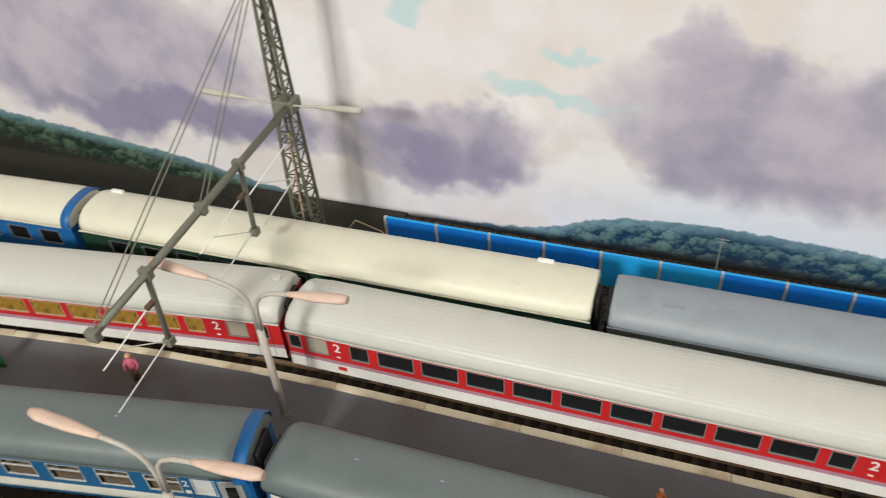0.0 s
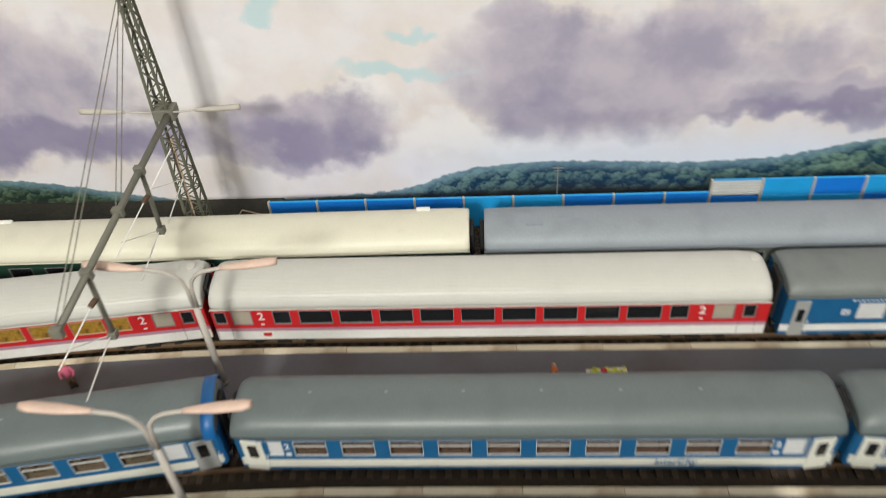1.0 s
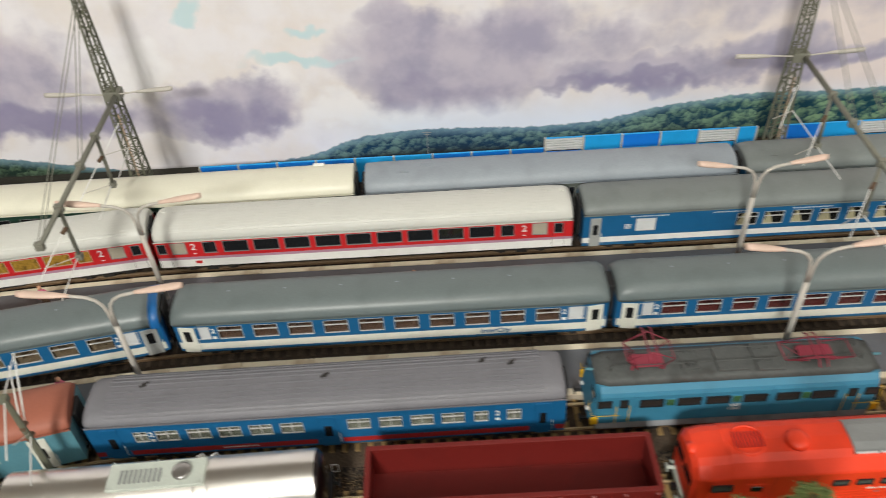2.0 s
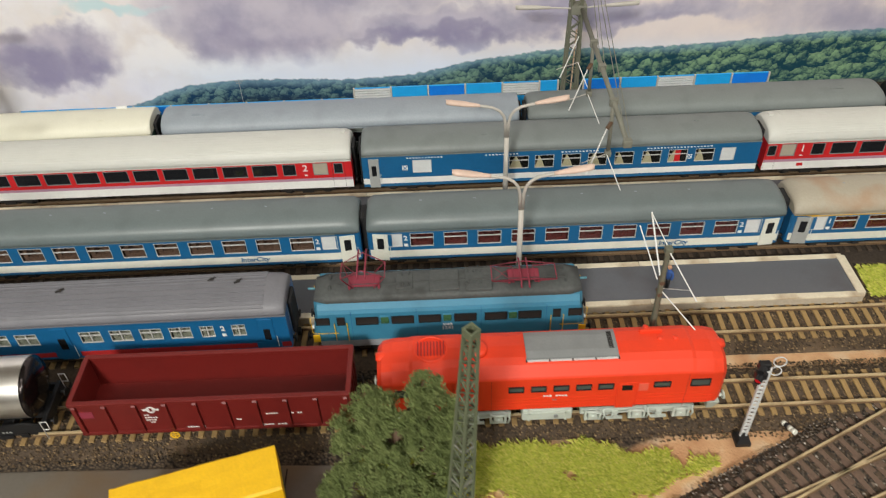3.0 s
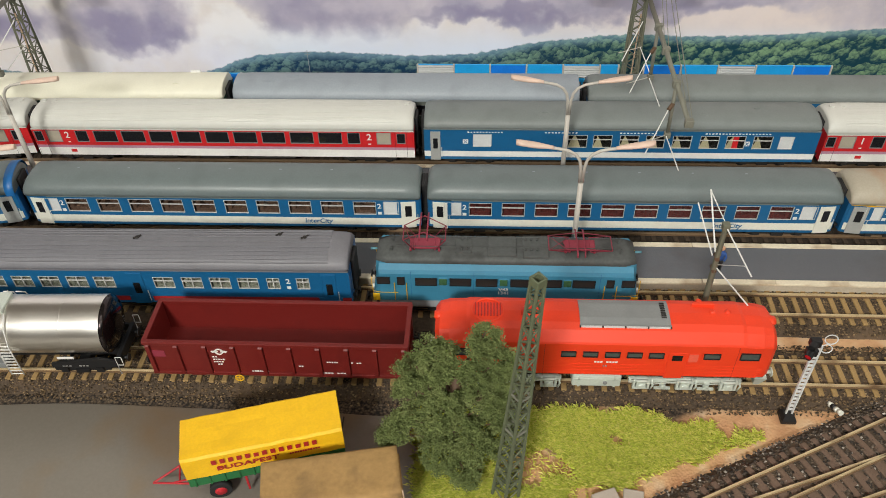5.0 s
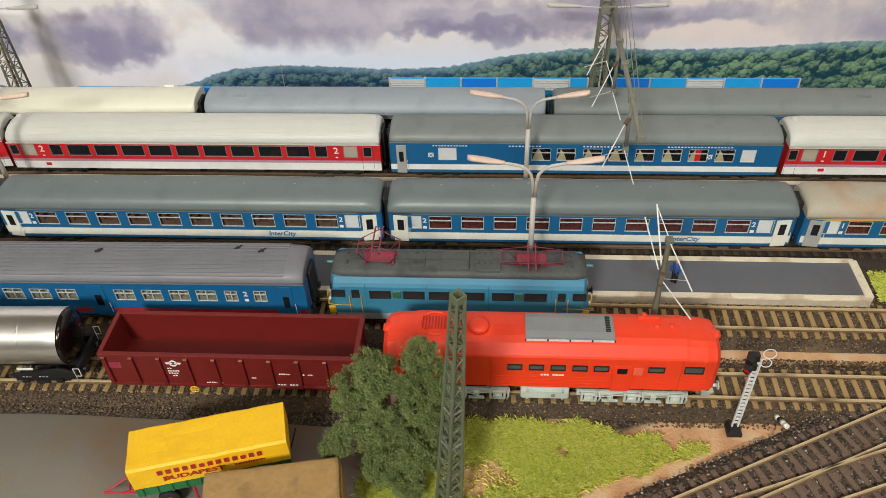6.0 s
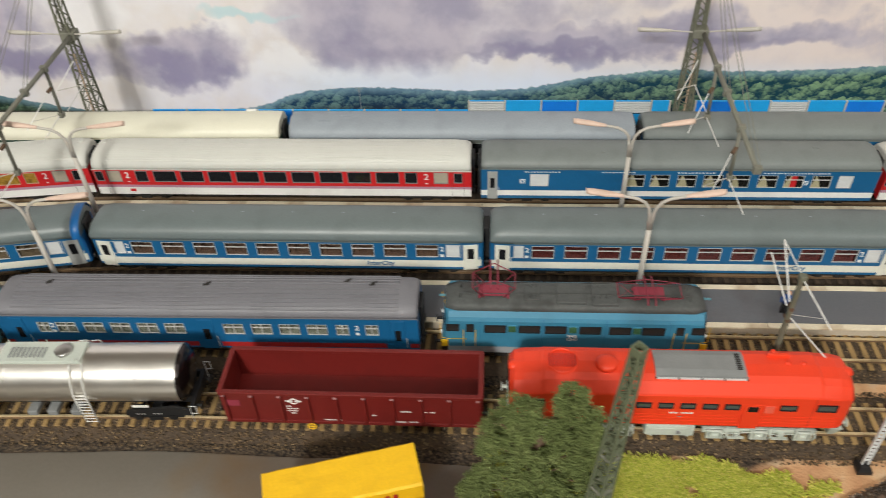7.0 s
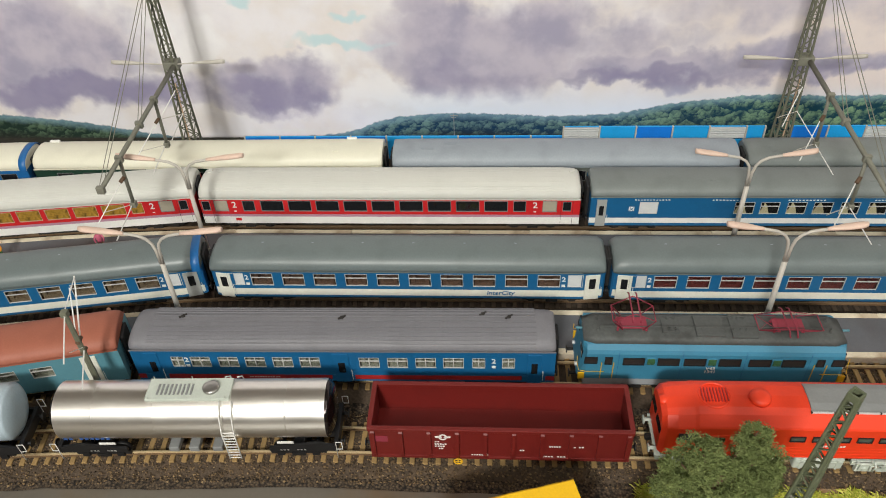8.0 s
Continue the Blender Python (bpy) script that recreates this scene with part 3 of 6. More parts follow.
def end_rim(parent, x, hw, ze, zt, material):
    """A coloured hoop over the end of a roof."""
    rings = []
    for dx, g in ((-0.0060, 0.0), (-0.0056, 0.0006), (-0.0006, 0.0006), (0.0, 0.0)):
        rings.append([(x + dx, -math.copysign(abs(math.cos(a)) ** 0.82, math.cos(a)) * (hw + g), ze - 0.001 + (zt - ze + g) * abs(math.sin(a)) ** 0.78) for a in (math.pi * i / 22 for i in range(23))])
    part("end_hoop", loft(bmesh.new(), rings, closed=False, caps=False), material, parent)


def bogie(parent, x, wheelbase=0.0285, material="dark"):
    bm = bmesh.new()
    for s in (-1, 1):
        box(bm, -wheelbase / 2 - 0.006, wheelbase / 2 + 0.006, s * 0.0125 - 0.0008, s * 0.0125 + 0.0008, 0.0042, 0.0072)
        for w in (-1, 1):
            box(bm, w * wheelbase / 2 - 0.0022, w * wheelbase / 2 + 0.0022, s * 0.0136 - 0.0008, s * 0.0136 + 0.0008, 0.0036, 0.0074)
        box(bm, -0.004, 0.004, s * 0.0136 - 0.0006, s * 0.0136 + 0.0006, 0.003, 0.0058)
    box(bm, -0.003, 0.003, -0.012, 0.012, 0.004, 0.009)
    b = part("bogie", bm, material, parent, at=pose(x, 0, 0))
    for w in (-1, 1):
        wb = bmesh.new()
        for s in (-1, 1):
            tube(wb, (0, s * 0.0082, 0.0053), (0, s * 0.0104, 0.0053), 0.0053, 14)
        tube(wb, (0, -0.0104, 0.0053), (0, 0.0104, 0.0053), 0.0010, 6)
        part("wheelset", wb, "black", b, at=pose(w * wheelbase / 2, 0, 0))


def ends(parent, L, zb):
    """Buffers, coupling and rubber gangway at both ends."""
    for s in (-1, 1):
        for y in (-0.0098, 0.0098):
            bm = bmesh.new()
            tube(bm, (s * L / 2, y, zb + 0.0022), (s * (L / 2 + 0.0018), y, zb + 0.0022), 0.0011, 8)
            tube(bm, (s * (L / 2 + 0.0018), y, zb + 0.0022), (s * (L / 2 + 0.0024), y, zb + 0.0022), 0.0026, 10)
            part("buffer", bm, "black", parent)
        part("gangway", B(min(s * L / 2, s * (L / 2 + 0.0024)), max(s * L / 2, s * (L / 2 + 0.0024)), -0.007, 0.007, zb + 0.003, 0.0375, 0.0008), "rubber", parent)
        cp = bmesh.new()
        box(cp, min(s * L / 2, s * (L / 2 + 0.003)), max(s * L / 2, s * (L / 2 + 0.003)), -0.002, 0.002, 0.004, 0.007)
        part("coupling", cp, "black", parent)


def coach(label, k, xc, L, roof, bands, wins, *, zb=0.0085, ze=0.032, zt=0.0437, ribs=0, rib_h=0.0003, rib_w=0.0006, taper=(0.0, 0.0), under="dark", interior="seat_tan", doors=(), roof_bits=(), square=False, group="passenger coaches", end_mat=None, name="passenger_coach"):
    """A coach on track k about xc. bands: (z0, z1, material) of the side; wins: (x, z, w, h, style) on the front, mirrored to the back;
    doors: (x, w, material, pane style). Heights are above the rail."""
    t = thing(name, on_track(k, xc, L / 2), label, "coach", group)
    tl, tw = taper
    mats = list(dict.fromkeys(b[2] for b in bands))
    if end_mat and end_mat not in mats:
        mats.append(end_mat)
    rows = [(a, b, mats.index(c)) for a, b, c in bands]
    erow = [(zb, ze, mats.index(end_mat or bands[-1][2]))]
    half = L / 2
    bm = bmesh.new()
    hl = [(x - w / 2 + half - tl, x + w / 2 + half - tl, z - h / 2, z + h / 2) for x, z, w, h, s in wins]
    x0, x1 = -half + tl, half - tl
    wall(bm, (x0, -HW), (x1, -HW), rows, hl)
    wall(bm, (x1, HW), (x0, HW), rows, [((x1 - x0) - b, (x1 - x0) - a, c, d) for a, b, c, d in hl])
    c = 0.0012
    for s in (1, -1):
        if tl:
            wall(bm, *(((x1, -HW), (half - c, -HW + tw)) if s > 0 else ((-half + c, -HW + tw), (x0, -HW))), rows, [])
            wall(bm, *(((half - c, HW - tw), (x1, HW)) if s > 0 else ((x0, HW), (-half + c, HW - tw))), rows, [])
            yy = HW - tw
        else:
            yy = HW
    xe = half
    xs_ = half - c if tl else half
    yi = yy - (c if tl else 0)
    if tl:
        for sx in (1, -1):
            for sy in (1, -1):
                a, b = (sx * xs_, sy * yy), (sx * xe, sy * yi)
                wall(bm, *((a, b) if sx * sy < 0 else (b, a)), erow, [])
    wall(bm, (xe, -yi), (xe, yi), erow, [])
    wall(bm, (-xe, yi), (-xe, -yi), erow, [])
    box(bm, -half + 0.002, half - 0.002, -HW + tw + 0.002, HW - tw - 0.002, zb, zb + 0.0015, mats.index(bands[0][2]))
    part("body", bm, mats, t)
    rb = part("roof", roof_mesh(L - 0.0002, ze, zt, HW + 0.0003, end=0.97 if square else 0.62 if tl else 0.72), roof, t)
    for i in range(ribs):
        a = math.pi * (0.17 + 0.66 * i / max(1, ribs - 1))
        y = -math.copysign(abs(math.cos(a)) ** 0.82, math.cos(a)) * (HW + 0.0003)
        z = ze + (zt - ze) * math.sin(a) ** 0.78
        part("roof_rib", B(-half + 0.012, half - 0.012, -rib_w / 2, rib_w / 2, -0.0006, rib_h), roof, rb, at=pose(0, y, z, math.degrees(-math.atan2(y, 0.028)), 0, 0))
    gt = bmesh.new()
    for s in (-1, 1):
        box(gt, x0, x1, s * (HW + 0.0003) - 0.0003, s * (HW + 0.0003) + 0.0003, ze - 0.0002, ze + 0.0004)
    part("gutter", gt, roof, t)
    for sgn, face in ((-1, 0), (1, 180)):
        for x, z, w, h, s in wins:
            window(t, x, sgn * (HW - 0.0002), z, w, h, s, face)
    if any(w[4] not in ("dark", "beige", "frosted", "amber") for w in wins):
        ib = bmesh.new()
        for s in (-1, 1):
            ya, yb = sorted((s * 0.0078, s * 0.0086))
            box(ib, x0, x1, ya, yb, zb + 0.0016, ze - 0.0012)
            for x, z, w, h, style in wins:
                if style in ("bar", "cross"):
                    ya, yb = sorted((s * 0.0088, s * 0.0151))
                    for u in (-0.42, 0.22):
                        box(ib, x + u * w, x + (u + 0.20) * w, ya, yb, zb + 0.0017, z + 0.18 * h)
                    box(ib, x - 0.21 * w, x + 0.21 * w, ya, yb, zb + 0.0017, z - 0.22 * h)
        part("interior", ib, interior, t, "moulded seats behind the windows")
    for x, w, dm, ps in doors:
        for sgn, face in ((-1, 0), (1, 180)):
            ang = 0
            y = HW
            if tl and abs(x) > half - tl:
                ang = math.degrees(math.atan2(tw, tl)) * (1 if x > 0 else -1)
                y = HW - tw * (abs(x) - (half - tl)) / tl
            d = bmesh.new()
            dz0, dz1 = zb - 0.0005, ze - 0.0022
            box(d, -w / 2, w / 2, -0.0005, 0.0004, dz0, dz1, 0, 0.0002)
            dd = part("door", d, dm, t, at=pose(x, sgn * y, 0, 0, 0, face + sgn * -ang))
            pw = bmesh.new()
            box(pw, -w * 0.22, w * 0.22, -0.0008, -0.0004, 0.0175, 0.0265, 0, 0.0003)
            part("pane", pw, ps, dd)
            hb = bmesh.new()
            tube(hb, (w * 0.62, -0.0009, dz0 + 0.003), (w * 0.62, -0.0009, dz0 + 0.012), 0.0002, 5)
            part("handrail", hb, "white", dd)
    for x in (-half + 0.035, half - 0.035):
        bogie(t, x)
    for x, w in ((-0.055, 0.03), (-0.01, 0.022), (0.035, 0.036)):
        part("equipment_box", B(x - w / 2, x + w / 2, -0.0135, 0.0135, 0.0045, zb + 0.0002, 0.0004), under, t)
    ends(t, L, zb)
    for x, y, kind in roof_bits:
        zr = zt - 0.0002 - 0.0045 * (abs(y) / HW) ** 2.2
        if kind == "spot":
            part("roof_vent", B(-0.0008, 0.0008, -0.0004, 0.0004, -0.001, 0.0003, 0.0001), "silver_roof", t, at=pose(x, y, zr))
        elif kind == "vent":
            part("roof_vent", B(-0.0022, 0.0022, -0.0009, 0.0009, -0.001, 0.0007, 0.0002), roof, t, at=pose(x, y, zr))
        elif kind == "dome":
            part("roof_vent", B(-0.0042, 0.0042, -0.0012, 0.0012, -0.002, 0.0022, 0.0008), "white", t, at=pose(x, y, zr))
        elif kind == "cap":
            v = bmesh.new()
            tube(v, (0, 0, -0.001), (0, 0, 0.0008), 0.0022, 12)
            part("roof_vent", v, roof, t, at=pose(x, y, zr))
        elif kind == "hook":
            v = bmesh.new()
            tube(v, (0, 0, -0.001), (0, 0, 0.0012), 0.0012, 8)
            box(v, -0.0026, 0.0026, -0.0004, 0.0004, 0.0004, 0.0014)
            part("roof_vent", v, "dark", t, at=pose(x, y, zr, 0, 0, 35))
        elif kind == "grille":
            v = bmesh.new()
            for q in range(4):
                box(v, -0.005, 0.005, q * 0.0012 - 0.0024, q * 0.0012 - 0.0018, -0.001, 0.0004)
            part("roof_vent", v, roof, t, at=pose(x, y, zr))
    return t


def red_coach(xc, L, label, glaze="dark", digit="2", roof="white_roof"):
    bands = ((0.0085, 0.0152, "white"), (0.0152, 0.0176, "rose"), (0.0176, 0.0320, "red"))
    wins = [(-0.0897 + 0.02155 * i, 0.0255, 0.0175, 0.0098, glaze) for i in range(9)]
    wins += [(-0.1080, 0.0255, 0.0092, 0.0098, glaze), (0.1006, 0.0255, 0.0092, 0.0098, glaze), (-0.1297, 0.0255, 0.0105, 0.0102, "beige"), (0.1232, 0.0255, 0.0105, 0.0102, "beige"),
             (-0.1415, 0.0255, 0.0060, 0.0088, "dark"), (0.1362, 0.0255, 0.0062, 0.0088, "dark")]
    bits = [(s * 0.136 + d, y, "cap") for s in (-1, 1) for d, y in ((-0.004, 0.004), (0.004, 0.004))]
    t = coach(label, "b", xc, L, roof, bands, wins, ribs=15, rib_h=0.00008, rib_w=0.0008, zt=0.0443, roof_bits=bits, interior="seat_yellow", end_mat="red")
    for x in (-0.1193, 0.1122):
        text_part(digit, 0.0078, "white", t, pose(x, -HW - 0.00012, 0.0265))
        part("class_mark", B(x - 0.001, x + 0.001, -HW - 0.0001, -HW + 0.0002, 0.0200, 0.0210), "white", t)
    part("emblem", B(-0.1205, -0.1160, -HW - 0.0001, -HW + 0.0002, 0.0112, 0.0138), "red", t)
    for x in (-0.1452, -0.1373, 0.1318, 0.1405):
        part("door_seam", B(x - 0.0001, x + 0.0001, -HW - 0.00005, -HW + 0.0002, 0.009, 0.0315), "dark", t)
    return t


red_coach(-0.0105, 0.292, "red and white coach with ribbed pale roof and dark windows")
red_coach(-0.3075, 0.292, "red and white coach, windows painted yellow as if lit, pale ribbed roof", glaze="amber")
red_coach(0.5825, 0.292, "red and white first class coach with a smooth white roof", digit="1")


def blue_coach(k, xc, L, label, roof="slate_roof", digit="2", script=True, stripe=None, doors="cream", seat="seat_red", end="blue", spots=True):
    bands = [(0.008, 0.0100, "blue"), (0.0100, 0.0160, "cream"), (0.0160, 0.0320, "blue")]
    if stripe:
        bands = bands[:2] + [(0.0160, 0.0306, "blue"), (0.0306, 0.0320, "yellow")]
    wins = [(-0.1002 + 0.0220 * i, 0.0245, 0.0150, 0.0108, "bar") for i in range(10)]
    wins += [(-0.1186, 0.0247, 0.0110, 0.0108, "frosted"), (0.1157, 0.0247, 0.0100, 0.0108, "frosted")]
    vents = [(-0.1 + 0.035 * i, 0.001, "spot") for i in range(6)] if spots else []
    t = coach(label, k, xc, L, roof, bands, wins, zb=0.008, taper=(0.016, 0.0016), interior=seat, doors=((-L / 2 + 0.0085, 0.0100, doors, "dark_pane"), (L / 2 - 0.0085, 0.0100, doors, "dark_pane")), roof_bits=vents, end_mat=end)
    for x in (-0.1108, 0.1078):
        text_part(digit, 0.0056, "white", t, pose(x, -HW - 0.00012, 0.0262))
        part("class_mark", B(x - 0.0013, x + 0.0013, -HW - 0.0001, -HW + 0.0002, 0.0192, 0.0215), "white", t)
    if script:
        text_part("InterCity", 0.0052, "blue", t, pose(0.0650, -HW - 0.00012, 0.0130), 0.15)
    return t


blue_coach("c", 0.0100, 0.2715, "blue and cream express coach with brown seats, dark grey roof", seat="seat_brown")
blue_coach("c", 0.2860, 0.2715, "blue and cream express coach with red seats and a grey roof")
c0 = blue_coach("c", -0.2690, 0.2715, "blue and white coach with a shiny grey roof and grey doors", doors="door_grey", seat="seat_tan", script=False, end="bright_blue")
end_rim(c0, 0.2715 / 2, HW + 0.0003, 0.032, 0.0437, "bright_blue")
blue_coach("c", 0.5620, 0.2715, "blue first class coach with a yellow stripe and rust-stained roof", roof="rusty_roof", digit="1", stripe=True, doors="door_grey", script=False)

# dining car
bands = ((0.0075, 0.0100, "blue"), (0.0100, 0.0150, "white"), (0.0150, 0.0340, "blue"))
wins = [(x - 0.2875, 0.0245, w, 0.0108, s) for x, w, s in ((0.1865, 0.0135, "frosted"), (0.257, 0.0140, "bar"), (0.2755, 0.0135, "bar"), (0.295, 0.0135, "bar"), (0.314, 0.0135, "bar"), (0.3335, 0.0135, "bar"), (0.3535, 0.0135, "bar"), (0.3725, 0.0135, "bar"), (0.392, 0.0135, "bar"), (0.409, 0.0100, "frosted"))]
dining = coach("blue restaurant coach with a warm grey roof and curtained windows", "b", 0.2875, 0.289, "warm_grey_roof", bands, wins, zb=0.0075, ze=0.0345, interior="dark", doors=((-0.1360, 0.0075, "door_grey", "dark_pane"),), end_mat="blue", roof_bits=[(-0.055, -0.006, "vent"), (0.06, -0.007, "vent"), (0.1, 0.0, "vent")])
for x0, x1, n, s in ((-0.112, -0.085, 12, 3), (-0.055, -0.03, 10, 5), (0.0, 0.028, 11, 7), (0.062, 0.110, 20, 9)):
    part("marking", bars(bmesh.new(), x0, x1, 0.0315, 0.0010, n, -HW, s, 0.45), "white", dining)
for x in (-0.1135, 0.0935):
    e = bmesh.new()
    box(e, x - 0.002, x + 0.002, -HW - 0.0001, -HW + 0.0002, 0.0215, 0.0255)
    part("pictogram", e, "white", dining)
    e = bmesh.new()
    tube(e, (x - 0.0013, -HW - 0.0002, 0.022), (x + 0.0013, -HW - 0.0002, 0.025), 0.0003, 4)
    tube(e, (x - 0.0013, -HW - 0.0002, 0.025), (x + 0.0013, -HW - 0.0002, 0.022), 0.0003, 4)
    part("pictogram", e, "blue", dining)
for i, (x, z, w, h, s) in enumerate(wins):
    if s == "bar":
        q = (0.0, 0.0012, -0.0008)[i % 3]
        part("curtain", loft(bmesh.new(), [[(x - 0.0068, y, z - 0.0058), (x + 0.0014 + q, y, z - 0.0058), (x - 0.0010 + q, y, z + 0.0012), (x - 0.0034 + q, y, z + 0.0050), (x - 0.0046, y, z + 0.0010)] for y in (-0.0156, -0.0151)], smooth=False), "curtain", dining, "cream tied-back curtain")
part("curtain", B(0.083, 0.0872, -0.0157, -0.0151, 0.019, 0.0290, 0.0002), "red", dining, "red curtain")

# back row
dk = [(-0.118 + 0.0215 * i, 0.0245, 0.0135, 0.0095, "dark") for i in range(12)]
coach("dark green coach with a long cream roof", "a", -0.1615, 0.286, "cream_roof", ((0.0085, 0.0330, "green"),), dk, ze=0.033, square=True, end_mat="green", roof_bits=[(0.105, -0.008, "vent"), (0.1165, 0.010, "dome"), (-0.132, 0.010, "dome")])
coach("grey-green coach with a matt silver-grey roof", "a", 0.1255, 0.2715, "silver_roof", ((0.0085, 0.0330, "grey_side"),), dk, ze=0.033, square=True, end_mat="black", roof_bits=[(-0.108, -0.004, "grille"), (-0.09, 0.002, "grille")])
bs = coach("blue sleeping coach with a grey roof", "a", 0.4035, 0.2715, "warm_grey_roof", ((0.0085, 0.0115, "blue"), (0.0115, 0.0150, "white"), (0.0150, 0.0330, "blue")), dk, ze=0.033, end_mat="blue", roof_bits=[(-0.118, -0.004, "vent"), (-0.115, -0.009, "vent"), (0.1, -0.003, "grille")])
for x0, x1, n, s in ((-0.12, -0.09, 12, 3), (-0.05, -0.0, 20, 5), (0.055, 0.10, 14, 7)):
    part("marking", bars(bmesh.new(), x0, x1, 0.0312, 0.0010, n, -HW, s, 0.4), "white", bs)
a0 = coach("bright blue coach with a cream roof", "a", -0.4460, 0.271, "cream_roof", ((0.0085, 0.0330, "bright_blue"),), dk, ze=0.033, end_mat="bright_blue")
end_rim(a0, 0.271 / 2, HW + 0.0003, 0.033, 0.0437, "bright_blue")
coach("dark blue-black goods van at the end of the back row", "a", 0.660, 0.22, "black", ((0.0085, 0.0330, "black"),), dk[2:10], ze=0.033, zt=0.042, end_mat="black")

# ribbed-roof suburban coach and its neighbour
bands = ((0.009, 0.0105, "blue"), (0.0105, 0.0145, "deep_red"), (0.0145, 0.0365, "blue"))
wins = [(x, 0.0262, 0.0122, 0.0088, "cross") for x in (-0.0881, -0.0706, -0.0537, -0.0365, -0.0196, 0.0172, 0.0347, 0.0520, 0.0690)]
wins += [(x, 0.0262, 0.0075, 0.0088, "cross") for x in (-0.1025, 0.0845, 0.1026)]
sub = coach("blue suburban coach with a red sill stripe and ribbed grey roof", "d", -0.0235, 0.262, "ribbed_roof", bands, wins, zb=0.009, ze=0.0365, zt=0.0458, ribs=11, rib_h=0.0006, rib_w=0.0008, interior="cream",
            doors=((-0.1187, 0.0085, "blue", "dark_pane"), (0.0, 0.0095, "blue", "dark_pane"), (0.1185, 0.0085, "blue", "dark_pane")), end_mat="bright_blue", roof_bits=[(-0.10, 0.004, "hook"), (0.0, 0.003, "hook"), (0.087, 0.007, "hook"), (0.103, 0.004, "hook")])
for x in (-0.0967, 0.0936):
    text_part("2", 0.0056, "white", sub, pose(x, -HW - 0.00012, 0.0280))
    part("class_mark", B(x - 0.0012, x + 0.0012, -HW - 0.0001, -HW + 0.0002, 0.0218, 0.0240), "white", sub)
for x in (-0.1187, 0.0, 0.1183):
    part("door_recess", B(x - 0.0072, x + 0.0072, -HW - 0.0003, -HW + 0.0002, 0.0102, 0.0148), "blue", sub)
part("marking", bars(bmesh.new(), -0.06, -0.04, 0.0120, 0.0008, 12, -HW), "white", sub)

bands = ((0.009, 0.0365, "pale_blue"),)
wins = [(0.105 - 0.022 * i, 0.0262, 0.0130, 0.0088, "bar") for i in range(1, 10)]
coach("faded pale blue coach with a clay-red roof", "d", -0.2930, 0.262, "clay_roof", bands, wins, zb=0.009, ze=0.0365, zt=0.0458, interior="cream", doors=((0.1120, 0.0095, "cream", "dark_pane"),), end_mat="pale_blue")



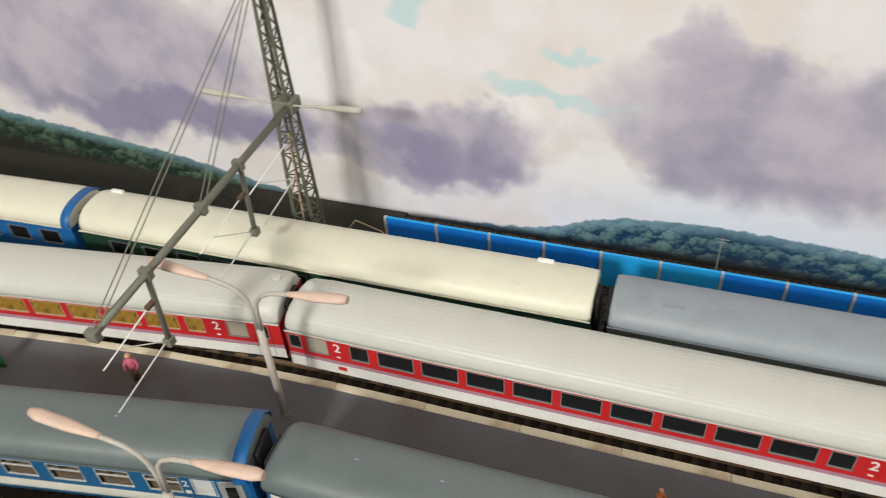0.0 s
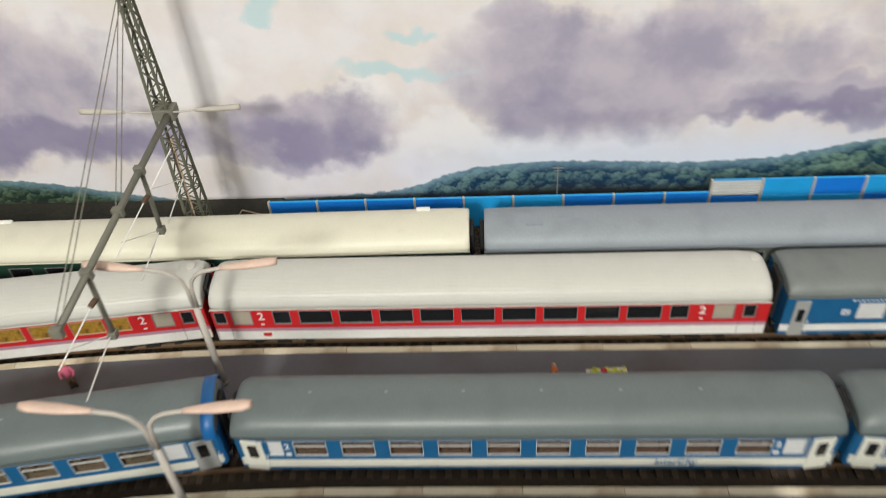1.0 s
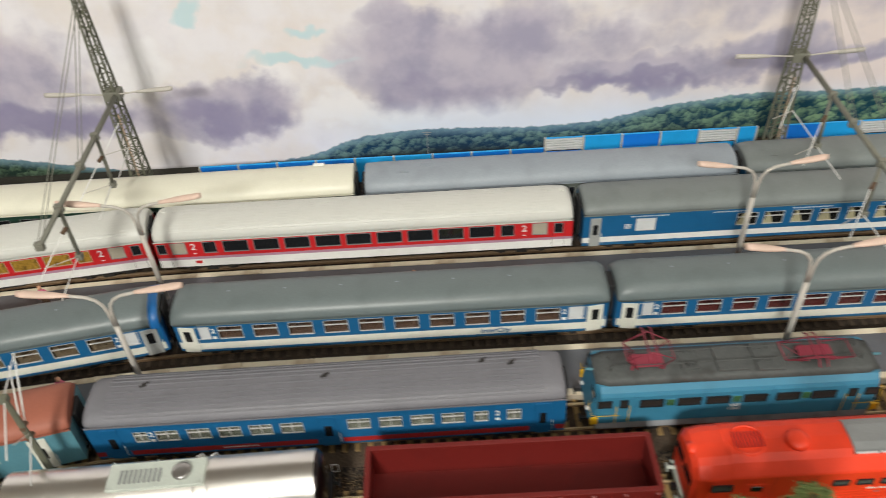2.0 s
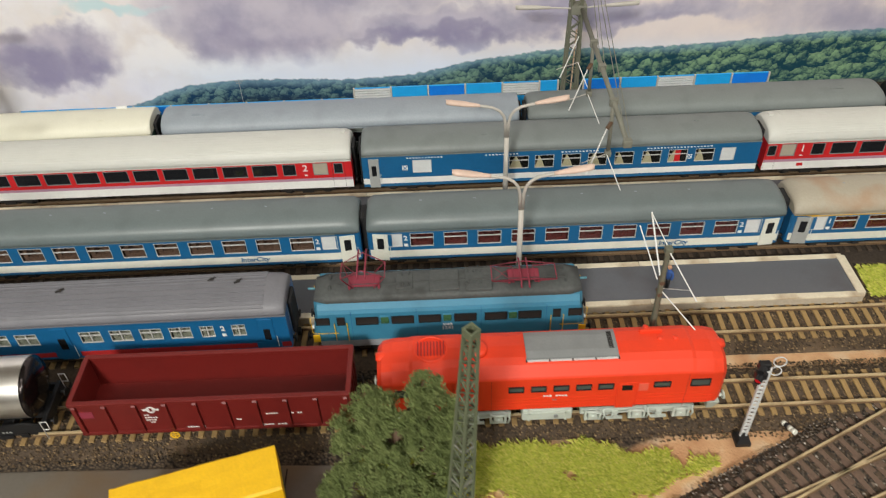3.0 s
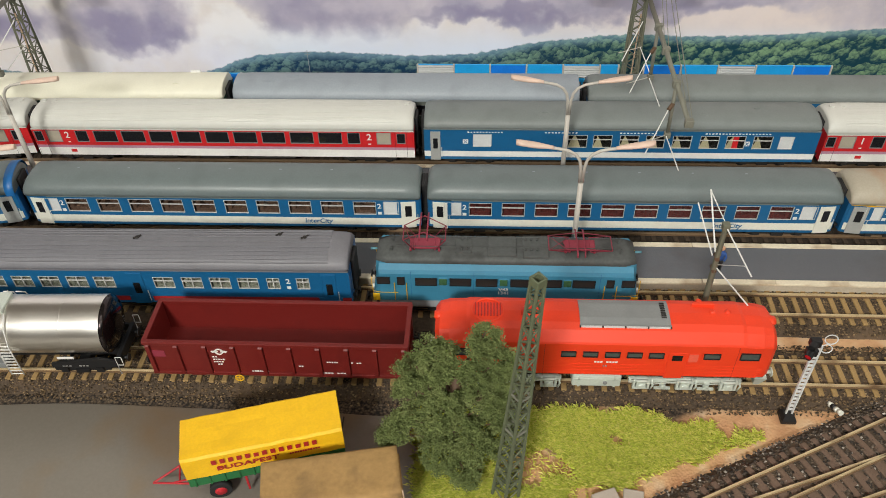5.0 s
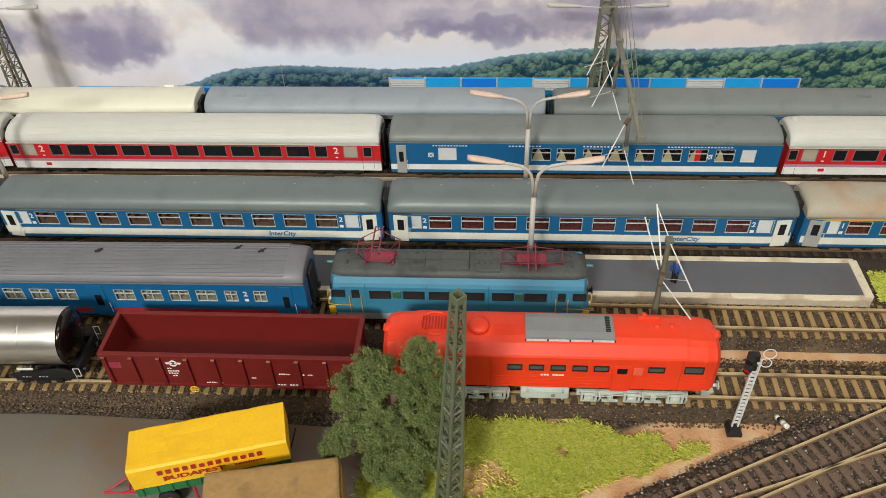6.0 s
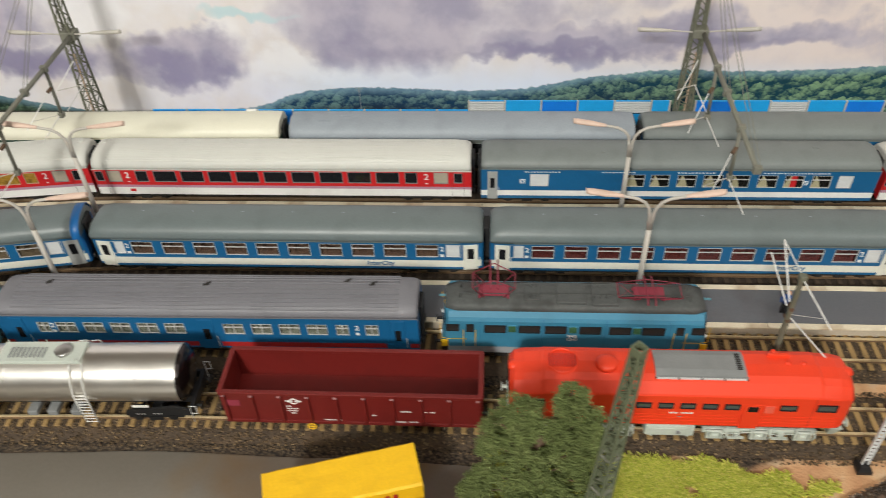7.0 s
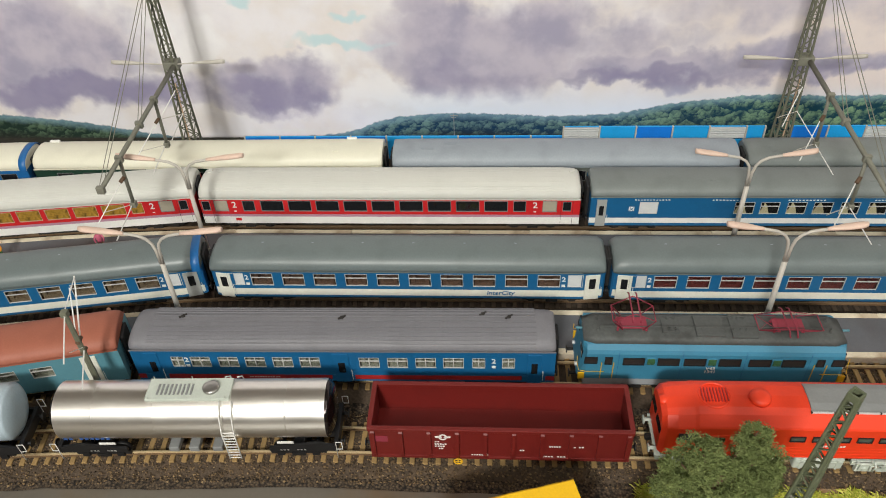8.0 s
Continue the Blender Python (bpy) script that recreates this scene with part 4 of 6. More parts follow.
# ---------- electric locomotive ----------
def electric_locomotive():
    t = thing("electric_locomotive", on_track("d", 0.2010, 0.080), "blue electric locomotive with grimy grey roof and red pantographs", "locomotive")
    L, hw = 0.160, 0.0168
    prof = [(-hw, 0.0155), (-hw, 0.0390), (-hw + 0.0012, 0.0415), (-hw + 0.0042, 0.0440)]
    body = prof + [(-y, z) for y, z in prof[::-1]]
    st = ((-L / 2, 0.72, 0.003), (-L / 2 + 0.0012, 0.86, 0.0012), (-L / 2 + 0.005, 1, 0), (L / 2 - 0.005, 1, 0), (L / 2 - 0.0012, 0.86, 0.0012), (L / 2, 0.72, 0.003))
    rings = [[(x + (0.003 if z > 0.03 else 0) * (1 if x < 0 else -1) * (abs(x) > L / 2 - 0.004), y * q, z) for y, z in body] for x, q, d in st]
    part("body", loft(bmesh.new(), rings, smooth=False), "loco_blue", t)
    rp = [(-hw + 0.0042, 0.0440), (-0.0085, 0.0465), (0, 0.0474), (0.0085, 0.0465), (hw - 0.0042, 0.0440)]
    rr = [[(x, y * q, 0.0441 + (z - 0.0440) * k) for y, z in rp] + [(x, 0, 0.0438)] for x, q, k in ((-L / 2 + 0.003, 0.8, 0.2), (-L / 2 + 0.010, 1, 1), (L / 2 - 0.010, 1, 1), (L / 2 - 0.003, 0.8, 0.2))]
    part("roof", loft(bmesh.new(), rr), "grime", t, "sooty grey roof")
    sk = B(-L / 2 + 0.004, L / 2 - 0.004, -hw + 0.0006, hw - 0.0006, 0.0085, 0.0156, 0.0006)
    part("underframe", sk, "skirt", t)
    for face, s in ((0, -1), (180, 1)):
        q = 1 if face == 0 else -1
        for x, w in ((-0.0470, 0.0125), (-0.0265, 0.0125), (-0.0110, 0.0125), (0.0095, 0.0125), (0.0270, 0.0125), (0.0465, 0.0130)):
            window(t, x * q, s * (hw + 0.0007), 0.0330, w, 0.0060, "ebony", face)
        for x in (-0.0368, -0.0008, 0.0368):
            ht = part("hatch", B(-0.0031, 0.0031, -0.0005, 0.0005, -0.0034, 0.0034, 0.0008), "loco_blue", t, "small rounded window with a green pane", at=pose(x * q, s * hw, 0.0330, 0, 0, face))
            part("pane", B(-0.0023, 0.0023, -0.0008, -0.0003, -0.0027, 0.0027, 0.0004), "porthole", ht)
        for e in (-1, 1):
            window(t, e * 0.0725, s * (hw + 0.0007), 0.0338, 0.0075, 0.0055, "ebony", face)
            window(t, e * 0.0620, s * (hw + 0.0007), 0.0335, 0.0042, 0.0062, "ebony", face)
            for x in (0.0588, 0.0660):
                part("handrail", tube(bmesh.new(), (e * x, s * (hw + 0.0008), 0.0165), (e * x, s * (hw + 0.0008), 0.0320), 0.00028, 6), "yellow", t)
            part("corner_panel", B(e * L / 2 - 0.0045 if e > 0 else -L / 2 + 0.0005, e * L / 2 - 0.0005 if e > 0 else -L / 2 + 0.0045, s * hw - 0.0006, s * hw + 0.0004 * s + 0.0006, 0.0156, 0.0215), "yellow", t)
            part("handrail", pipe(bmesh.new(), [(e * 0.0640, s * (hw + 0.0007), 0.0232), (e * 0.0745, s * (hw + 0.0007), 0.0232), (e * (L / 2 - 0.0008), s * (hw + 0.0004), 0.0240), (e * (L / 2 + 0.0002), s * (hw - 0.0030), 0.0280), (e * (L / 2 + 0.0002), s * (hw - 0.0034), 0.0330)], 0.0002, 6), "yellow", t)
        for x in (-0.056, -0.0185, 0.0185, 0.056):
            part("panel_seam", B(x - 0.00012, x + 0.00012, s * hw - 0.0001, s * hw + 0.0001, 0.0157, 0.0412), "blue", t)
    text_part("V43", 0.0036, "white", t, pose(-0.0008, -hw - 0.0002, 0.0266))
    text_part("1341", 0.0036, "white", t, pose(-0.0008, -hw - 0.0002, 0.0236))
    for x in (-0.043, 0.043):
        bogie(t, x, 0.026, "dark")
    for s in (-1, 1):
        for y in (-0.0098, 0.0098):
            bf = bmesh.new()
            tube(bf, (s * (L / 2 - 0.001), y, 0.0120), (s * (L / 2 + 0.0036), y, 0.0120), 0.0011, 8)
            tube(bf, (s * (L / 2 + 0.0036), y, 0.0120), (s * (L / 2 + 0.0042), y, 0.0120), 0.0027, 12)
            part("buffer", bf, "black", t)
        for y in (-0.0088, 0.0088):
            part("front_window", B(s * L / 2 - 0.0006, s * L / 2 + 0.0004, y - 0.0042, y + 0.0042, 0.0300, 0.0375, 0.0002), "dark_pane", t, at=pose(s * -0.0028, 0, 0))
            part("headlight", tube(bmesh.new(), (s * (L / 2 - 0.001), y, 0.0200), (s * (L / 2 + 0.0008), y, 0.0200), 0.0013, 10), "frosted", t)
        part("horn", tube(bmesh.new(), (s * (L / 2 - 0.003), 0, 0.0445), (s * (L / 2 + 0.001), 0, 0.0445), 0.0008, 8), "pale_blue", t)
    # roof gear
    for x, y, w, d, h in ((-0.002, 0, 0.017, 0.017, 0.0012), (0.018, 0, 0.015, 0.019, 0.0010), (-0.025, 0, 0.010, 0.012, 0.0008)):
        part("roof_hatch", B(x - w / 2, x + w / 2, y - d / 2, y + d / 2, 0.0462, 0.0474 + h, 0.0004), "grime", t)
    for x in (-0.026, -0.0225, 0.012, 0.0155, 0.019, -0.068, 0.068):
        for y in (-0.004, 0.005):
            ins = bmesh.new()
            for i in range(3):
                tube(ins, (x, y, 0.0468 + 0.0011 * i), (x, y, 0.0475 + 0.0011 * i), 0.0009, 8)
            tube(ins, (x, y, 0.0460), (x, y, 0.0508), 0.0004, 6)
            part("insulator", ins, "grime", t)
    for y in (-0.004, 0.005):
        part("roof_cable", pipe(bmesh.new(), [(-0.068, y, 0.0508), (-0.026, y, 0.0507), (0.0, y, 0.0510), (0.0155, y, 0.0508), (0.068, y, 0.0508)], 0.00022, 5), "grime", t)

    def pantograph(xc, up):
        p = part("pantograph", B(-0.009, 0.009, -0.0045, 0.0045, 0.0490, 0.0500, 0.0003), "maroon", t, "maroon tubular pantograph", at=pose(xc, 0, 0))
        z0, zk, zt = 0.0500, 0.0500 + 0.010 * up + 0.0008, 0.0500 + 0.018 * up + 0.0022
        kx = 0.0125 if up > 0.5 else 0.0185
        for y in (-0.0065, 0.0065):
            part("arm", pipe(bmesh.new(), [(-0.006, y, z0), (-kx, y, zk), (0, y * 1.15, zt), (kx, y, zk), (0.006, y, z0)], 0.00038, 6), "maroon", p)
        for x, z in ((-kx, zk), (kx, zk), (-0.006, z0), (0.006, z0)):
            part("cross_tube", tube(bmesh.new(), (x, -0.0065, z), (x, 0.0065, z), 0.00035, 6), "maroon", p)
        part("cross_brace", pipe(bmesh.new(), [(-0.006, -0.0065, z0), (-kx, 0.0065, zk), (-kx, -0.0065, zk), (-0.006, 0.0065, z0)], 0.00025, 5), "maroon", p)
        for x in (-0.0022, 0.0022):
            part("collector", pipe(bmesh.new(), [(x, -0.0125, zt - 0.0022), (x, -0.0095, zt + 0.0005), (x, 0.0095, zt + 0.0005), (x, 0.0125, zt - 0.0022)], 0.0005, 6), "maroon", p)
        for x in (-0.0085, 0.0085):
            for y in (-0.004, 0.004):
                part("foot", tube(bmesh.new(), (x, y, 0.0460), (x, y, 0.0492), 0.0008, 8), "maroon", p)
        part("spring_box", B(-0.005, 0.005, -0.003, 0.003, 0.0470, 0.0492, 0.0005), "maroon", p)

    t.scale = (1, 1, 0.935)
    pantograph(-0.0480, 0.75)
    pantograph(0.0440, 0.06)
    return t


M["grime"] = mat("sooty_roof", (0.085, 0.092, 0.090), 0.7, var=0.3, fine=500, broad=60, dirt=(0.035, 0.035, 0.033))
electric_locomotive()


# ---------- diesel locomotive ----------
def diesel_locomotive():
    t = thing("diesel_locomotive", on_track("e", 0.2535, 0.092), "orange-red diesel locomotive with pale grey running gear", "locomotive")
    L, hw = 0.183, 0.0165
    prof = [(-hw, 0.0153), (-hw, 0.0420), (-hw + 0.0006, 0.0432), (-hw + 0.0050, 0.0487), (-hw + 0.0090, 0.0505), (0, 0.0512)]
    sec = prof + [(-y, z) for y, z in prof[-2::-1]]

    def ring(x, q, low, lift):
        return [(x, y * q, z if z < 0.03 else 0.03 + (z - 0.03) * low + lift) for y, z in sec]

    rings = [ring(-L / 2, 0.80, 0.70, 0), ring(-L / 2 + 0.0025, 0.94, 0.86, 0), ring(-L / 2 + 0.008, 1, 0.93, 0), ring(-L / 2 + 0.017, 1, 0.96, 0), ring(-L / 2 + 0.019, 1, 1, 0),
             ring(L / 2 - 0.019, 1, 1, 0), ring(L / 2 - 0.017, 1, 0.96, 0), ring(L / 2 - 0.008, 1, 0.93, 0), ring(L / 2 - 0.0025, 0.94, 0.86, 0), ring(L / 2, 0.80, 0.70, 0)]
    part("body", loft(bmesh.new(), rings, smooth=False), "orange_red", t)
    for s in (-1, 1):
        part("headlamp_housing", loft(bmesh.new(), [[(s * x, r * math.cos(a * math.pi / 6), 0.0462 + r * 0.7 * math.sin(a * math.pi / 6)) for a in range(12)] for x, r in ((L / 2 - 0.012, 0.0036), (L / 2 - 0.002, 0.0036), (L / 2 + 0.0006, 0.0026))]), "orange_red", t)
        for y in (-0.0068, 0.0068):
            part("front_window", B(-0.0005, 0.0005, -0.0055, 0.0055, -0.0042, 0.0042, 0.0003), "dark_pane", t, at=pose(s * (L / 2 - 0.0004), y, 0.0345, 0, s * -8, 0))
        part("snow_plough", loft(bmesh.new(), [[(s * (L / 2 - 0.006), -0.0145, 0.0115), (s * (L / 2 - 0.006), 0.0145, 0.0115), (s * (L / 2 - 0.004), 0.011, 0.0015), (s * (L / 2 - 0.004), -0.011, 0.0015)],
                                              [(s * (L / 2 + 0.0008), -0.0145, 0.0115), (s * (L / 2 + 0.0008), 0.0145, 0.0115), (s * (L / 2 - 0.0010), 0.011, 0.0015), (s * (L / 2 - 0.0010), -0.011, 0.0015)]], smooth=False), "pale_grey", t)
        for y in (-0.0105, 0.0105):
            part("warning_stripe", B(-0.0008, 0.0006, -0.0008, 0.0008, -0.0080, 0.0080, 0.0002), "amber", t, at=pose(s * (L / 2 - 0.0008), y, 0.0245))
        for y in (-0.0098, 0.0098):
            bf = bmesh.new()
            tube(bf, (s * (L / 2 - 0.001), y, 0.0122), (s * (L / 2 + 0.0034), y, 0.0122), 0.0012, 8)
            tube(bf, (s * (L / 2 + 0.0034), y, 0.0122), (s * (L / 2 + 0.0041), y, 0.0122), 0.0027, 12)
            part("buffer", bf, "pale_grey", t)
        part("coupling", B(min(s * L / 2, s * (L / 2 + 0.004)), max(s * L / 2, s * (L / 2 + 0.004)), -0.0015, 0.0015, 0.0075, 0.0105), "black", t)
    part("sill", B(-L / 2 + 0.002, L / 2 - 0.002, -hw + 0.0022, hw - 0.0022, 0.0128, 0.0151), "dark", t)
    for face, s in ((0, -1), (180, 1)):
        q = 1 if face == 0 else -1
        for x, w in ((-0.0190, 0.0078), (-0.0072, 0.0078), (0.0046, 0.0078), (0.0164, 0.0078), (0.0280, 0.0078), (0.0600 - 0.0025, 0.0085)):
            window(t, x * q, s * (hw + 0.0007), 0.0341, w, 0.0042, "bare", face)
        for e in (-1, 1):
            window(t, e * 0.0775, s * (hw + 0.0007), 0.0345, 0.0100, 0.0054, "bare", face)
        for x in (0.0395, -0.0600):
            d = part("door", B(-0.0048, 0.0048, -0.0002, 0.0003, 0.0135, 0.0360, 0.0001), "orange_red", t, at=pose(x * q, s * hw, 0, 0, 0, face))
            part("pane", B(-0.0028, 0.0028, -0.0005, 0.0001, 0.0295, 0.0340, 0.0003), "dark_pane", d)
            part("handrail", tube(bmesh.new(), (0.0054, -0.0008, 0.015), (0.0054, -0.0008, 0.033), 0.0002, 5), "orange_red", d)
            part("handrail", tube(bmesh.new(), (-0.0054, -0.0008, 0.015), (-0.0054, -0.0008, 0.033), 0.0002, 5), "orange_red", d)
        for i in range(4):
            part("body_rib", B(-0.030, 0.086, s * hw - 0.00015, s * hw + 0.00015, 0.0165 + 0.0028 * i, 0.0167 + 0.0028 * i), "orange_red", t)
        for x in (-0.052, -0.032, 0.071):
            part("panel_seam", B(x - 0.0001, x + 0.0001, s * hw - 0.00012, s * hw + 0.00012, 0.0128, 0.0415), "deep_red", t)
        part("label_plate", B(0.0455, 0.0505, s * hw - 0.0002, s * hw + 0.0002, 0.0285, 0.0350), "lamp_red", t)
        part("marking", bars(bmesh.new(), -0.0045, 0.0085, 0.0262, 0.0014, 8, s * hw, 4, 0.25), "white", t)
        part("marking", bars(bmesh.new(), 0.0005, 0.003, 0.0228, 0.0012, 2, s * hw, 5), "mid_grey", t)
    # roof
    part("roof_dome", loft(bmesh.new(), [[(-0.0390 + r * math.cos(a * math.pi / 10), -0.002 + r * math.sin(a * math.pi / 10), z) for a in range(20)] for r, z in ((0.0060, 0.0500), (0.0058, 0.0528), (0.0048, 0.0540), (0.002, 0.0543))]), "orange_red", t)
    fan = bmesh.new()
    for i in range(9):
        box(fan, -0.0700 + 0.0017 * i, -0.0694 + 0.0017 * i, -0.0045, 0.0045, 0.0505, 0.0520)
    part("roof_grille", fan, "deep_red", t)
    part("fan_ring", loft(bmesh.new(), [[(-0.063 + r * math.cos(a * math.pi / 12), r * math.sin(a * math.pi / 12), z) for a in range(24)] for r, z in ((0.0090, 0.0495), (0.0088, 0.0514), (0.0080, 0.0518), (0.0078, 0.0508))], caps=False), "orange_red", t)
    hb = bmesh.new()
    loft(hb, [[(x, -0.0094, 0.0492), (x, -0.0090, 0.0508), (x, -0.0050, 0.0520), (x, 0.0050, 0.0520), (x, 0.0090, 0.0508), (x, 0.0094, 0.0492)] for x in (-0.0135, 0.0345)], smooth=False)
    hatch = part("roof_hatch", hb, "mid_grey", t, "grey radiator hatch on the roof")
    for x in (-0.0135, -0.0015, 0.0105, 0.0225, 0.0345):
        part("hatch_frame", B(x - 0.0003, x + 0.0003, -0.0105, -0.0088, 0.0484, 0.0506), "dark", hatch)
    for i in range(4):
        part("hatch_pane", B(-0.0130 + 0.012 * i, -0.0020 + 0.012 * i, -0.0103, -0.0088, 0.0486, 0.0504), "frosted", hatch)
    part("hatch_sill", B(-0.0138, 0.0348, -0.0108, -0.0090, 0.0480, 0.0485), "mid_grey", hatch)
    lv = bmesh.new()
    for i in range(9):
        box(lv, 0.0300, 0.0325, -0.0050 + 0.0013 * i, -0.0044 + 0.0013 * i, 0.0521, 0.0526)
    part("louvre", lv, "dark", hatch)
    part("hatch_rim", B(-0.0138, 0.0348, -0.0099, -0.0090, 0.0506, 0.0510), "mid_grey", hatch)
    for x, y in ((0.058, 0.001), (0.066, 0.001), (0.052, 0.009)):
        part("roof_vent", loft(bmesh.new(), [[(x + r * math.cos(a * math.pi / 6), y + r * math.sin(a * math.pi / 6), z) for a in range(12)] for r, z in ((0.0016, 0.0495), (0.0015, 0.0518), (0.0008, 0.0523))]), "orange_red", t)
    part("roof_bar", B(0.048, 0.060, 0.0055, 0.0075, 0.0500, 0.0524, 0.0004), "orange_red", t)
    # running gear
    ft = part("fuel_tank", B(-0.0150, 0.0125, -0.0158, 0.0158, 0.0025, 0.0128, 0.0012), "pale_grey", t)
    for s in (-1, 1):
        part("tank_rib", B(-0.0140, 0.0115, s * 0.0159 - 0.0003, s * 0.0159 + 0.0003, 0.0094, 0.0102), "pale_grey", ft)
        for x in (-0.0112, 0.0088):
            part("tank_strap", B(x - 0.0006, x + 0.0006, s * 0.0159 - 0.0003, s * 0.0159 + 0.0003, 0.0030, 0.0125), "pale_grey", ft)
        part("filler_cap", tube(bmesh.new(), (0.0035, s * 0.0156, 0.0068), (0.0035, s * 0.0166, 0.0068), 0.0012, 10), "mid_grey", ft)
    t.scale = (1, 1, 0.925)
    for xb in (-0.052, 0.0475):
        fr = bmesh.new()
        for s in (-1, 1):
            box(fr, -0.031, 0.031, s * 0.0145 - 0.0010, s * 0.0145 + 0.0010, 0.0066, 0.0106, 0, 0.0003)
        b = part("bogie", fr, "pale_grey", t, "pale grey cast bogie", at=pose(xb, 0, 0))
        for x in (-0.024, 0.0, 0.024):
            wb = bmesh.new()
            for s in (-1, 1):
                tube(wb, (0, s * 0.0082, 0.0060), (0, s * 0.0106, 0.0060), 0.0060, 16)
            part("wheelset", wb, "pale_grey", b, at=pose(x, 0, 0))
            for s in (-1, 1):
                ab = bmesh.new()
                box(ab, -0.0026, 0.0026, s * 0.0160 - 0.0010, s * 0.0160 + 0.0010, 0.0034, 0.0095, 0, 0.0004)
                tube(ab, (0, s * 0.0156, 0.0060), (0, s * 0.0178, 0.0060), 0.0013, 10)
                for dx in (-0.0040, 0.0040):
                    box(ab, dx - 0.0006, dx + 0.0006, s * 0.0157 - 0.0012, s * 0.0157 + 0.0012, 0.0028, 0.0112)
                box(ab, -0.0046, 0.0046, s * 0.0157 - 0.0008, s * 0.0157 + 0.0008, 0.0022, 0.0032)
                tube(ab, (-0.0033, s * 0.0166, 0.0100), (0.0033, s * 0.0166, 0.0100), 0.0009, 8)
                part("axle_box", ab, "pale_grey", b, at=pose(x, 0, 0))
                part("brake_hanger", pipe(bmesh.new(), [(x + 0.0056, s * 0.0152, 0.0112), (x + 0.0062, s * 0.0172, 0.0070), (x + 0.0054, s * 0.0166, 0.0026)], 0.0006, 6), "pale_grey", b)
        for x in (-0.012, 0.012):
            for s in (-1, 1):
                sp = bmesh.new()
                for i in range(4):
                    tube(sp, (0, s * 0.0160, 0.0042 + 0.0013 * i), (0, s * 0.0160, 0.0049 + 0.0013 * i), 0.0017, 8)
                box(sp, -0.0045, 0.0045, s * 0.0160 - 0.0008, s * 0.0160 + 0.0008, 0.0026, 0.0036)
                part("spring", sp, "pale_grey", b, at=pose(x, 0, 0))
        for s in (-1, 1):
            part("brake_pipe", pipe(bmesh.new(), [(-0.030, s * 0.0168, 0.0110), (-0.018, s * 0.0172, 0.0080), (-0.004, s * 0.0172, 0.0108), (0.010, s * 0.0172, 0.0082), (0.030, s * 0.0168, 0.0110)], 0.0003, 5), "pale_grey", b)
    return t


M["lamp_red"] = mat("faded_red", (0.85, 0.13, 0.08), 0.45)
diesel_locomotive()


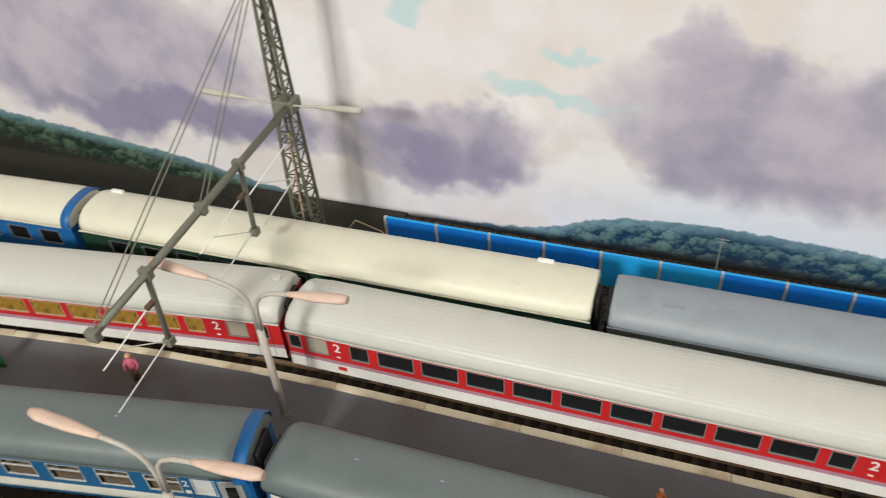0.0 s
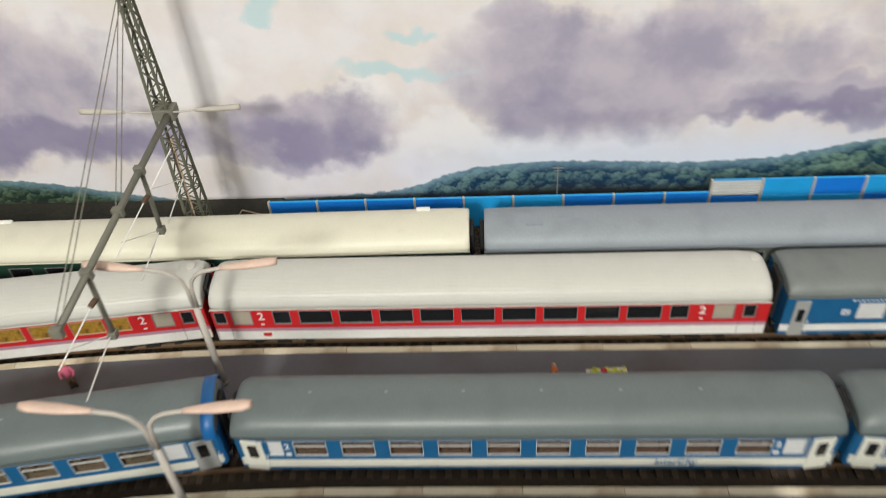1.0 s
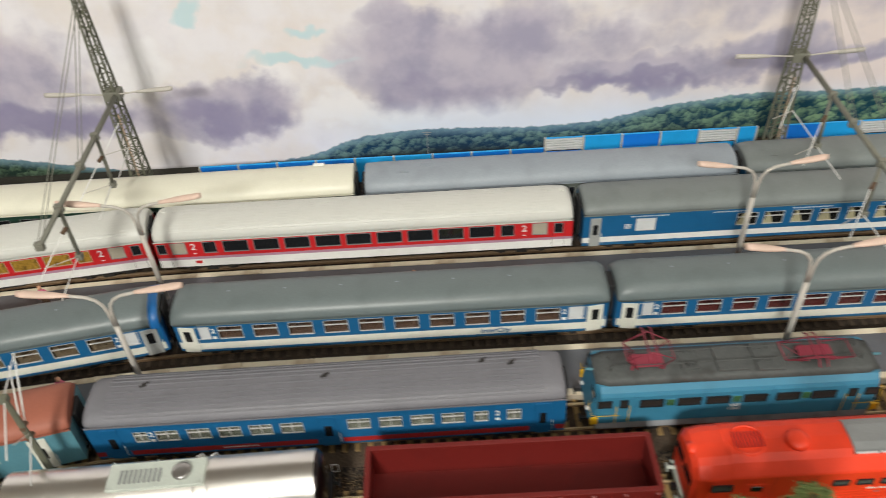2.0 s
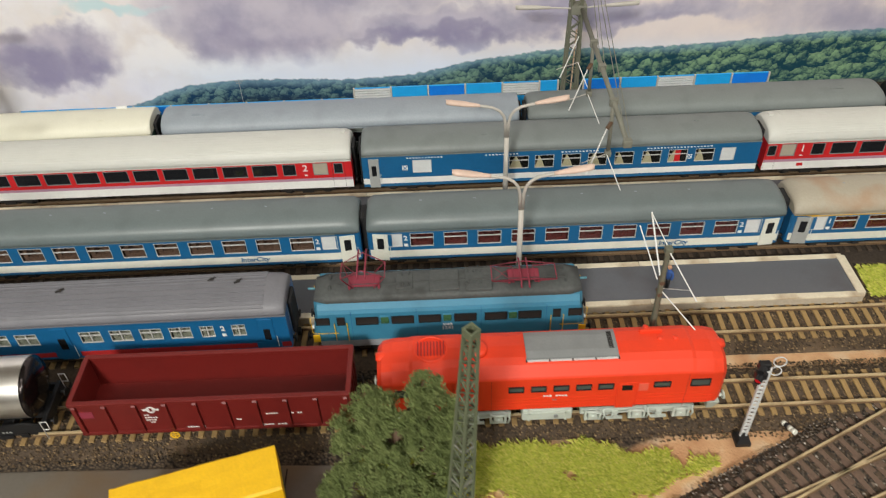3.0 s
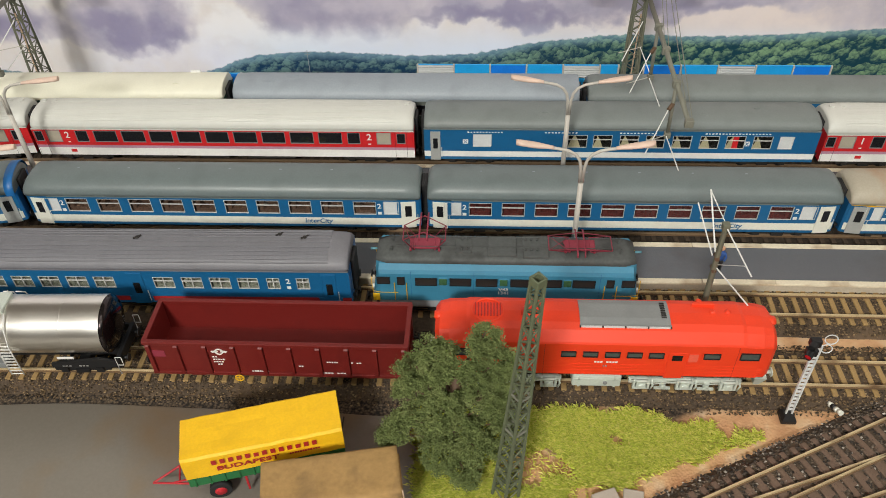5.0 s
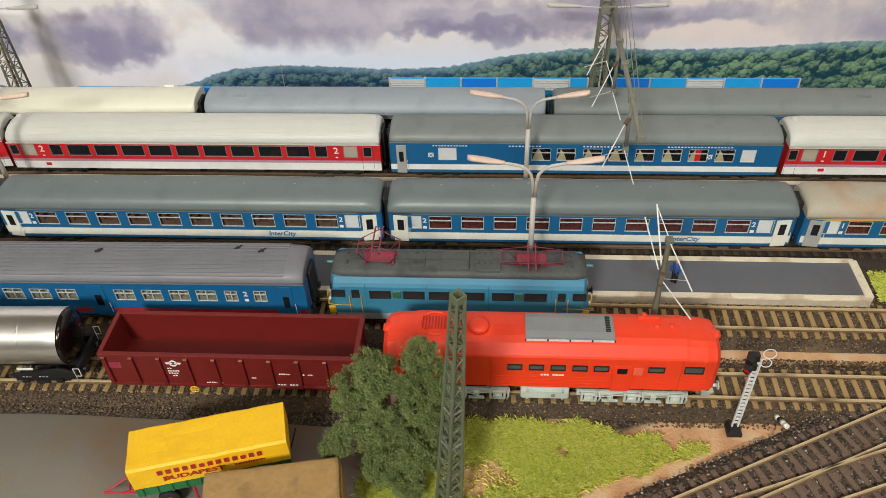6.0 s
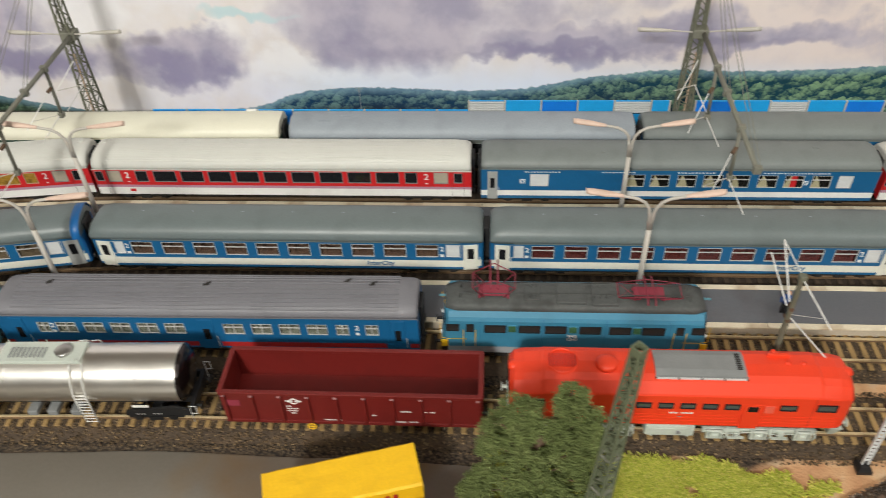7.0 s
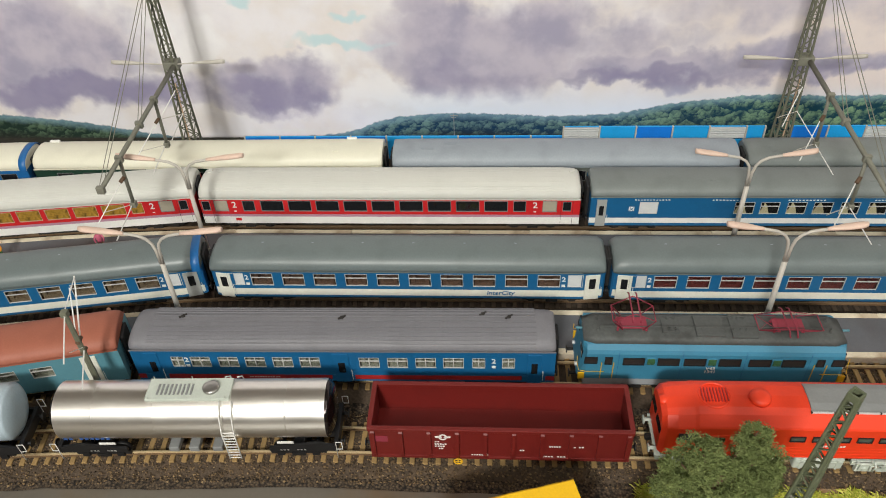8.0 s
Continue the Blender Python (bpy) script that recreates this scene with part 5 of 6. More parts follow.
# ---------- open wagon ----------
def open_wagon():
    t = thing("open_wagon", on_track("e", 0.0735, 0.070), "empty oxide-red open goods wagon with ribbed sides", "wagon")
    L, hw, z0, z1, th = 0.147, 0.0163, 0.0080, 0.0340, 0.0014
    for s in (-1, 1):
        sd = part("side_wall", B(-L / 2, L / 2, min(s * hw, s * (hw - th)), max(s * hw, s * (hw - th)), z0, z1 - 0.001), "oxide", t)
        n = 9
        for i in range(n + 1):
            x = -L / 2 + 0.0022 + (L - 0.0044) * i / n
            part("rib", loft(bmesh.new(), [[(x - 0.0011, s * (hw - 0.0002), z), (x - 0.0011, s * (hw + d), z), (x + 0.0011, s * (hw + d), z), (x + 0.0011, s * (hw - 0.0002), z)][::s] for z, d in ((z0 - 0.001, 0.0006), (z0 + 0.004, 0.0016), (z1 - 0.0030, 0.0016), (z1 - 0.0022, 0.0006))], smooth=False), "oxide", sd)
        part("top_rail", B(-L / 2 - 0.0004, L / 2 + 0.0004, min(s * (hw + 0.0010), s * (hw - th - 0.0004)), max(s * (hw + 0.0010), s * (hw - th - 0.0004)), z1 - 0.0022, z1, 0.0003), "oxide", sd)
        part("sill", B(-L / 2, L / 2, min(s * (hw + 0.0006), s * (hw - th)), max(s * (hw + 0.0006), s * (hw - th)), z0 - 0.0012, z0 + 0.0010, 0.0002), "oxide", sd)
    for e in (-1, 1):
        ew = part("end_wall", B(min(e * L / 2, e * (L / 2 - th)), max(e * L / 2, e * (L / 2 - th)), -hw + th, hw - th, z0, z1 - 0.001), "oxide", t)
        for y in (-0.009, -0.003, 0.003, 0.009):
            part("rib", B(e * L / 2 - 0.0004 + 0.0004 * e, e * L / 2 + 0.0004 + 0.0004 * e, y - 0.0007, y + 0.0007, z0, z1 - 0.002), "oxide", ew)
        part("top_rail", B(min(e * (L / 2 + 0.0008), e * (L / 2 - th - 0.0006)), max(e * (L / 2 + 0.0008), e * (L / 2 - th - 0.0006)), -hw, hw, z1 - 0.0021, z1 + 0.0001, 0.0003), "oxide", ew)
        for y in (-0.0098, 0.0098):
            bf = bmesh.new()
            tube(bf, (e * L / 2, y, 0.0115), (e * (L / 2 + 0.0035), y, 0.0115), 0.0010, 8)
            tube(bf, (e * (L / 2 + 0.0035), y, 0.0115), (e * (L / 2 + 0.0041), y, 0.0115), 0.0025, 12)
            part("buffer", bf, "black", t)
    part("floor", B(-L / 2 + th, L / 2 - th, -hw + th, hw - th, z0, z0 + 0.0034), "oxide", t)
    part("underframe", B(-L / 2 + 0.004, L / 2 - 0.004, -0.011, 0.011, 0.0055, z0), "dark", t)
    for x in (-0.049, 0.049):
        bogie(t, x, 0.0207, "oxide")
    lg = bmesh.new()
    rim = [(-0.0318 + 0.0021 * math.cos(a), -hw - 0.0003, 0.0268 + 0.0021 * math.sin(a)) for a in (2 * math.pi * i / 20 for i in range(21))]
    pipe(lg, rim, 0.0004, 6)
    for q in (-1, 1):
        loft(lg, [[(-0.0318 + q * u, -hw - d, z) for u, z in ((0.0004, 0.0264), (0.0040, 0.0260), (0.0046, 0.0272), (0.0010, 0.0278))][::q] for d in (0.0001, 0.0004)], smooth=False)
    part("emblem", lg, "white", t, "round white emblem with wings")
    for x0, x1, z, n in ((-0.0365, -0.0335, 0.0218, 2), (-0.0365, -0.0295, 0.0196, 5), (-0.0365, -0.0305, 0.0176, 4), (-0.0345, -0.0315, 0.0155, 2), (0.0265, 0.0345, 0.0190, 6), (0.0415, 0.0475, 0.0188, 4), (0.0115, 0.0145, 0.0150, 2), (-0.016, -0.006, 0.0100, 7), (0.024, 0.038, 0.0095, 8)):
        part("marking", bars(bmesh.new(), x0, x1, z, 0.0010, n, -hw - 0.00012, int(z * 1e5), 0.25), "white", t)
    part("marking_panel", B(-0.071, -0.063, -hw - 0.0002, -hw, 0.0215, 0.0265), "maroon", t)
    wh = bmesh.new()
    for i in range(14):
        a, b = 2 * math.pi * i / 14, 2 * math.pi * (i + 1) / 14
        tube(wh, (-0.0235 + 0.0024 * math.cos(a), -hw - 0.0022, 0.0065 + 0.0024 * math.sin(a)), (-0.0235 + 0.0024 * math.cos(b), -hw - 0.0022, 0.0065 + 0.0024 * math.sin(b)), 0.0004, 5)
    tube(wh, (-0.0259, -hw - 0.0022, 0.0065), (-0.0211, -hw - 0.0022, 0.0065), 0.0003, 5)
    tube(wh, (-0.0235, -hw - 0.0022, 0.0041), (-0.0235, -hw - 0.0022, 0.0089), 0.0003, 5)
    tube(wh, (-0.0235, -hw - 0.0022, 0.0065), (-0.0235, -hw + 0.003, 0.0065), 0.0005, 6)
    part("brake_wheel", wh, "yellow", t, "yellow brake handwheel")
    return t


open_wagon()


# ---------- tank wagons ----------
def tank_wagon(x, L, shell, endm, label, r=0.0168):
    t = thing("tank_wagon", on_track("e", x, L * 0.45), label, "wagon", "tank wagons")
    zc = 0.0300
    rings = []
    for q, rr in ((-L / 2, 0.30), (-L / 2 + 0.0010, 0.62), (-L / 2 + 0.0026, 0.86), (-L / 2 + 0.0046, 1)):
        rings.append((q, rr))
    rings += [(-q, rr) for q, rr in rings[::-1]]
    def circ(q, rr, n=40):
        return [(q, r * rr * math.cos(2 * math.pi * i / n), zc + r * rr * math.sin(2 * math.pi * i / n)) for i in range(n)]
    part("shell", loft(bmesh.new(), [circ(*g) for g in rings[3:5]], caps=False), shell, t)
    for g in (rings[:4], rings[4:]):
        part("end_cap", loft(bmesh.new(), [circ(*k) for k in g]), endm, t)
    for q in (-0.055, -0.02, 0.02, 0.055):
        part("weld_band", loft(bmesh.new(), [circ(q - 0.0003, 1.002), circ(q - 0.0002, 1.008), circ(q + 0.0002, 1.008), circ(q + 0.0003, 1.002)], caps=False), shell, t)
    part("frame", B(-L / 2 + 0.002, L / 2 - 0.002, -0.0055, 0.0055, 0.0085, 0.0150, 0.0004), "black", t)
    for e in (-1, 1):
        part("headstock", B(e * (L / 2 - 0.001) - 0.0012, e * (L / 2 - 0.001) + 0.0012, -0.0150, 0.0150, 0.0080, 0.0150, 0.0003), "black", t)
        for s in (-1, 1):
            part("side_bearer", loft(bmesh.new(), [[(e * (L / 2 - 0.002), s * 0.0135, 0.0085), (e * (L / 2 - 0.040), s * 0.0135, 0.0085), (e * (L / 2 - 0.040), s * 0.0135, 0.0120), (e * (L / 2 - 0.012), s * 0.0135, 0.0160), (e * (L / 2 - 0.002), s * 0.0135, 0.0135)],
                                                 [(e * (L / 2 - 0.002), s * 0.0150, 0.0085), (e * (L / 2 - 0.040), s * 0.0150, 0.0085), (e * (L / 2 - 0.040), s * 0.0150, 0.0120), (e * (L / 2 - 0.012), s * 0.0150, 0.0160), (e * (L / 2 - 0.002), s * 0.0150, 0.0135)]], smooth=False), "black", t)
            part("marking", bars(bmesh.new(), min(e * (L / 2 - 0.034), e * (L / 2 - 0.018)), max(e * (L / 2 - 0.034), e * (L / 2 - 0.018)), 0.0098, 0.0008, 8, -0.0151, 3), "white", t)
            st = bmesh.new()
            pipe(st, [(e * (L / 2 - 0.0005), s * 0.0155, 0.0045), (e * (L / 2 - 0.0005), s * 0.0165, 0.0045), (e * (L / 2 - 0.0005), s * 0.0165, 0.0190), (e * (L / 2 + 0.0030), s * 0.0165, 0.0190), (e * (L / 2 + 0.0030), s * 0.0165, 0.0125), (e * (L / 2 - 0.0005), s * 0.0165, 0.0125)], 0.0003, 5)
            part("step_rail", st, "white", t)
        for i, (x0, z0, w, h) in enumerate(((L / 2 - 0.030, 0.0162, 0.0095, 0.0014),)):
            part("label_plate", B(e * x0 - w / 2, e * x0 + w / 2, -0.0152, -0.0146, z0, z0 + h), "white", t)
        for y in (-0.0098, 0.0098):
            bf = bmesh.new()
            tube(bf, (e * L / 2, y, 0.0115), (e * (L / 2 + 0.0032), y, 0.0115), 0.0010, 8)
            tube(bf, (e * (L / 2 + 0.0032), y, 0.0115), (e * (L / 2 + 0.0038), y, 0.0115), 0.0025, 12)
            part("buffer", bf, "black", t)
        bogie(t, e * (L / 2 - 0.024), 0.0207, "black")
    # walkway with manhole and ladder
    wk = part("walkway", B(-0.024, 0.024, -0.0075, 0.0075, zc + r - 0.0010, zc + r + 0.0012, 0.0003), "pale_grey", t, "pale walkway on the tank's crown")
    gr = bmesh.new()
    for i in range(9):
        box(gr, -0.018 + 0.0024 * i, -0.0170 + 0.0024 * i, -0.0045, 0.0030, zc + r + 0.0012, zc + r + 0.0017)
    part("grating", gr, "mid_grey", wk)
    part("manhole", loft(bmesh.new(), [[(0.0125 + q * math.cos(a * math.pi / 10), q * math.sin(a * math.pi / 10), z) for a in range(20)] for q, z in ((0.0048, zc + r + 0.0010), (0.0048, zc + r + 0.0026), (0.0040, zc + r + 0.0030), (0.0012, zc + r + 0.0032))]), "steel", wk)
    for s in (-1, 1):
        for x in (-0.022, 0.0, 0.022):
            part("rail_post", tube(bmesh.new(), (x, s * 0.0072, zc + r), (x, s * 0.0072, zc + r + 0.0030), 0.0003, 5), "pale_grey", wk)
    for s in (-1, 1):
        ld = bmesh.new()
        for x in (0.0185, 0.0255):
            pipe(ld, [(x, s * 0.0085, zc + r + 0.0006), (x, s * 0.0150, zc + 0.0105), (x, s * 0.0182, zc), (x, s * 0.0180, 0.0060)], 0.0004, 5)
        for i in range(10):
            z = 0.0070 + 0.0026 * i
            y = 0.0181 if z < zc else 0.0181 - (z - zc) * 0.3
            tube(ld, (0.0185, s * y, z), (0.0255, s * y, z), 0.0003, 5)
        part("ladder", ld, "white", t, "white side ladder")
    part("lettering_bar", bars(bmesh.new(), -0.076, -0.048, 0.0210, 0.0034, 9, -0.0150, 6, 0.3), "cloth_blue", t)
    for x in (-0.016, -0.004, 0.010):
        part("valve_box", B(x - 0.003, x + 0.003, -0.0125, 0.0125, 0.0050, 0.0090, 0.0006), "mid_grey", t)
    return t


M["dark_cap"] = mat("dark_cap", (0.06, 0.05, 0.05), 0.12, 0.9)
tank_wagon(-0.1020, 0.164, "chrome", "dark_cap", "bright chrome tank wagon with a black underframe")
M["tank_paint"] = mat("tank_paint", (0.42, 0.52, 0.58), 0.3)
tank_wagon(-0.2880, 0.164, "tank_paint", "tank_paint", "pale blue-grey tank wagon on a black underframe")


# ---------- lorry trailer and canvas lorry ----------
def tarp_box(L, W, z0, z1, sag, seed, smooth=False):
    """A covered load with slack, slightly uneven cloth."""
    n, m = 26, 9
    bm = bmesh.new()
    c = 0.0012
    ring = []
    for j in range(5):
        ring.append((-W / 2, z0 + (z1 - c - z0) * j / 4))
    ring.append((-W / 2 + c, z1))
    for j in range(1, m):
        ring.append((-W / 2 + c + (W - 2 * c) * j / m, z1))
    ring += [(W / 2 - c, z1)] + [(W / 2, z0 + (z1 - c - z0) * j / 4) for j in range(4, -1, -1)]
    rings = []
    for i in range(n + 1):
        x = -L / 2 + L * i / n
        r = []
        for y, z in ring:
            k = noise.noise((x * 120 + seed, y * 160, z * 160))
            bow = -sag * abs(math.sin(math.pi * i / n * 5)) if z > z1 - 1e-5 else 0
            r.append((x, y + (0.0004 * k if abs(y) > W / 2 - 1e-5 else 0), z + 0.0005 * k * (z > z1 - c) + bow))
        rings.append(r)
    return loft(bm, rings, smooth=smooth)


def road_wheel(parent, x, s, y, hub, r=0.0056):
    w = part("wheel", tube(bmesh.new(), (0, -0.0018, 0), (0, 0.0018, 0), r, 20), "rubber", parent, at=pose(x, s * y, r))
    part("hub", loft(bmesh.new(), [[(q * math.cos(a * math.pi / 7), s * d, q * math.sin(a * math.pi / 7)) for a in range(14)][::-s] for q, d in ((0.0032, 0.0017), (0.0030, 0.0021), (0.0014, 0.0018), (0.0010, 0.0026))]), hub, w)


tr = thing("lorry_trailer", pose(0.0770, -0.0525, 0.0008, 0, 0, 15.6), "yellow canvas-covered drawbar trailer with green sides and red wheels", "trailer")
part("tarpaulin", tarp_box(0.0790, 0.0262, 0.0215, 0.0375, 0.0002, 1), "tarp", tr, "yellow tarpaulin")
part("dropside", B(-0.0393, 0.0393, -0.0129, 0.0129, 0.0145, 0.0217, 0.0004), "truck_green", tr, "green dropsides")
for i in range(11):
    part("side_rib", B(-0.0004, 0.0004, -0.0135, 0.0135, 0.0148, 0.0213), "truck_green", tr, at=pose(-0.036 + 0.0072 * i, 0, 0))
part("chassis", B(-0.038, 0.038, -0.006, 0.006, 0.0090, 0.0146), "black", tr)
for x in (-0.026, 0.014, 0.026):
    for s in (-1, 1):
        road_wheel(tr, x, s, 0.0108, "wheel_red")
part("leg", B(-0.0125, -0.0115, -0.0125, -0.0115, 0.0020, 0.0148), "wheel_red", tr)
db = bmesh.new()
for s in (-1, 1):
    tube(db, (-0.0390, s * 0.0080, 0.0105), (-0.0600, 0, 0.0065), 0.0006, 6)
    tube(db, (-0.0393, s * 0.0080, 0.0105), (-0.0393, s * 0.0080, 0.0150), 0.0006, 6)
tube(db, (-0.0460, -0.0055, 0.0092), (-0.0460, 0.0055, 0.0092), 0.0005, 6)
tube(db, (-0.0393, -0.0080, 0.0150), (-0.0500, -0.0040, 0.0088), 0.0005, 6)
part("drawbar", db, "wheel_red", tr, "red triangular drawbar")
part("lettering_bar", bars(bmesh.new(), -0.0255, 0.0280, 0.0306, 0.0034, 13, -0.0136, 8, 0.42), "deep_red", tr)
text_part("BUDAPEST", 0.0056, "deep_red", tr, pose(-0.0085, -0.0137, 0.0268) @ Matrix.Diagonal((1.16, 1.0, 0.82, 1.0)))
part("lettering_bar", bars(bmesh.new(), 0.0120, 0.0275, 0.0268, 0.0012, 12, -0.0136, 9, 0.2), "deep_red", tr)

lo = thing("lorry", pose(0.1165, -0.0805, 0.0008, 0, 0, 10.6), "lorry with a faded brown canvas cover", "lorry")
part("canvas", tarp_box(0.0655, 0.0262, 0.0160, 0.0372, 0.0007, 5, True), "canvas", lo, "weathered brown canvas")
part("load_bed", B(-0.0325, 0.0325, -0.0129, 0.0129, 0.0120, 0.0162, 0.0003), "brown", lo)
part("tailboard", B(0.0322, 0.0336, -0.0129, 0.0129, 0.0125, 0.0290, 0.0002), "canvas", lo)
part("rope", pipe(bmesh.new(), [(0.0332, -0.0125, 0.0368), (0.0334, -0.0127, 0.0300), (0.0332, -0.0128, 0.0200)], 0.0004, 5), "seat_tan", lo)
part("chassis", B(-0.0310, 0.0310, -0.006, 0.006, 0.0070, 0.0122), "black", lo)
for x in (-0.0300, 0.0130, 0.0245):
    for s in (-1, 1):
        road_wheel(lo, x, s, 0.0112, "brown")


# ---------- masts, lamps, poles and signals ----------
def lattice(t, h, b, w, n, material, bands=(), leg=0.0010):
    """Four tapering angle legs with single diagonals on every face; b and w: half widths at foot and top."""
    def c(i, z):
        q = b + (w - b) * z / h
        return Vector(((-q, -q), (q, -q), (q, q), (-q, q))[i % 4] + (z,))
    for i in range(4):
        part("leg", tube(bmesh.new(), c(i, 0), c(i, h), leg, 6, leg * 0.8), material, t)
    for i in range(4):
        for j in range(n):
            z0, z1 = h * j / n, h * (j + 1) / n
            a, d = (c(i, z0), c(i + 1, z1)) if (j + i) % 2 else (c(i + 1, z0), c(i, z1))
            part("brace", tube(bmesh.new(), a, d, 0.00045, 4), material, t)
            if j % 4 == 3:
                part("brace", tube(bmesh.new(), c(i, z1), c(i + 1, z1), 0.0004, 4), material, t)
    for z in bands:
        rg = bmesh.new()
        for i in range(4):
            tube(rg, c(i, z), c(i + 1, z), 0.0006, 5)
        part("collar", rg, "beam", t)


def paddle(parent, x0, x1, z0, z1, w=0.0052):
    """A flat lamp head along x."""
    n, rings = 8, []
    for i in range(n + 1):
        u = i / n
        x, z = x0 + (x1 - x0) * u, z0 + (z1 - z0) * u
        q = w / 2 * (0.45 + 0.55 * min(1, u * 2.2)) * (1 if u < 0.93 else 0.6)
        rings.append([(x, q * math.cos(a * math.pi / 6), z + 0.0017 * (0.6 + 0.4 * min(1, u * 2)) * math.sin(a * math.pi / 6)) for a in range(12)])
    return part("lamp_head", loft(bmesh.new(), rings), "lamp_shell", parent, "long pinkish lamp head")


def platform_lamp(x, y, h=0.074, reach=1.0, name="platform_lamp"):
    t = thing(name, pose(x, y, 0.0098), "pale double-armed platform lamp with long pinkish heads", "lamp", "platform lamps")
    part("foot", tube(bmesh.new(), (0, 0, 0), (0, 0, 0.003), 0.0022, 12, 0.0017), "post", t)
    part("post", tube(bmesh.new(), (0, 0, 0.002), (0, 0, h - 0.012), 0.0019, 10, 0.0016), "post", t)
    for s in (-1, 1):
        a = part("arm", pipe(bmesh.new(), [(s * 0.0008, 0, h - 0.012), (s * 0.0011, 0, h - 0.001), (s * 0.0022, 0, h + 0.0045), (s * 0.0050, 0, h + 0.0085), (s * 0.0095, 0, h + 0.0112), (s * 0.0155, 0, h + 0.0125), (s * 0.0200, 0, h + 0.0132)], 0.0010, 8), "post", t)
        paddle(a, s * 0.0180, s * 0.0400 * reach, h + 0.0132, h + 0.0168)
    return t


for x, y, h, reach in ((0.245, 0.185, 0.0715, 1.0), (-0.1485, 0.183, 0.0700, 1.13), (0.246, 0.100, 0.0780, 1.0), (-0.1435, 0.104, 0.0690, 1.14), (0.640, 0.183, 0.0715, 1.0)):
    platform_lamp(x, y, h, reach)


def gantry_mast(x, y, reach):
    t = thing("catenary_mast", pose(x, y, -0.001), "tall green-grey lattice mast with a long cantilever beam and stay wires", "mast", "lattice masts")
    lattice(t, 0.182, 0.0062, 0.0024, 26, "mast", (), 0.0011)
    zb = 0.1060
    bm = part("cantilever", tube(bmesh.new(), (0.004, -0.002, zb), (0.004, -reach, zb - 0.004), 0.0019, 8, 0.0016), "beam", t)
    for u in (0.055, 0.088, 0.130, reach - 0.002):
        part("clamp", B(-0.0026, 0.0026, -0.0017, 0.0017, -0.0026, 0.0026, 0.0004), "beam", bm, at=pose(0.004, -u, zb - 0.004 * u / reach))
    part("mast_head", B(-0.0045, 0.0075, -0.0055, 0.0045, zb - 0.004, zb + 0.003, 0.0006), "beam", t)
    for u, (dz) in ((0.090, 0), (reach - 0.001, 0)):
        for k in (-0.0008, 0.0018):
            part("stay_wire", tube(bmesh.new(), (k, -0.002, 0.178), (0.004 + k, -u, zb - 0.003), 0.00028, 5), "beam", t)
    for u in (0.008, 0.054, 0.130):
        if u > 0.01:
            part("dropper", tube(bmesh.new(), (0.004, -u, zb - 0.001), (0.004, -u - 0.002, zb - 0.040), 0.0013, 8), "beam", t)
            part("dropper_foot", B(0.0020, 0.0060, -u - 0.0042, -u, zb - 0.0425, zb - 0.0385, 0.0004), "beam", t)
            part("insulator", tube(bmesh.new(), (0.004, -u - 0.001, zb - 0.017), (0.001, -u - 0.004, zb - 0.020), 0.0014, 8), "brown", t)
        part("bracket", tube(bmesh.new(), (0.004, -u - 0.002, zb - 0.0405), (-0.015, -u - 0.012, zb - 0.0405), 0.00032, 5), "post", t)
        part("registration_arm", tube(bmesh.new(), (0.002, -u - 0.002, zb - 0.019), (-0.014, -u - 0.024, zb - 0.041), 0.0004, 6), "white", t, "white registration arm")
        part("registration_arm", tube(bmesh.new(), (0.003, -u - 0.003, zb - 0.0405), (0.005, -u - 0.040, zb - 0.0420), 0.0004, 6), "white", t)
    for s in (-1, 1):
        a = part("lamp_arm", tube(bmesh.new(), (s * 0.004, -0.004, zb + 0.001), (s * 0.024, -0.004, zb + 0.0025), 0.0006, 6), "post", t)
        n = paddle(a, s * 0.020, s * 0.046, 0, 0.0012, 0.0034)
        n.matrix_basis = pose(0, -0.004, zb + 0.0022)
        n.data.materials[0] = M["post"]
    part("rust_strip", tube(bmesh.new(), (0.0, -0.0052, 0.030), (0.001, -0.0040, 0.090), 0.0006, 5), "seat_tan", t, "rusty cable strip")
    return t


gantry_mast(-0.1895, 0.3010, 0.166)
gantry_mast(0.3065, 0.3005, 0.176)

fm = thing("lattice_mast", pose(0.2005, -0.0660, -0.001, 1.8, 2.14, 40), "olive green lattice mast standing on the grass", "mast", "lattice masts")
lattice(fm, 0.158, 0.0047, 0.0019, 34, "olive_mast", (0.060, 0.086), 0.0010)
for i in range(4):
    a = math.pi / 2 * i
    part("cap", B(-0.0025, 0.0025, -0.0026, -0.0017, 0.1545, 0.1583, 0.0002), "olive_mast", fm, at=pose(0, 0, 0, 0, 0, 90 * i))


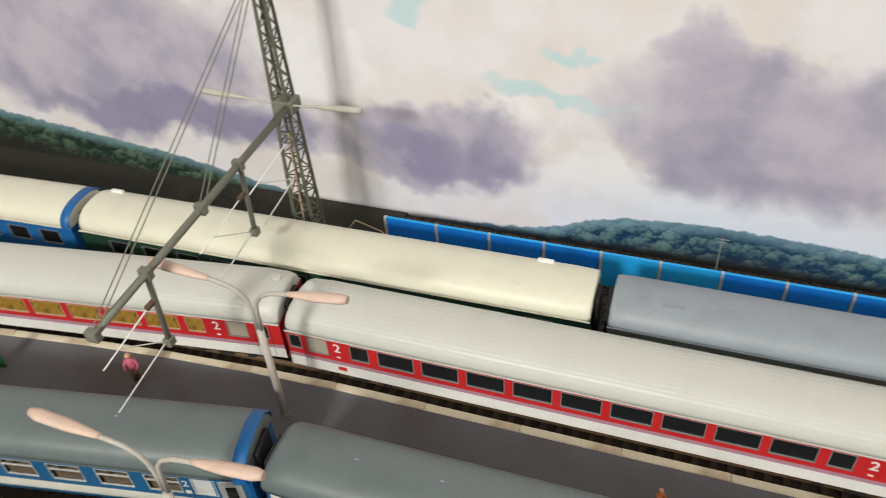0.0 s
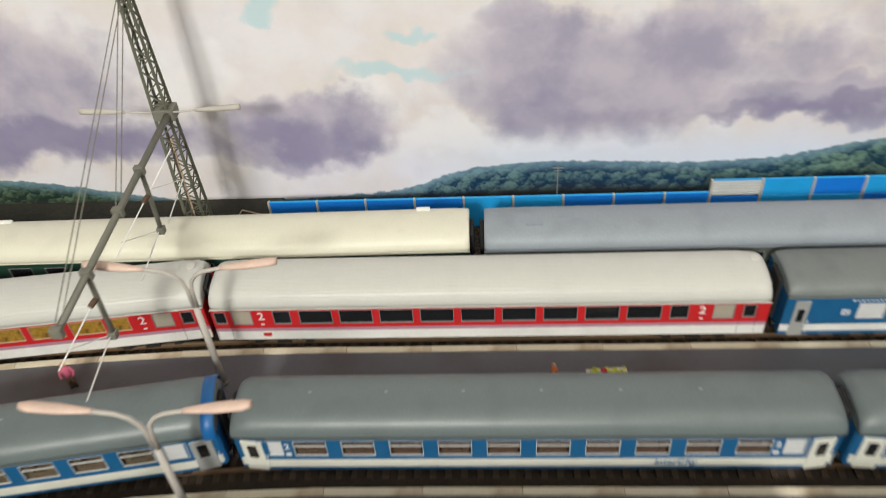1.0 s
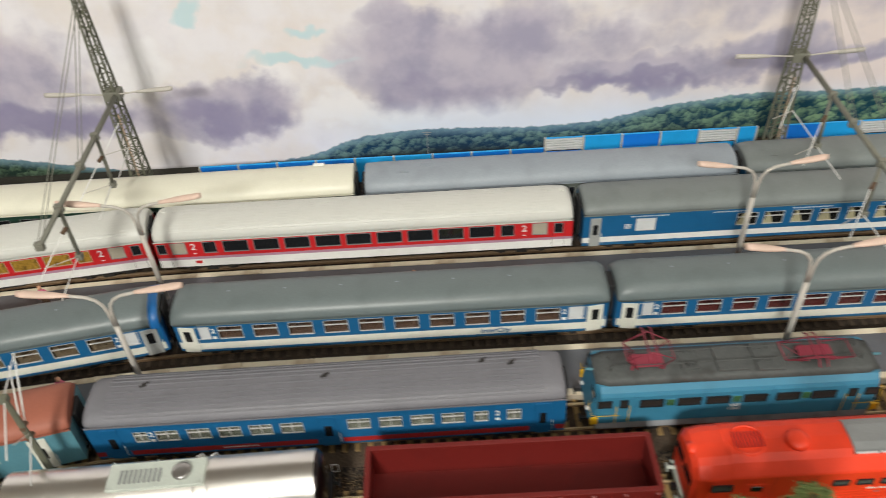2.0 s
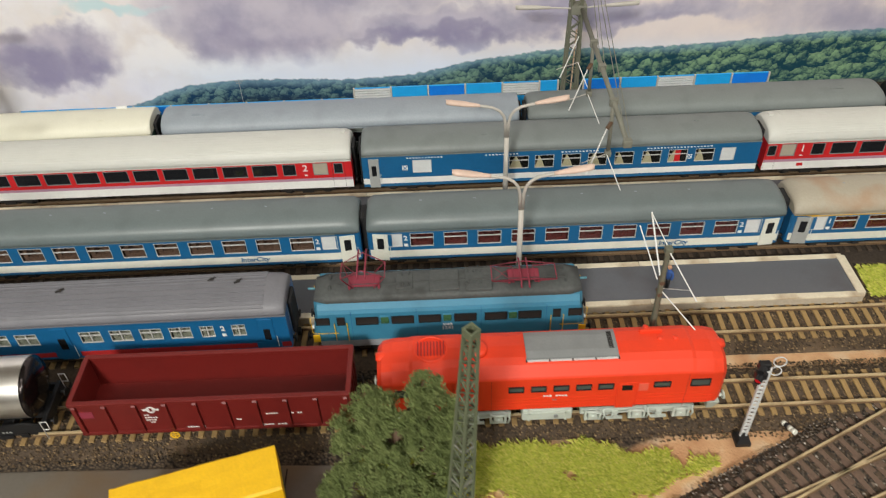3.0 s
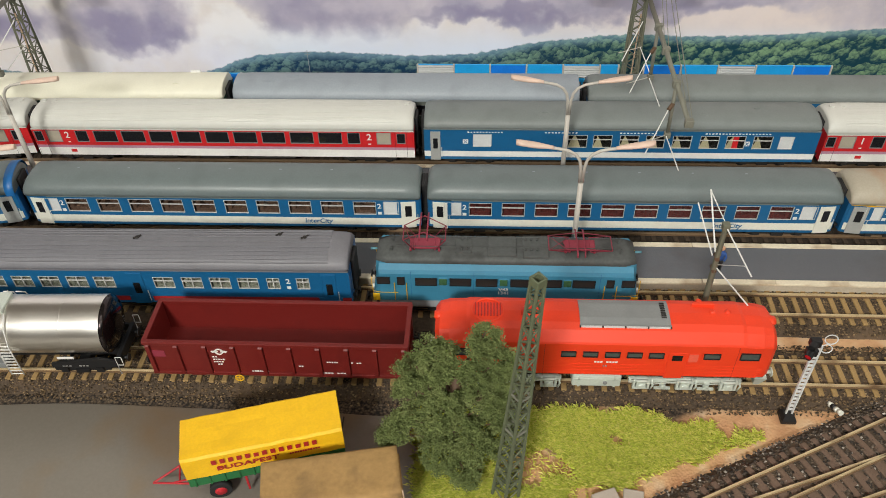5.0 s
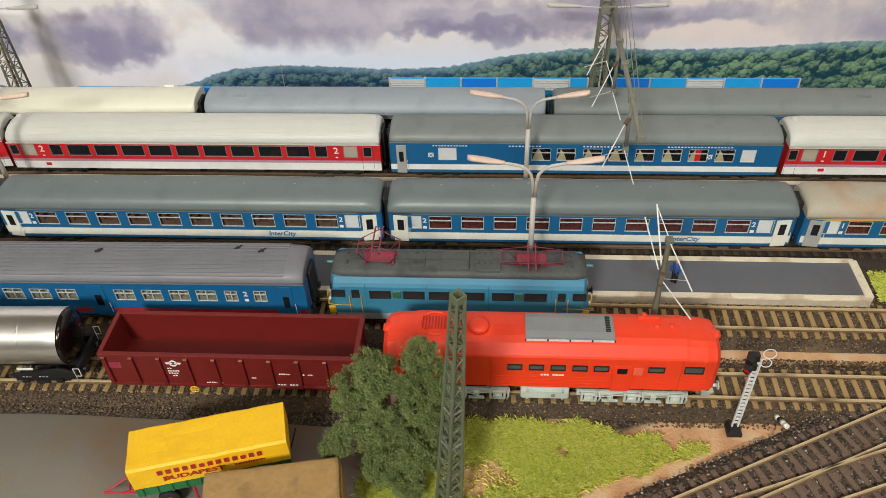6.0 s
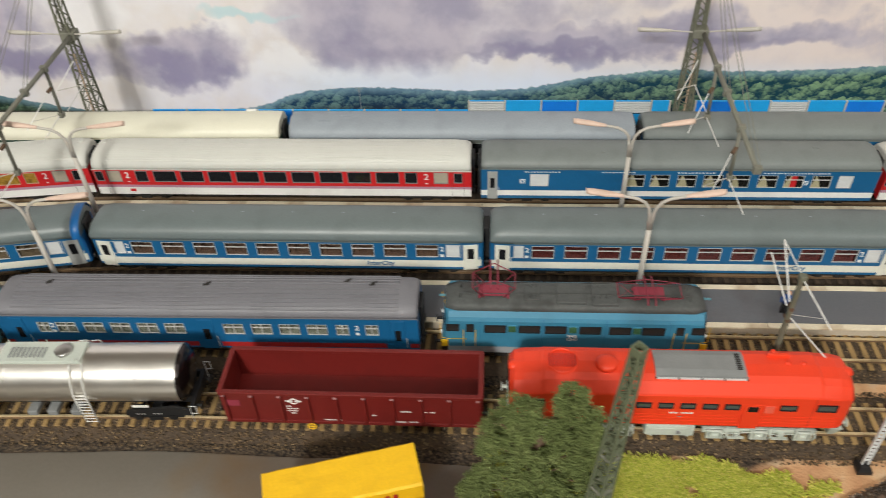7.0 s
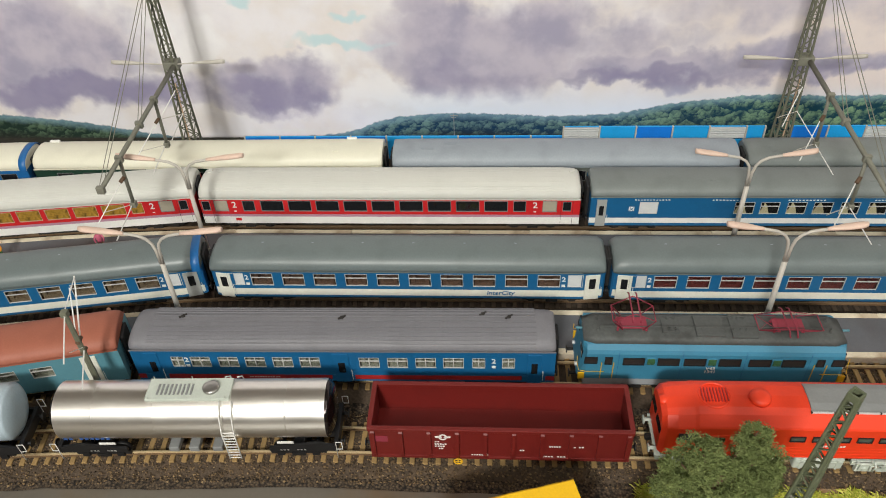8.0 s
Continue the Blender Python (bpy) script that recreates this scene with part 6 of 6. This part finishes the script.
def wire_pole(x, y):
    t = thing("catenary_pole", pose(x, y, 0), "slender olive catenary pole with white registration arms", "pole", "catenary poles")
    part("pole", tube(bmesh.new(), (0, 0, -0.001), (0, 0, 0.0920), 0.0021, 6, 0.0014), "mast", t)
    part("head", B(-0.0020, 0.0020, -0.0020, 0.0020, 0.0900, 0.0940, 0.0004), "mast", t)
    for z in (0.0690, 0.0600):
        part("insulator", tube(bmesh.new(), (0, -0.0015, z), (0, 0.0035, z), 0.0014, 8), "brown", t)
    for p, q, r in (((0, 0, 0.0930), (-0.0035, 0.026, 0.0960), 0.0005), ((-0.0035, 0.026, 0.0965), (0.0, 0.002, 0.0680), 0.0007), ((-0.0090, 0.0250, 0.0880), (-0.002, 0.002, 0.0690), 0.0006),
                    ((0, 0, 0.0920), (0.0085, -0.0290, 0.0830), 0.0006), ((0.001, 0, 0.0620), (0.0115, -0.0290, 0.0620), 0.0006), ((0.001, 0, 0.0640), (0.0075, -0.0200, 0.0820), 0.0003)):
        part("registration_arm", tube(bmesh.new(), p, q, r * 0.68, 6), "white", t, "white registration arm")
    return t


wire_pole(0.3160, 0.0420)
wire_pole(-0.1700, 0.0340)


def signal_mast(x, y, h=0.0600):
    t = thing("railway_signal", pose(x, y, 0.0005), "white lattice signal with black lamp heads, showing red", "signal")
    part("base", loft(bmesh.new(), [[(s * q, u * q, z) for s, u in ((-1, -1), (1, -1), (1, 1), (-1, 1))] for q, z in ((0.0040, -0.001), (0.0040, 0.0014), (0.0026, 0.0040))], smooth=False), "black", t, "black base block")
    for s in (-1, 1):
        part("mast_rail", B(s * 0.0016 - 0.0004, s * 0.0016 + 0.0004, -0.0006, 0.0006, 0.0040, h), "frosted", t)
    for i in range(17):
        part("rung", B(-0.0018, 0.0018, -0.0004, 0.0004, 0.0070 + 0.0031 * i, 0.0082 + 0.0031 * i), "frosted", t)
    for z, lens in ((h + 0.0050, "black"), (h - 0.0020, "lens_red")):
        hd = part("lamp_head", B(-0.0052, 0.0005, -0.0028, 0.0010, -0.0022, 0.0026, 0.0007), "black", t, at=pose(-0.0015, -0.0012, z))
        part("hood", tube(bmesh.new(), (-0.0035, -0.0028, 0.0008), (-0.0058, -0.0056, 0.0006), 0.0021, 12, 0.0018, caps=False), "black", hd)
        part("lens", tube(bmesh.new(), (-0.0040, -0.0032, 0.0004), (-0.0052, -0.0047, 0.0002), 0.0017, 12), lens, hd)
    for z, r in ((h + 0.0050, 0.0032), (h - 0.0020, 0.0028)):
        lp = [(0.0015 + r + r * math.cos(a), 0.001 * math.sin(a), z + 0.72 * r * math.sin(a)) for a in (math.pi * (1 - 2 * i / 16) for i in range(17))]
        part("service_ring", pipe(bmesh.new(), lp, 0.0003, 6), "frosted", t)
    return t


signal_mast(0.3570, -0.0130)

mk = thing("marker_post", pose(0.3830, -0.0040, 0.0014, 72, 0, 18), "short black and white banded marker post lying over", "post")
for i, k in enumerate(("cream", "black", "cream", "cream")):
    part("band", tube(bmesh.new(), (0, 0, -0.001 + 0.0026 * i), (0, 0, 0.0016 + 0.0026 * i), 0.0015, 10), k, mk)

tb = thing("trackside_box", pose(0.4665, 0.0425, 0), "small black trackside box with a pale lid", "box")
part("body", B(-0.0045, 0.0045, -0.0035, 0.0035, -0.001, 0.0075, 0.0006), "black", tb)
part("lid", B(-0.0040, 0.0010, -0.0030, 0.0030, 0.0075, 0.0090, 0.0004), "frosted", tb)


# ---------- panel fence ----------
def barrier_bay(x, w, tall, fill, lower):
    """One bay of the barrier from its post at x; fill: the upper panel, or "louvre"."""
    f = thing("noise_barrier", pose(x, 0.3200, 0), "louvred grey and blue barrier bay with light metal posts" if fill == "louvre" else "blue panelled barrier bay with light metal posts", "barrier", "noise barrier bays")
    h, top = (0.0322, 0.0190) if tall else (0.0230, 0.0225)
    part("post", B(-0.0007, 0.0007, -0.0012, 0.0012, -0.001, h, 0.0002), "post", f)
    part("panel", B(0.0008, w - 0.0008, -0.0006, 0.0006, -0.001, top, 0.0002), lower, f)
    if fill == "louvre":
        for j in range(5):
            part("louvre_slat", B(0.0008, w - 0.0008, -0.0008, 0.0008, 0.0206 + 0.0023 * j, 0.0221 + 0.0023 * j), "frosted", f)
        part("backing", B(0.0008, w - 0.0008, 0.0009, 0.0012, 0.0196, 0.0318), "mid_grey", f)
    elif tall:
        part("panel", B(0.0008, w - 0.0008, -0.0006, 0.0006, 0.0196, 0.0318, 0.0002), fill, f)
    part("cap_rail", B(0.0008, w - 0.0008, -0.0009, 0.0009, (0.0318 if tall else top), (0.0321 if tall else top + 0.0003)), "fence_sky", f)
    return f


for i, tint in enumerate(("blue", "blue", "blue", "blue", "sky", "sky", "blue", "blue", "blue")):
    barrier_bay(-0.1500 + 0.0316 * i, 0.0316 if i < 8 else 0.0278, False, "", "fence_" + tint)
P = 0.0309
for x0, row in ((0.1306, ("louvre", "sky", "blue", "sky", "louvre", "sky")), (0.3217, ("blue", "sky", "louvre", "sky", "blue"))):
    for i, kind in enumerate(row):
        bay = barrier_bay(x0 + P * i, P / 2 if i == 5 else P, True, kind if kind == "louvre" else "fence_" + kind, "fence_sky" if i % 3 else "fence_blue")
    part("post", B(-0.0007, 0.0007, -0.0012, 0.0012, -0.001, 0.0322, 0.0002), "post", bay, at=pose(P / 2 if i == 5 else P, 0, 0))

an = thing("antenna", pose(0.0360, 0.3250, 0), "thin grey antenna behind the barrier", "antenna")
part("rod", tube(bmesh.new(), (0, 0, -0.001), (0, 0, 0.0420), 0.0003, 5), "mid_grey", an)
for z, w in ((0.0405, 0.0035), (0.0385, 0.0022)):
    part("crossbar", tube(bmesh.new(), (-w, 0, z), (w, 0, z), 0.00025, 5), "mid_grey", an)
tagged(part("loose_cable", pipe(bmesh.new(), [(-0.180, 0.308, 0.004), (-0.165, 0.311, 0.0240), (-0.150, 0.312, 0.0180), (-0.132, 0.311, 0.0)], 0.0005, 6), "seat_tan", None), "loose tan cable beside the mast", "cable")


# ---------- small things on the platforms ----------
def figurine(x, y, z, cloth, legs, label, h=0.0195, turn=0):
    """A small painted doll, one plain mesh."""
    bm = bmesh.new()
    s = h / 0.0195
    for q in (-1, 1):
        tube(bm, (q * 0.0011, 0, 0), (q * 0.0010, 0, 0.0090), 0.0010, 8, 0.0012, mi=1)
        pipe(bm, [(q * 0.0022, 0, 0.0152), (q * 0.0034, -0.0006, 0.0120), (q * 0.0028, -0.0022, 0.0100)], 0.0007, 6, mi=0)
    loft(bm, [[(r * math.cos(a * math.pi / 6), r * 0.7 * math.sin(a * math.pi / 6), zz) for a in range(12)] for r, zz in ((0.0020, 0.0085), (0.0021, 0.0110), (0.0025, 0.0145), (0.0018, 0.0160), (0.0007, 0.0165))])
    loft(bm, [[(r * math.cos(a * math.pi / 5), r * math.sin(a * math.pi / 5), zz) for a in range(10)] for r, zz in ((0.0005, 0.0162), (0.0013, 0.0172), (0.0015, 0.0182), (0.0011, 0.0192), (0.0003, 0.0196))], mi=2)
    for v in bm.verts:
        v.co *= s
    ob = part("figurine", bm, [cloth, legs, "skin"], None, at=pose(x, y, z, 0, 0, turn))
    return tagged(ob, label, "figurine", "platform figurines")


figurine(-0.2300, 0.1815, 0.0096, "cloth_pink", "brown", "small painted figurine in pink on the platform", turn=20)
figurine(0.0240, 0.1810, 0.0096, "cloth_orange", "skin", "small orange painted figurine on the platform", h=0.0155, turn=70)
figurine(0.3400, 0.0960, 0.0096, "cloth_blue", "black", "small painted figurine in blue on the platform", turn=-30)
figurine(-0.1900, 0.1000, 0.0096, "cloth_pink", "cloth_blue", "small painted figurine in pink and blue", turn=10)
figurine(-0.3050, 0.1700, 0.0096, "amber", "truck_green", "small painted figurine in yellow and green", turn=0)

pl = thing("flower_trough", pose(0.0520, 0.1855, 0.0096, 0, 0, 4), "cream flower trough with green and red plants", "planter")
part("tray", B(-0.0105, 0.0105, -0.0036, 0.0036, 0, 0.0022, 0.0005), "cream", pl)
fl = bmesh.new()
rnd = random.Random(9)
for i in range(60):
    x, y, r = rnd.uniform(-0.0094, 0.0094), rnd.uniform(-0.0026, 0.0026), rnd.uniform(0.0005, 0.0010)
    box(fl, x - r, x + r, y - r, y + r, 0.0016, 0.0022 + r * 1.4, 1 if abs(x + 0.002) < 0.002 else 0)
part("planting", fl, ["grass", "lens_red"], pl)
lt = thing("litter_bin", pose(0.2330, 0.1790, 0.0096), "small orange litter bin beside the lamp", "bin")
part("drum", tube(bmesh.new(), (0, 0, 0), (0, 0, 0.0062), 0.0019, 12, 0.0022), "cloth_orange", lt)


# ---------- yard, sand and plants ----------
def yard_edge(x):
    return -0.0125 - 0.0010 * math.sin(x * 40) - (0.15 * x * x if x < 0 else 0) - (max(0, x - 0.05) * 0.05)


bm = bmesh.new()
rows = []
for i in range(61):
    x = -0.6 + 0.762 * i / 60
    e = yard_edge(x) + 0.0012 * noise.noise((x * 90, 0, 3))
    r = [(x, -0.219, 0.0007), (x, -0.10, 0.0007), (x, e - 0.004, 0.0007), (x, e, -0.0030)]
    rows.append(r)
loft(bm, rows, closed=False, caps=False)
tagged(part("yard_pavement", bm, "yard", None), "smooth grey yard surface with brown stains", "pavement", kind="structure")
tagged(part("yard_joint", B(0.1105, 0.1112, -0.10, -0.020, 0.0002, 0.0010), "dark", None), "dark joint in the yard surface", "joint", kind="structure")


def soil_material():
    """Ballast that gives way to sandy soil in patches."""
    m = bpy.data.materials.new("soil")
    m.use_nodes = True
    N, L = m.node_tree.nodes, m.node_tree.links
    b = N["Principled BSDF"]
    b.inputs["Roughness"].default_value = 0.95
    tc = N.new("ShaderNodeTexCoord")
    sp = N.new("ShaderNodeSeparateXYZ")
    L.new(tc.outputs["Object"], sp.inputs[0])

    def math_(op, *a, clamp=False):
        n = N.new("ShaderNodeMath")
        n.operation, n.use_clamp = op, clamp
        for i, v in enumerate(a):
            if isinstance(v, (int, float)):
                n.inputs[i].default_value = v
            else:
                L.new(v, n.inputs[i])
        return n.outputs[0]

    def noise_(s, d=4.0):
        n = N.new("ShaderNodeTexNoise")
        n.inputs["Scale"].default_value, n.inputs["Detail"].default_value = s, d
        L.new(tc.outputs["Object"], n.inputs["Vector"])
        return n.outputs["Fac"]

    def ramp_(f, *stops):
        n = N.new("ShaderNodeValToRGB")
        el = n.color_ramp.elements
        el[0].position, el[0].color = stops[0][0], (*stops[0][1], 1)
        el[1].position, el[1].color = stops[-1][0], (*stops[-1][1], 1)
        for p, c in stops[1:-1]:
            el.new(p).color = (*c, 1)
        L.new(f, n.inputs[0])
        return n.outputs[0]

    warp = math_("SUBTRACT", noise_(45), 0.5)
    wx, wy = math_("MULTIPLY_ADD", warp, 0.03, sp.outputs["X"]), math_("MULTIPLY_ADD", warp, 0.022, sp.outputs["Y"])
    tot = None
    for cx, cy, rx, ry in ((0.355, -0.018, 0.065, 0.016), (0.315, -0.036, 0.05, 0.016), (0.25, -0.055, 0.085, 0.055), (0.55, 0.0415, 0.24, 0.0125), (0.52, 0.10, 0.055, 0.022), (0.40, 0.0415, 0.09, 0.013), (0.435, -0.076, 0.045, 0.020), (0.215, -0.080, 0.05, 0.02)):
        dx = math_("MULTIPLY", math_("SUBTRACT", wx, cx), 1 / rx)
        dy = math_("MULTIPLY", math_("SUBTRACT", wy, cy), 1 / ry)
        v = math_("SUBTRACT", 1.0, math_("ADD", math_("MULTIPLY", dx, dx), math_("MULTIPLY", dy, dy)), clamp=True)
        tot = v if tot is None else math_("MAXIMUM", tot, v)
    grain = noise_(750, 3)
    vo = N.new("ShaderNodeTexVoronoi")
    vo.inputs["Scale"].default_value = 620
    L.new(tc.outputs["Object"], vo.inputs["Vector"])
    stones = ramp_(math_("MULTIPLY_ADD", grain, 0.5, math_("MULTIPLY", vo.outputs["Distance"], 0.7)), (0.2, (0.19, 0.14, 0.088)), (0.55, (0.075, 0.053, 0.035)), (0.8, (0.012, 0.010, 0.008)))
    sand = ramp_(noise_(70, 6), (0.30, (0.46, 0.24, 0.115)), (0.52, (0.60, 0.36, 0.19)), (0.75, (0.62, 0.48, 0.32)))
    mx = N.new("ShaderNodeMix")
    mx.data_type = "RGBA"
    f = N.new("ShaderNodeMapRange")
    f.interpolation_type = "SMOOTHSTEP"
    f.inputs["From Min"].default_value, f.inputs["From Max"].default_value = 0.02, 0.45
    L.new(tot, f.inputs["Value"])
    L.new(f.outputs["Result"], mx.inputs["Factor"])
    L.new(stones, mx.inputs["A"])
    L.new(sand, mx.inputs["B"])
    L.new(mx.outputs["Result"], b.inputs["Base Color"])
    bp = N.new("ShaderNodeBump")
    bp.inputs["Distance"].default_value, bp.inputs["Strength"].default_value = 0.0005, 0.6
    L.new(math_("ADD", vo.outputs["Distance"], grain), bp.inputs["Height"])
    L.new(bp.outputs["Normal"], b.inputs["Normal"])
    return m


M["soil"] = soil_material()
g = bpy.data.objects["ground"]
g.data.materials.clear()
g.data.materials.append(M["soil"])


def grass_cover(x, y):
    """How thickly the fibres stand at a place, 0 to 1."""
    n = noise.noise((x * 75, y * 95, 1.7)) + 0.5 * noise.noise((x * 210, y * 240, 0.4))
    if x > 0.34:
        return max(0.0, min(1.0, 0.55 + n)) if x > 0.474 else 0.0
    top, low = -0.0090 - max(0, x - 0.27) * 0.22, -0.090 if x < 0.245 else -0.066 + (x - 0.245) * 0.40
    rim = min(y - low, top - y, 0.340 - x, x - 0.150) / 0.011
    bare = max(0.0, 1 - math.hypot((x - 0.216) / 0.030, (y + 0.048) / 0.017)) + max(0.0, 1 - math.hypot((x - 0.247) / 0.020, (y + 0.066) / 0.012)) + 0.5 * max(0.0, 1 - math.hypot((x - 0.262) / 0.010, (y + 0.030) / 0.006))
    return max(0.0, min(1.0, rim + 0.5 * n)) * max(0.02, min(1.0, 0.9 + 0.9 * n - 2.2 * bare))


rnd = random.Random(21)
vs, fs = [], []
while len(fs) < 230000:
    x, y = rnd.uniform(0.15, 0.34), rnd.uniform(-0.092, -0.008)
    if rnd.random() < 0.1:
        x, y = rnd.uniform(0.474, 0.55), rnd.uniform(0.088, 0.116)
    if rnd.random() > grass_cover(x, y):
        continue
    a, ln, w = rnd.uniform(0, 6.283), rnd.uniform(0.0016, 0.0040), rnd.uniform(0.00005, 0.00011)
    lean = rnd.uniform(0.75, 1.25)
    dx, dy = math.cos(a), math.sin(a)
    k = len(vs)
    vs += [(x - dy * w, y + dx * w, -0.0008), (x + dy * w, y - dx * w, -0.0008), (x + dx * ln * lean * 0.5 + dy * w * 0.7, y + dy * ln * lean * 0.5 - dx * w * 0.7, ln * 0.55), (x + dx * ln * lean, y + dy * ln * lean, ln * (1.1 - 0.6 * lean))]
    fs += [(k, k + 1, k + 2), (k, k + 2, k + 3)]
me = bpy.data.meshes.new("grass")
me.from_pydata(vs, [], fs)
me.materials.append(M["grass"])
tagged(new("grass", me), "yellow-green static grass on sandy soil", "grass", kind="stuff")


def tree(x, y, label):
    t = thing("tree", pose(x, y, 0), label, "tree")
    rnd = random.Random(5)
    clumps = ((0.017, 0.006, 0.101, 0.0078), (0.004, 0.003, 0.086, 0.0105), (0.026, 0.003, 0.074, 0.010), (0.024, -0.004, 0.056, 0.009), (-0.021, -0.003, 0.046, 0.009), (0.012, 0.005, 0.092, 0.0095), (0.022, 0.004, 0.083, 0.012), (0.010, 0.003, 0.078, 0.013), (-0.006, 0.002, 0.089, 0.0125), (-0.015, 0.001, 0.082, 0.0115), (-0.002, 0.000, 0.074, 0.014),
              (-0.018, 0.0, 0.068, 0.010), (0.020, -0.002, 0.066, 0.012), (-0.004, -0.004, 0.058, 0.013), (0.012, -0.005, 0.056, 0.010), (-0.014, -0.004, 0.050, 0.011), (-0.026, -0.004, 0.042, 0.0085), (-0.031, -0.005, 0.036, 0.006),
              (0.020, -0.006, 0.048, 0.011), (0.002, -0.008, 0.044, 0.011), (0.014, -0.010, 0.035, 0.011), (-0.004, -0.011, 0.031, 0.012), (0.007, -0.013, 0.020, 0.0095), (0.010, -0.012, 0.010, 0.007))
    part("trunk", pipe(bmesh.new(), [(0.004, 0, -0.002), (0.003, 0.001, 0.020), (0.001, 0.0, 0.045), (0.004, 0.002, 0.075)], 0.0024, 8), "brown", t)
    for cx, cy, cz, r in clumps:
        part("limb", tube(bmesh.new(), (0.002, 0.001, max(0.012, cz * 0.7)), (cx, cy, cz), 0.0010, 6, 0.0004), "brown", t)
    vs, fs = [], []
    for cx, cy, cz, r in ((a, b, c * 0.965, d * 0.86) for a, b, c, d in clumps):
        for _ in range(int(330 * (r / 0.011) ** 2)):
            d = Vector((rnd.gauss(0, 1), rnd.gauss(0, 1), rnd.gauss(0, 1))).normalized()
            lump = 1 + 0.40 * noise.noise(d * 2.4 + Vector((cx, cy, cz)) * 90)
            tuft = Vector((cx, cy, cz)) + d * r * lump * rnd.uniform(0.72, 1.0)
            if noise.noise(tuft * 95) < -0.20:
                continue
            rt = rnd.uniform(0.0009, 0.0021)
            for _ in range(int(34 * (rt / 0.0015) ** 2)):
                c = tuft + Vector((rnd.gauss(0, 1), rnd.gauss(0, 1), rnd.gauss(0, 0.8))) * rt * 0.55
                if c.z < 0.001:
                    continue
                s = rnd.uniform(0.00028, 0.00058)
                u = Vector((rnd.gauss(0, 1), rnd.gauss(0, 1), rnd.gauss(0, 1))).normalized()
                v = u.orthogonal().normalized()
                w = u.cross(v)
                k = len(vs)
                vs += [tuple(c + v * s), tuple(c + w * s * 0.8), tuple(c - v * s * 0.8 + u * s * 0.5), tuple(c - w * s)]
                fs += [(k, k + 1, k + 2), (k, k + 2, k + 3)]
    me = bpy.data.meshes.new("crown")
    me.from_pydata(vs, [], fs)
    me.materials.append(M["leaf"])
    part("crown", me, None, t, "mottled green foliage in hanging clumps")
    return t


tree(0.1720, -0.0500, "bushy green model tree with drooping foliage")


# ---------- loose stones ----------
def chips(name, n, region, smin, smax, material, label, seed):
    rnd = random.Random(seed)
    vs, fs = [], []
    while len(fs) < n * 8:
        x, y, z = region(rnd)
        s = rnd.uniform(smin, smax)
        k = len(vs)
        for d in ((1, 0, 0), (-1, 0, 0), (0, 1, 0), (0, -1, 0), (0, 0, 1), (0, 0, -1)):
            vs.append((x + d[0] * s * rnd.uniform(0.6, 1.2), y + d[1] * s * rnd.uniform(0.6, 1.2), z + d[2] * s * rnd.uniform(0.5, 0.9)))
        for a, b, c in ((0, 2, 4), (2, 1, 4), (1, 3, 4), (3, 0, 4), (2, 0, 5), (1, 2, 5), (3, 1, 5), (0, 3, 5)):
            fs.append((k + a, k + b, k + c))
    me = bpy.data.meshes.new(name)
    me.from_pydata(vs, [], fs)
    me.materials.append(M[material])
    return tagged(new(name, me), label, "stones", kind="stuff")


def along(k, x0, x1, half):
    def f(rnd):
        x, o = rnd.uniform(x0, x1), rnd.uniform(-half, half)
        z = 0.0028 if abs(o) < 0.0165 else 0.0026 - (abs(o) - 0.0165) * 0.40
        return x, track_y(k, x) + o, z
    return f


chips("ballast_stones", 26000, along("e", -0.30, 0.55, 0.0260), 0.0004, 0.0010, "stone_chip", "loose brown ballast stones along the front track", 1)
chips("ballast_stones", 11000, along("d", 0.27, 0.60, 0.0220), 0.0004, 0.0010, "stone_chip", "loose brown ballast stones along the second track", 2)


def fan_region(rnd):
    p, deg = rnd.choice((((0.344, -0.056), 25.6), ((0.371, -0.0588), 20.6)))
    s, o = rnd.uniform(-0.12, 0.15), rnd.uniform(-0.022, 0.022)
    c, q = math.cos(radians(deg)), math.sin(radians(deg))
    return p[0] + c * s - q * o, p[1] + q * s + c * o, 0.0029 if abs(o) < 0.0165 else 0.0018


chips("ballast_stones", 15000, fan_region, 0.0004, 0.0011, "stone_dark", "dark ballast stones round the turnout", 3)
for x, y, a, s in ((0.252, -0.0670, 20, 1.0), (0.266, -0.0650, -10, 0.8), (0.2590, -0.0740, 35, 0.9)):
    r = tagged(part("concrete_block", B(-0.0065 * s, 0.0065 * s, -0.0045 * s, 0.0045 * s, -0.001, 0.0028 * s, 0.0006), "stone", None, at=pose(x, y, 0, 3, -2, a)), "weathered concrete block half sunk in sand", "block", "concrete blocks")
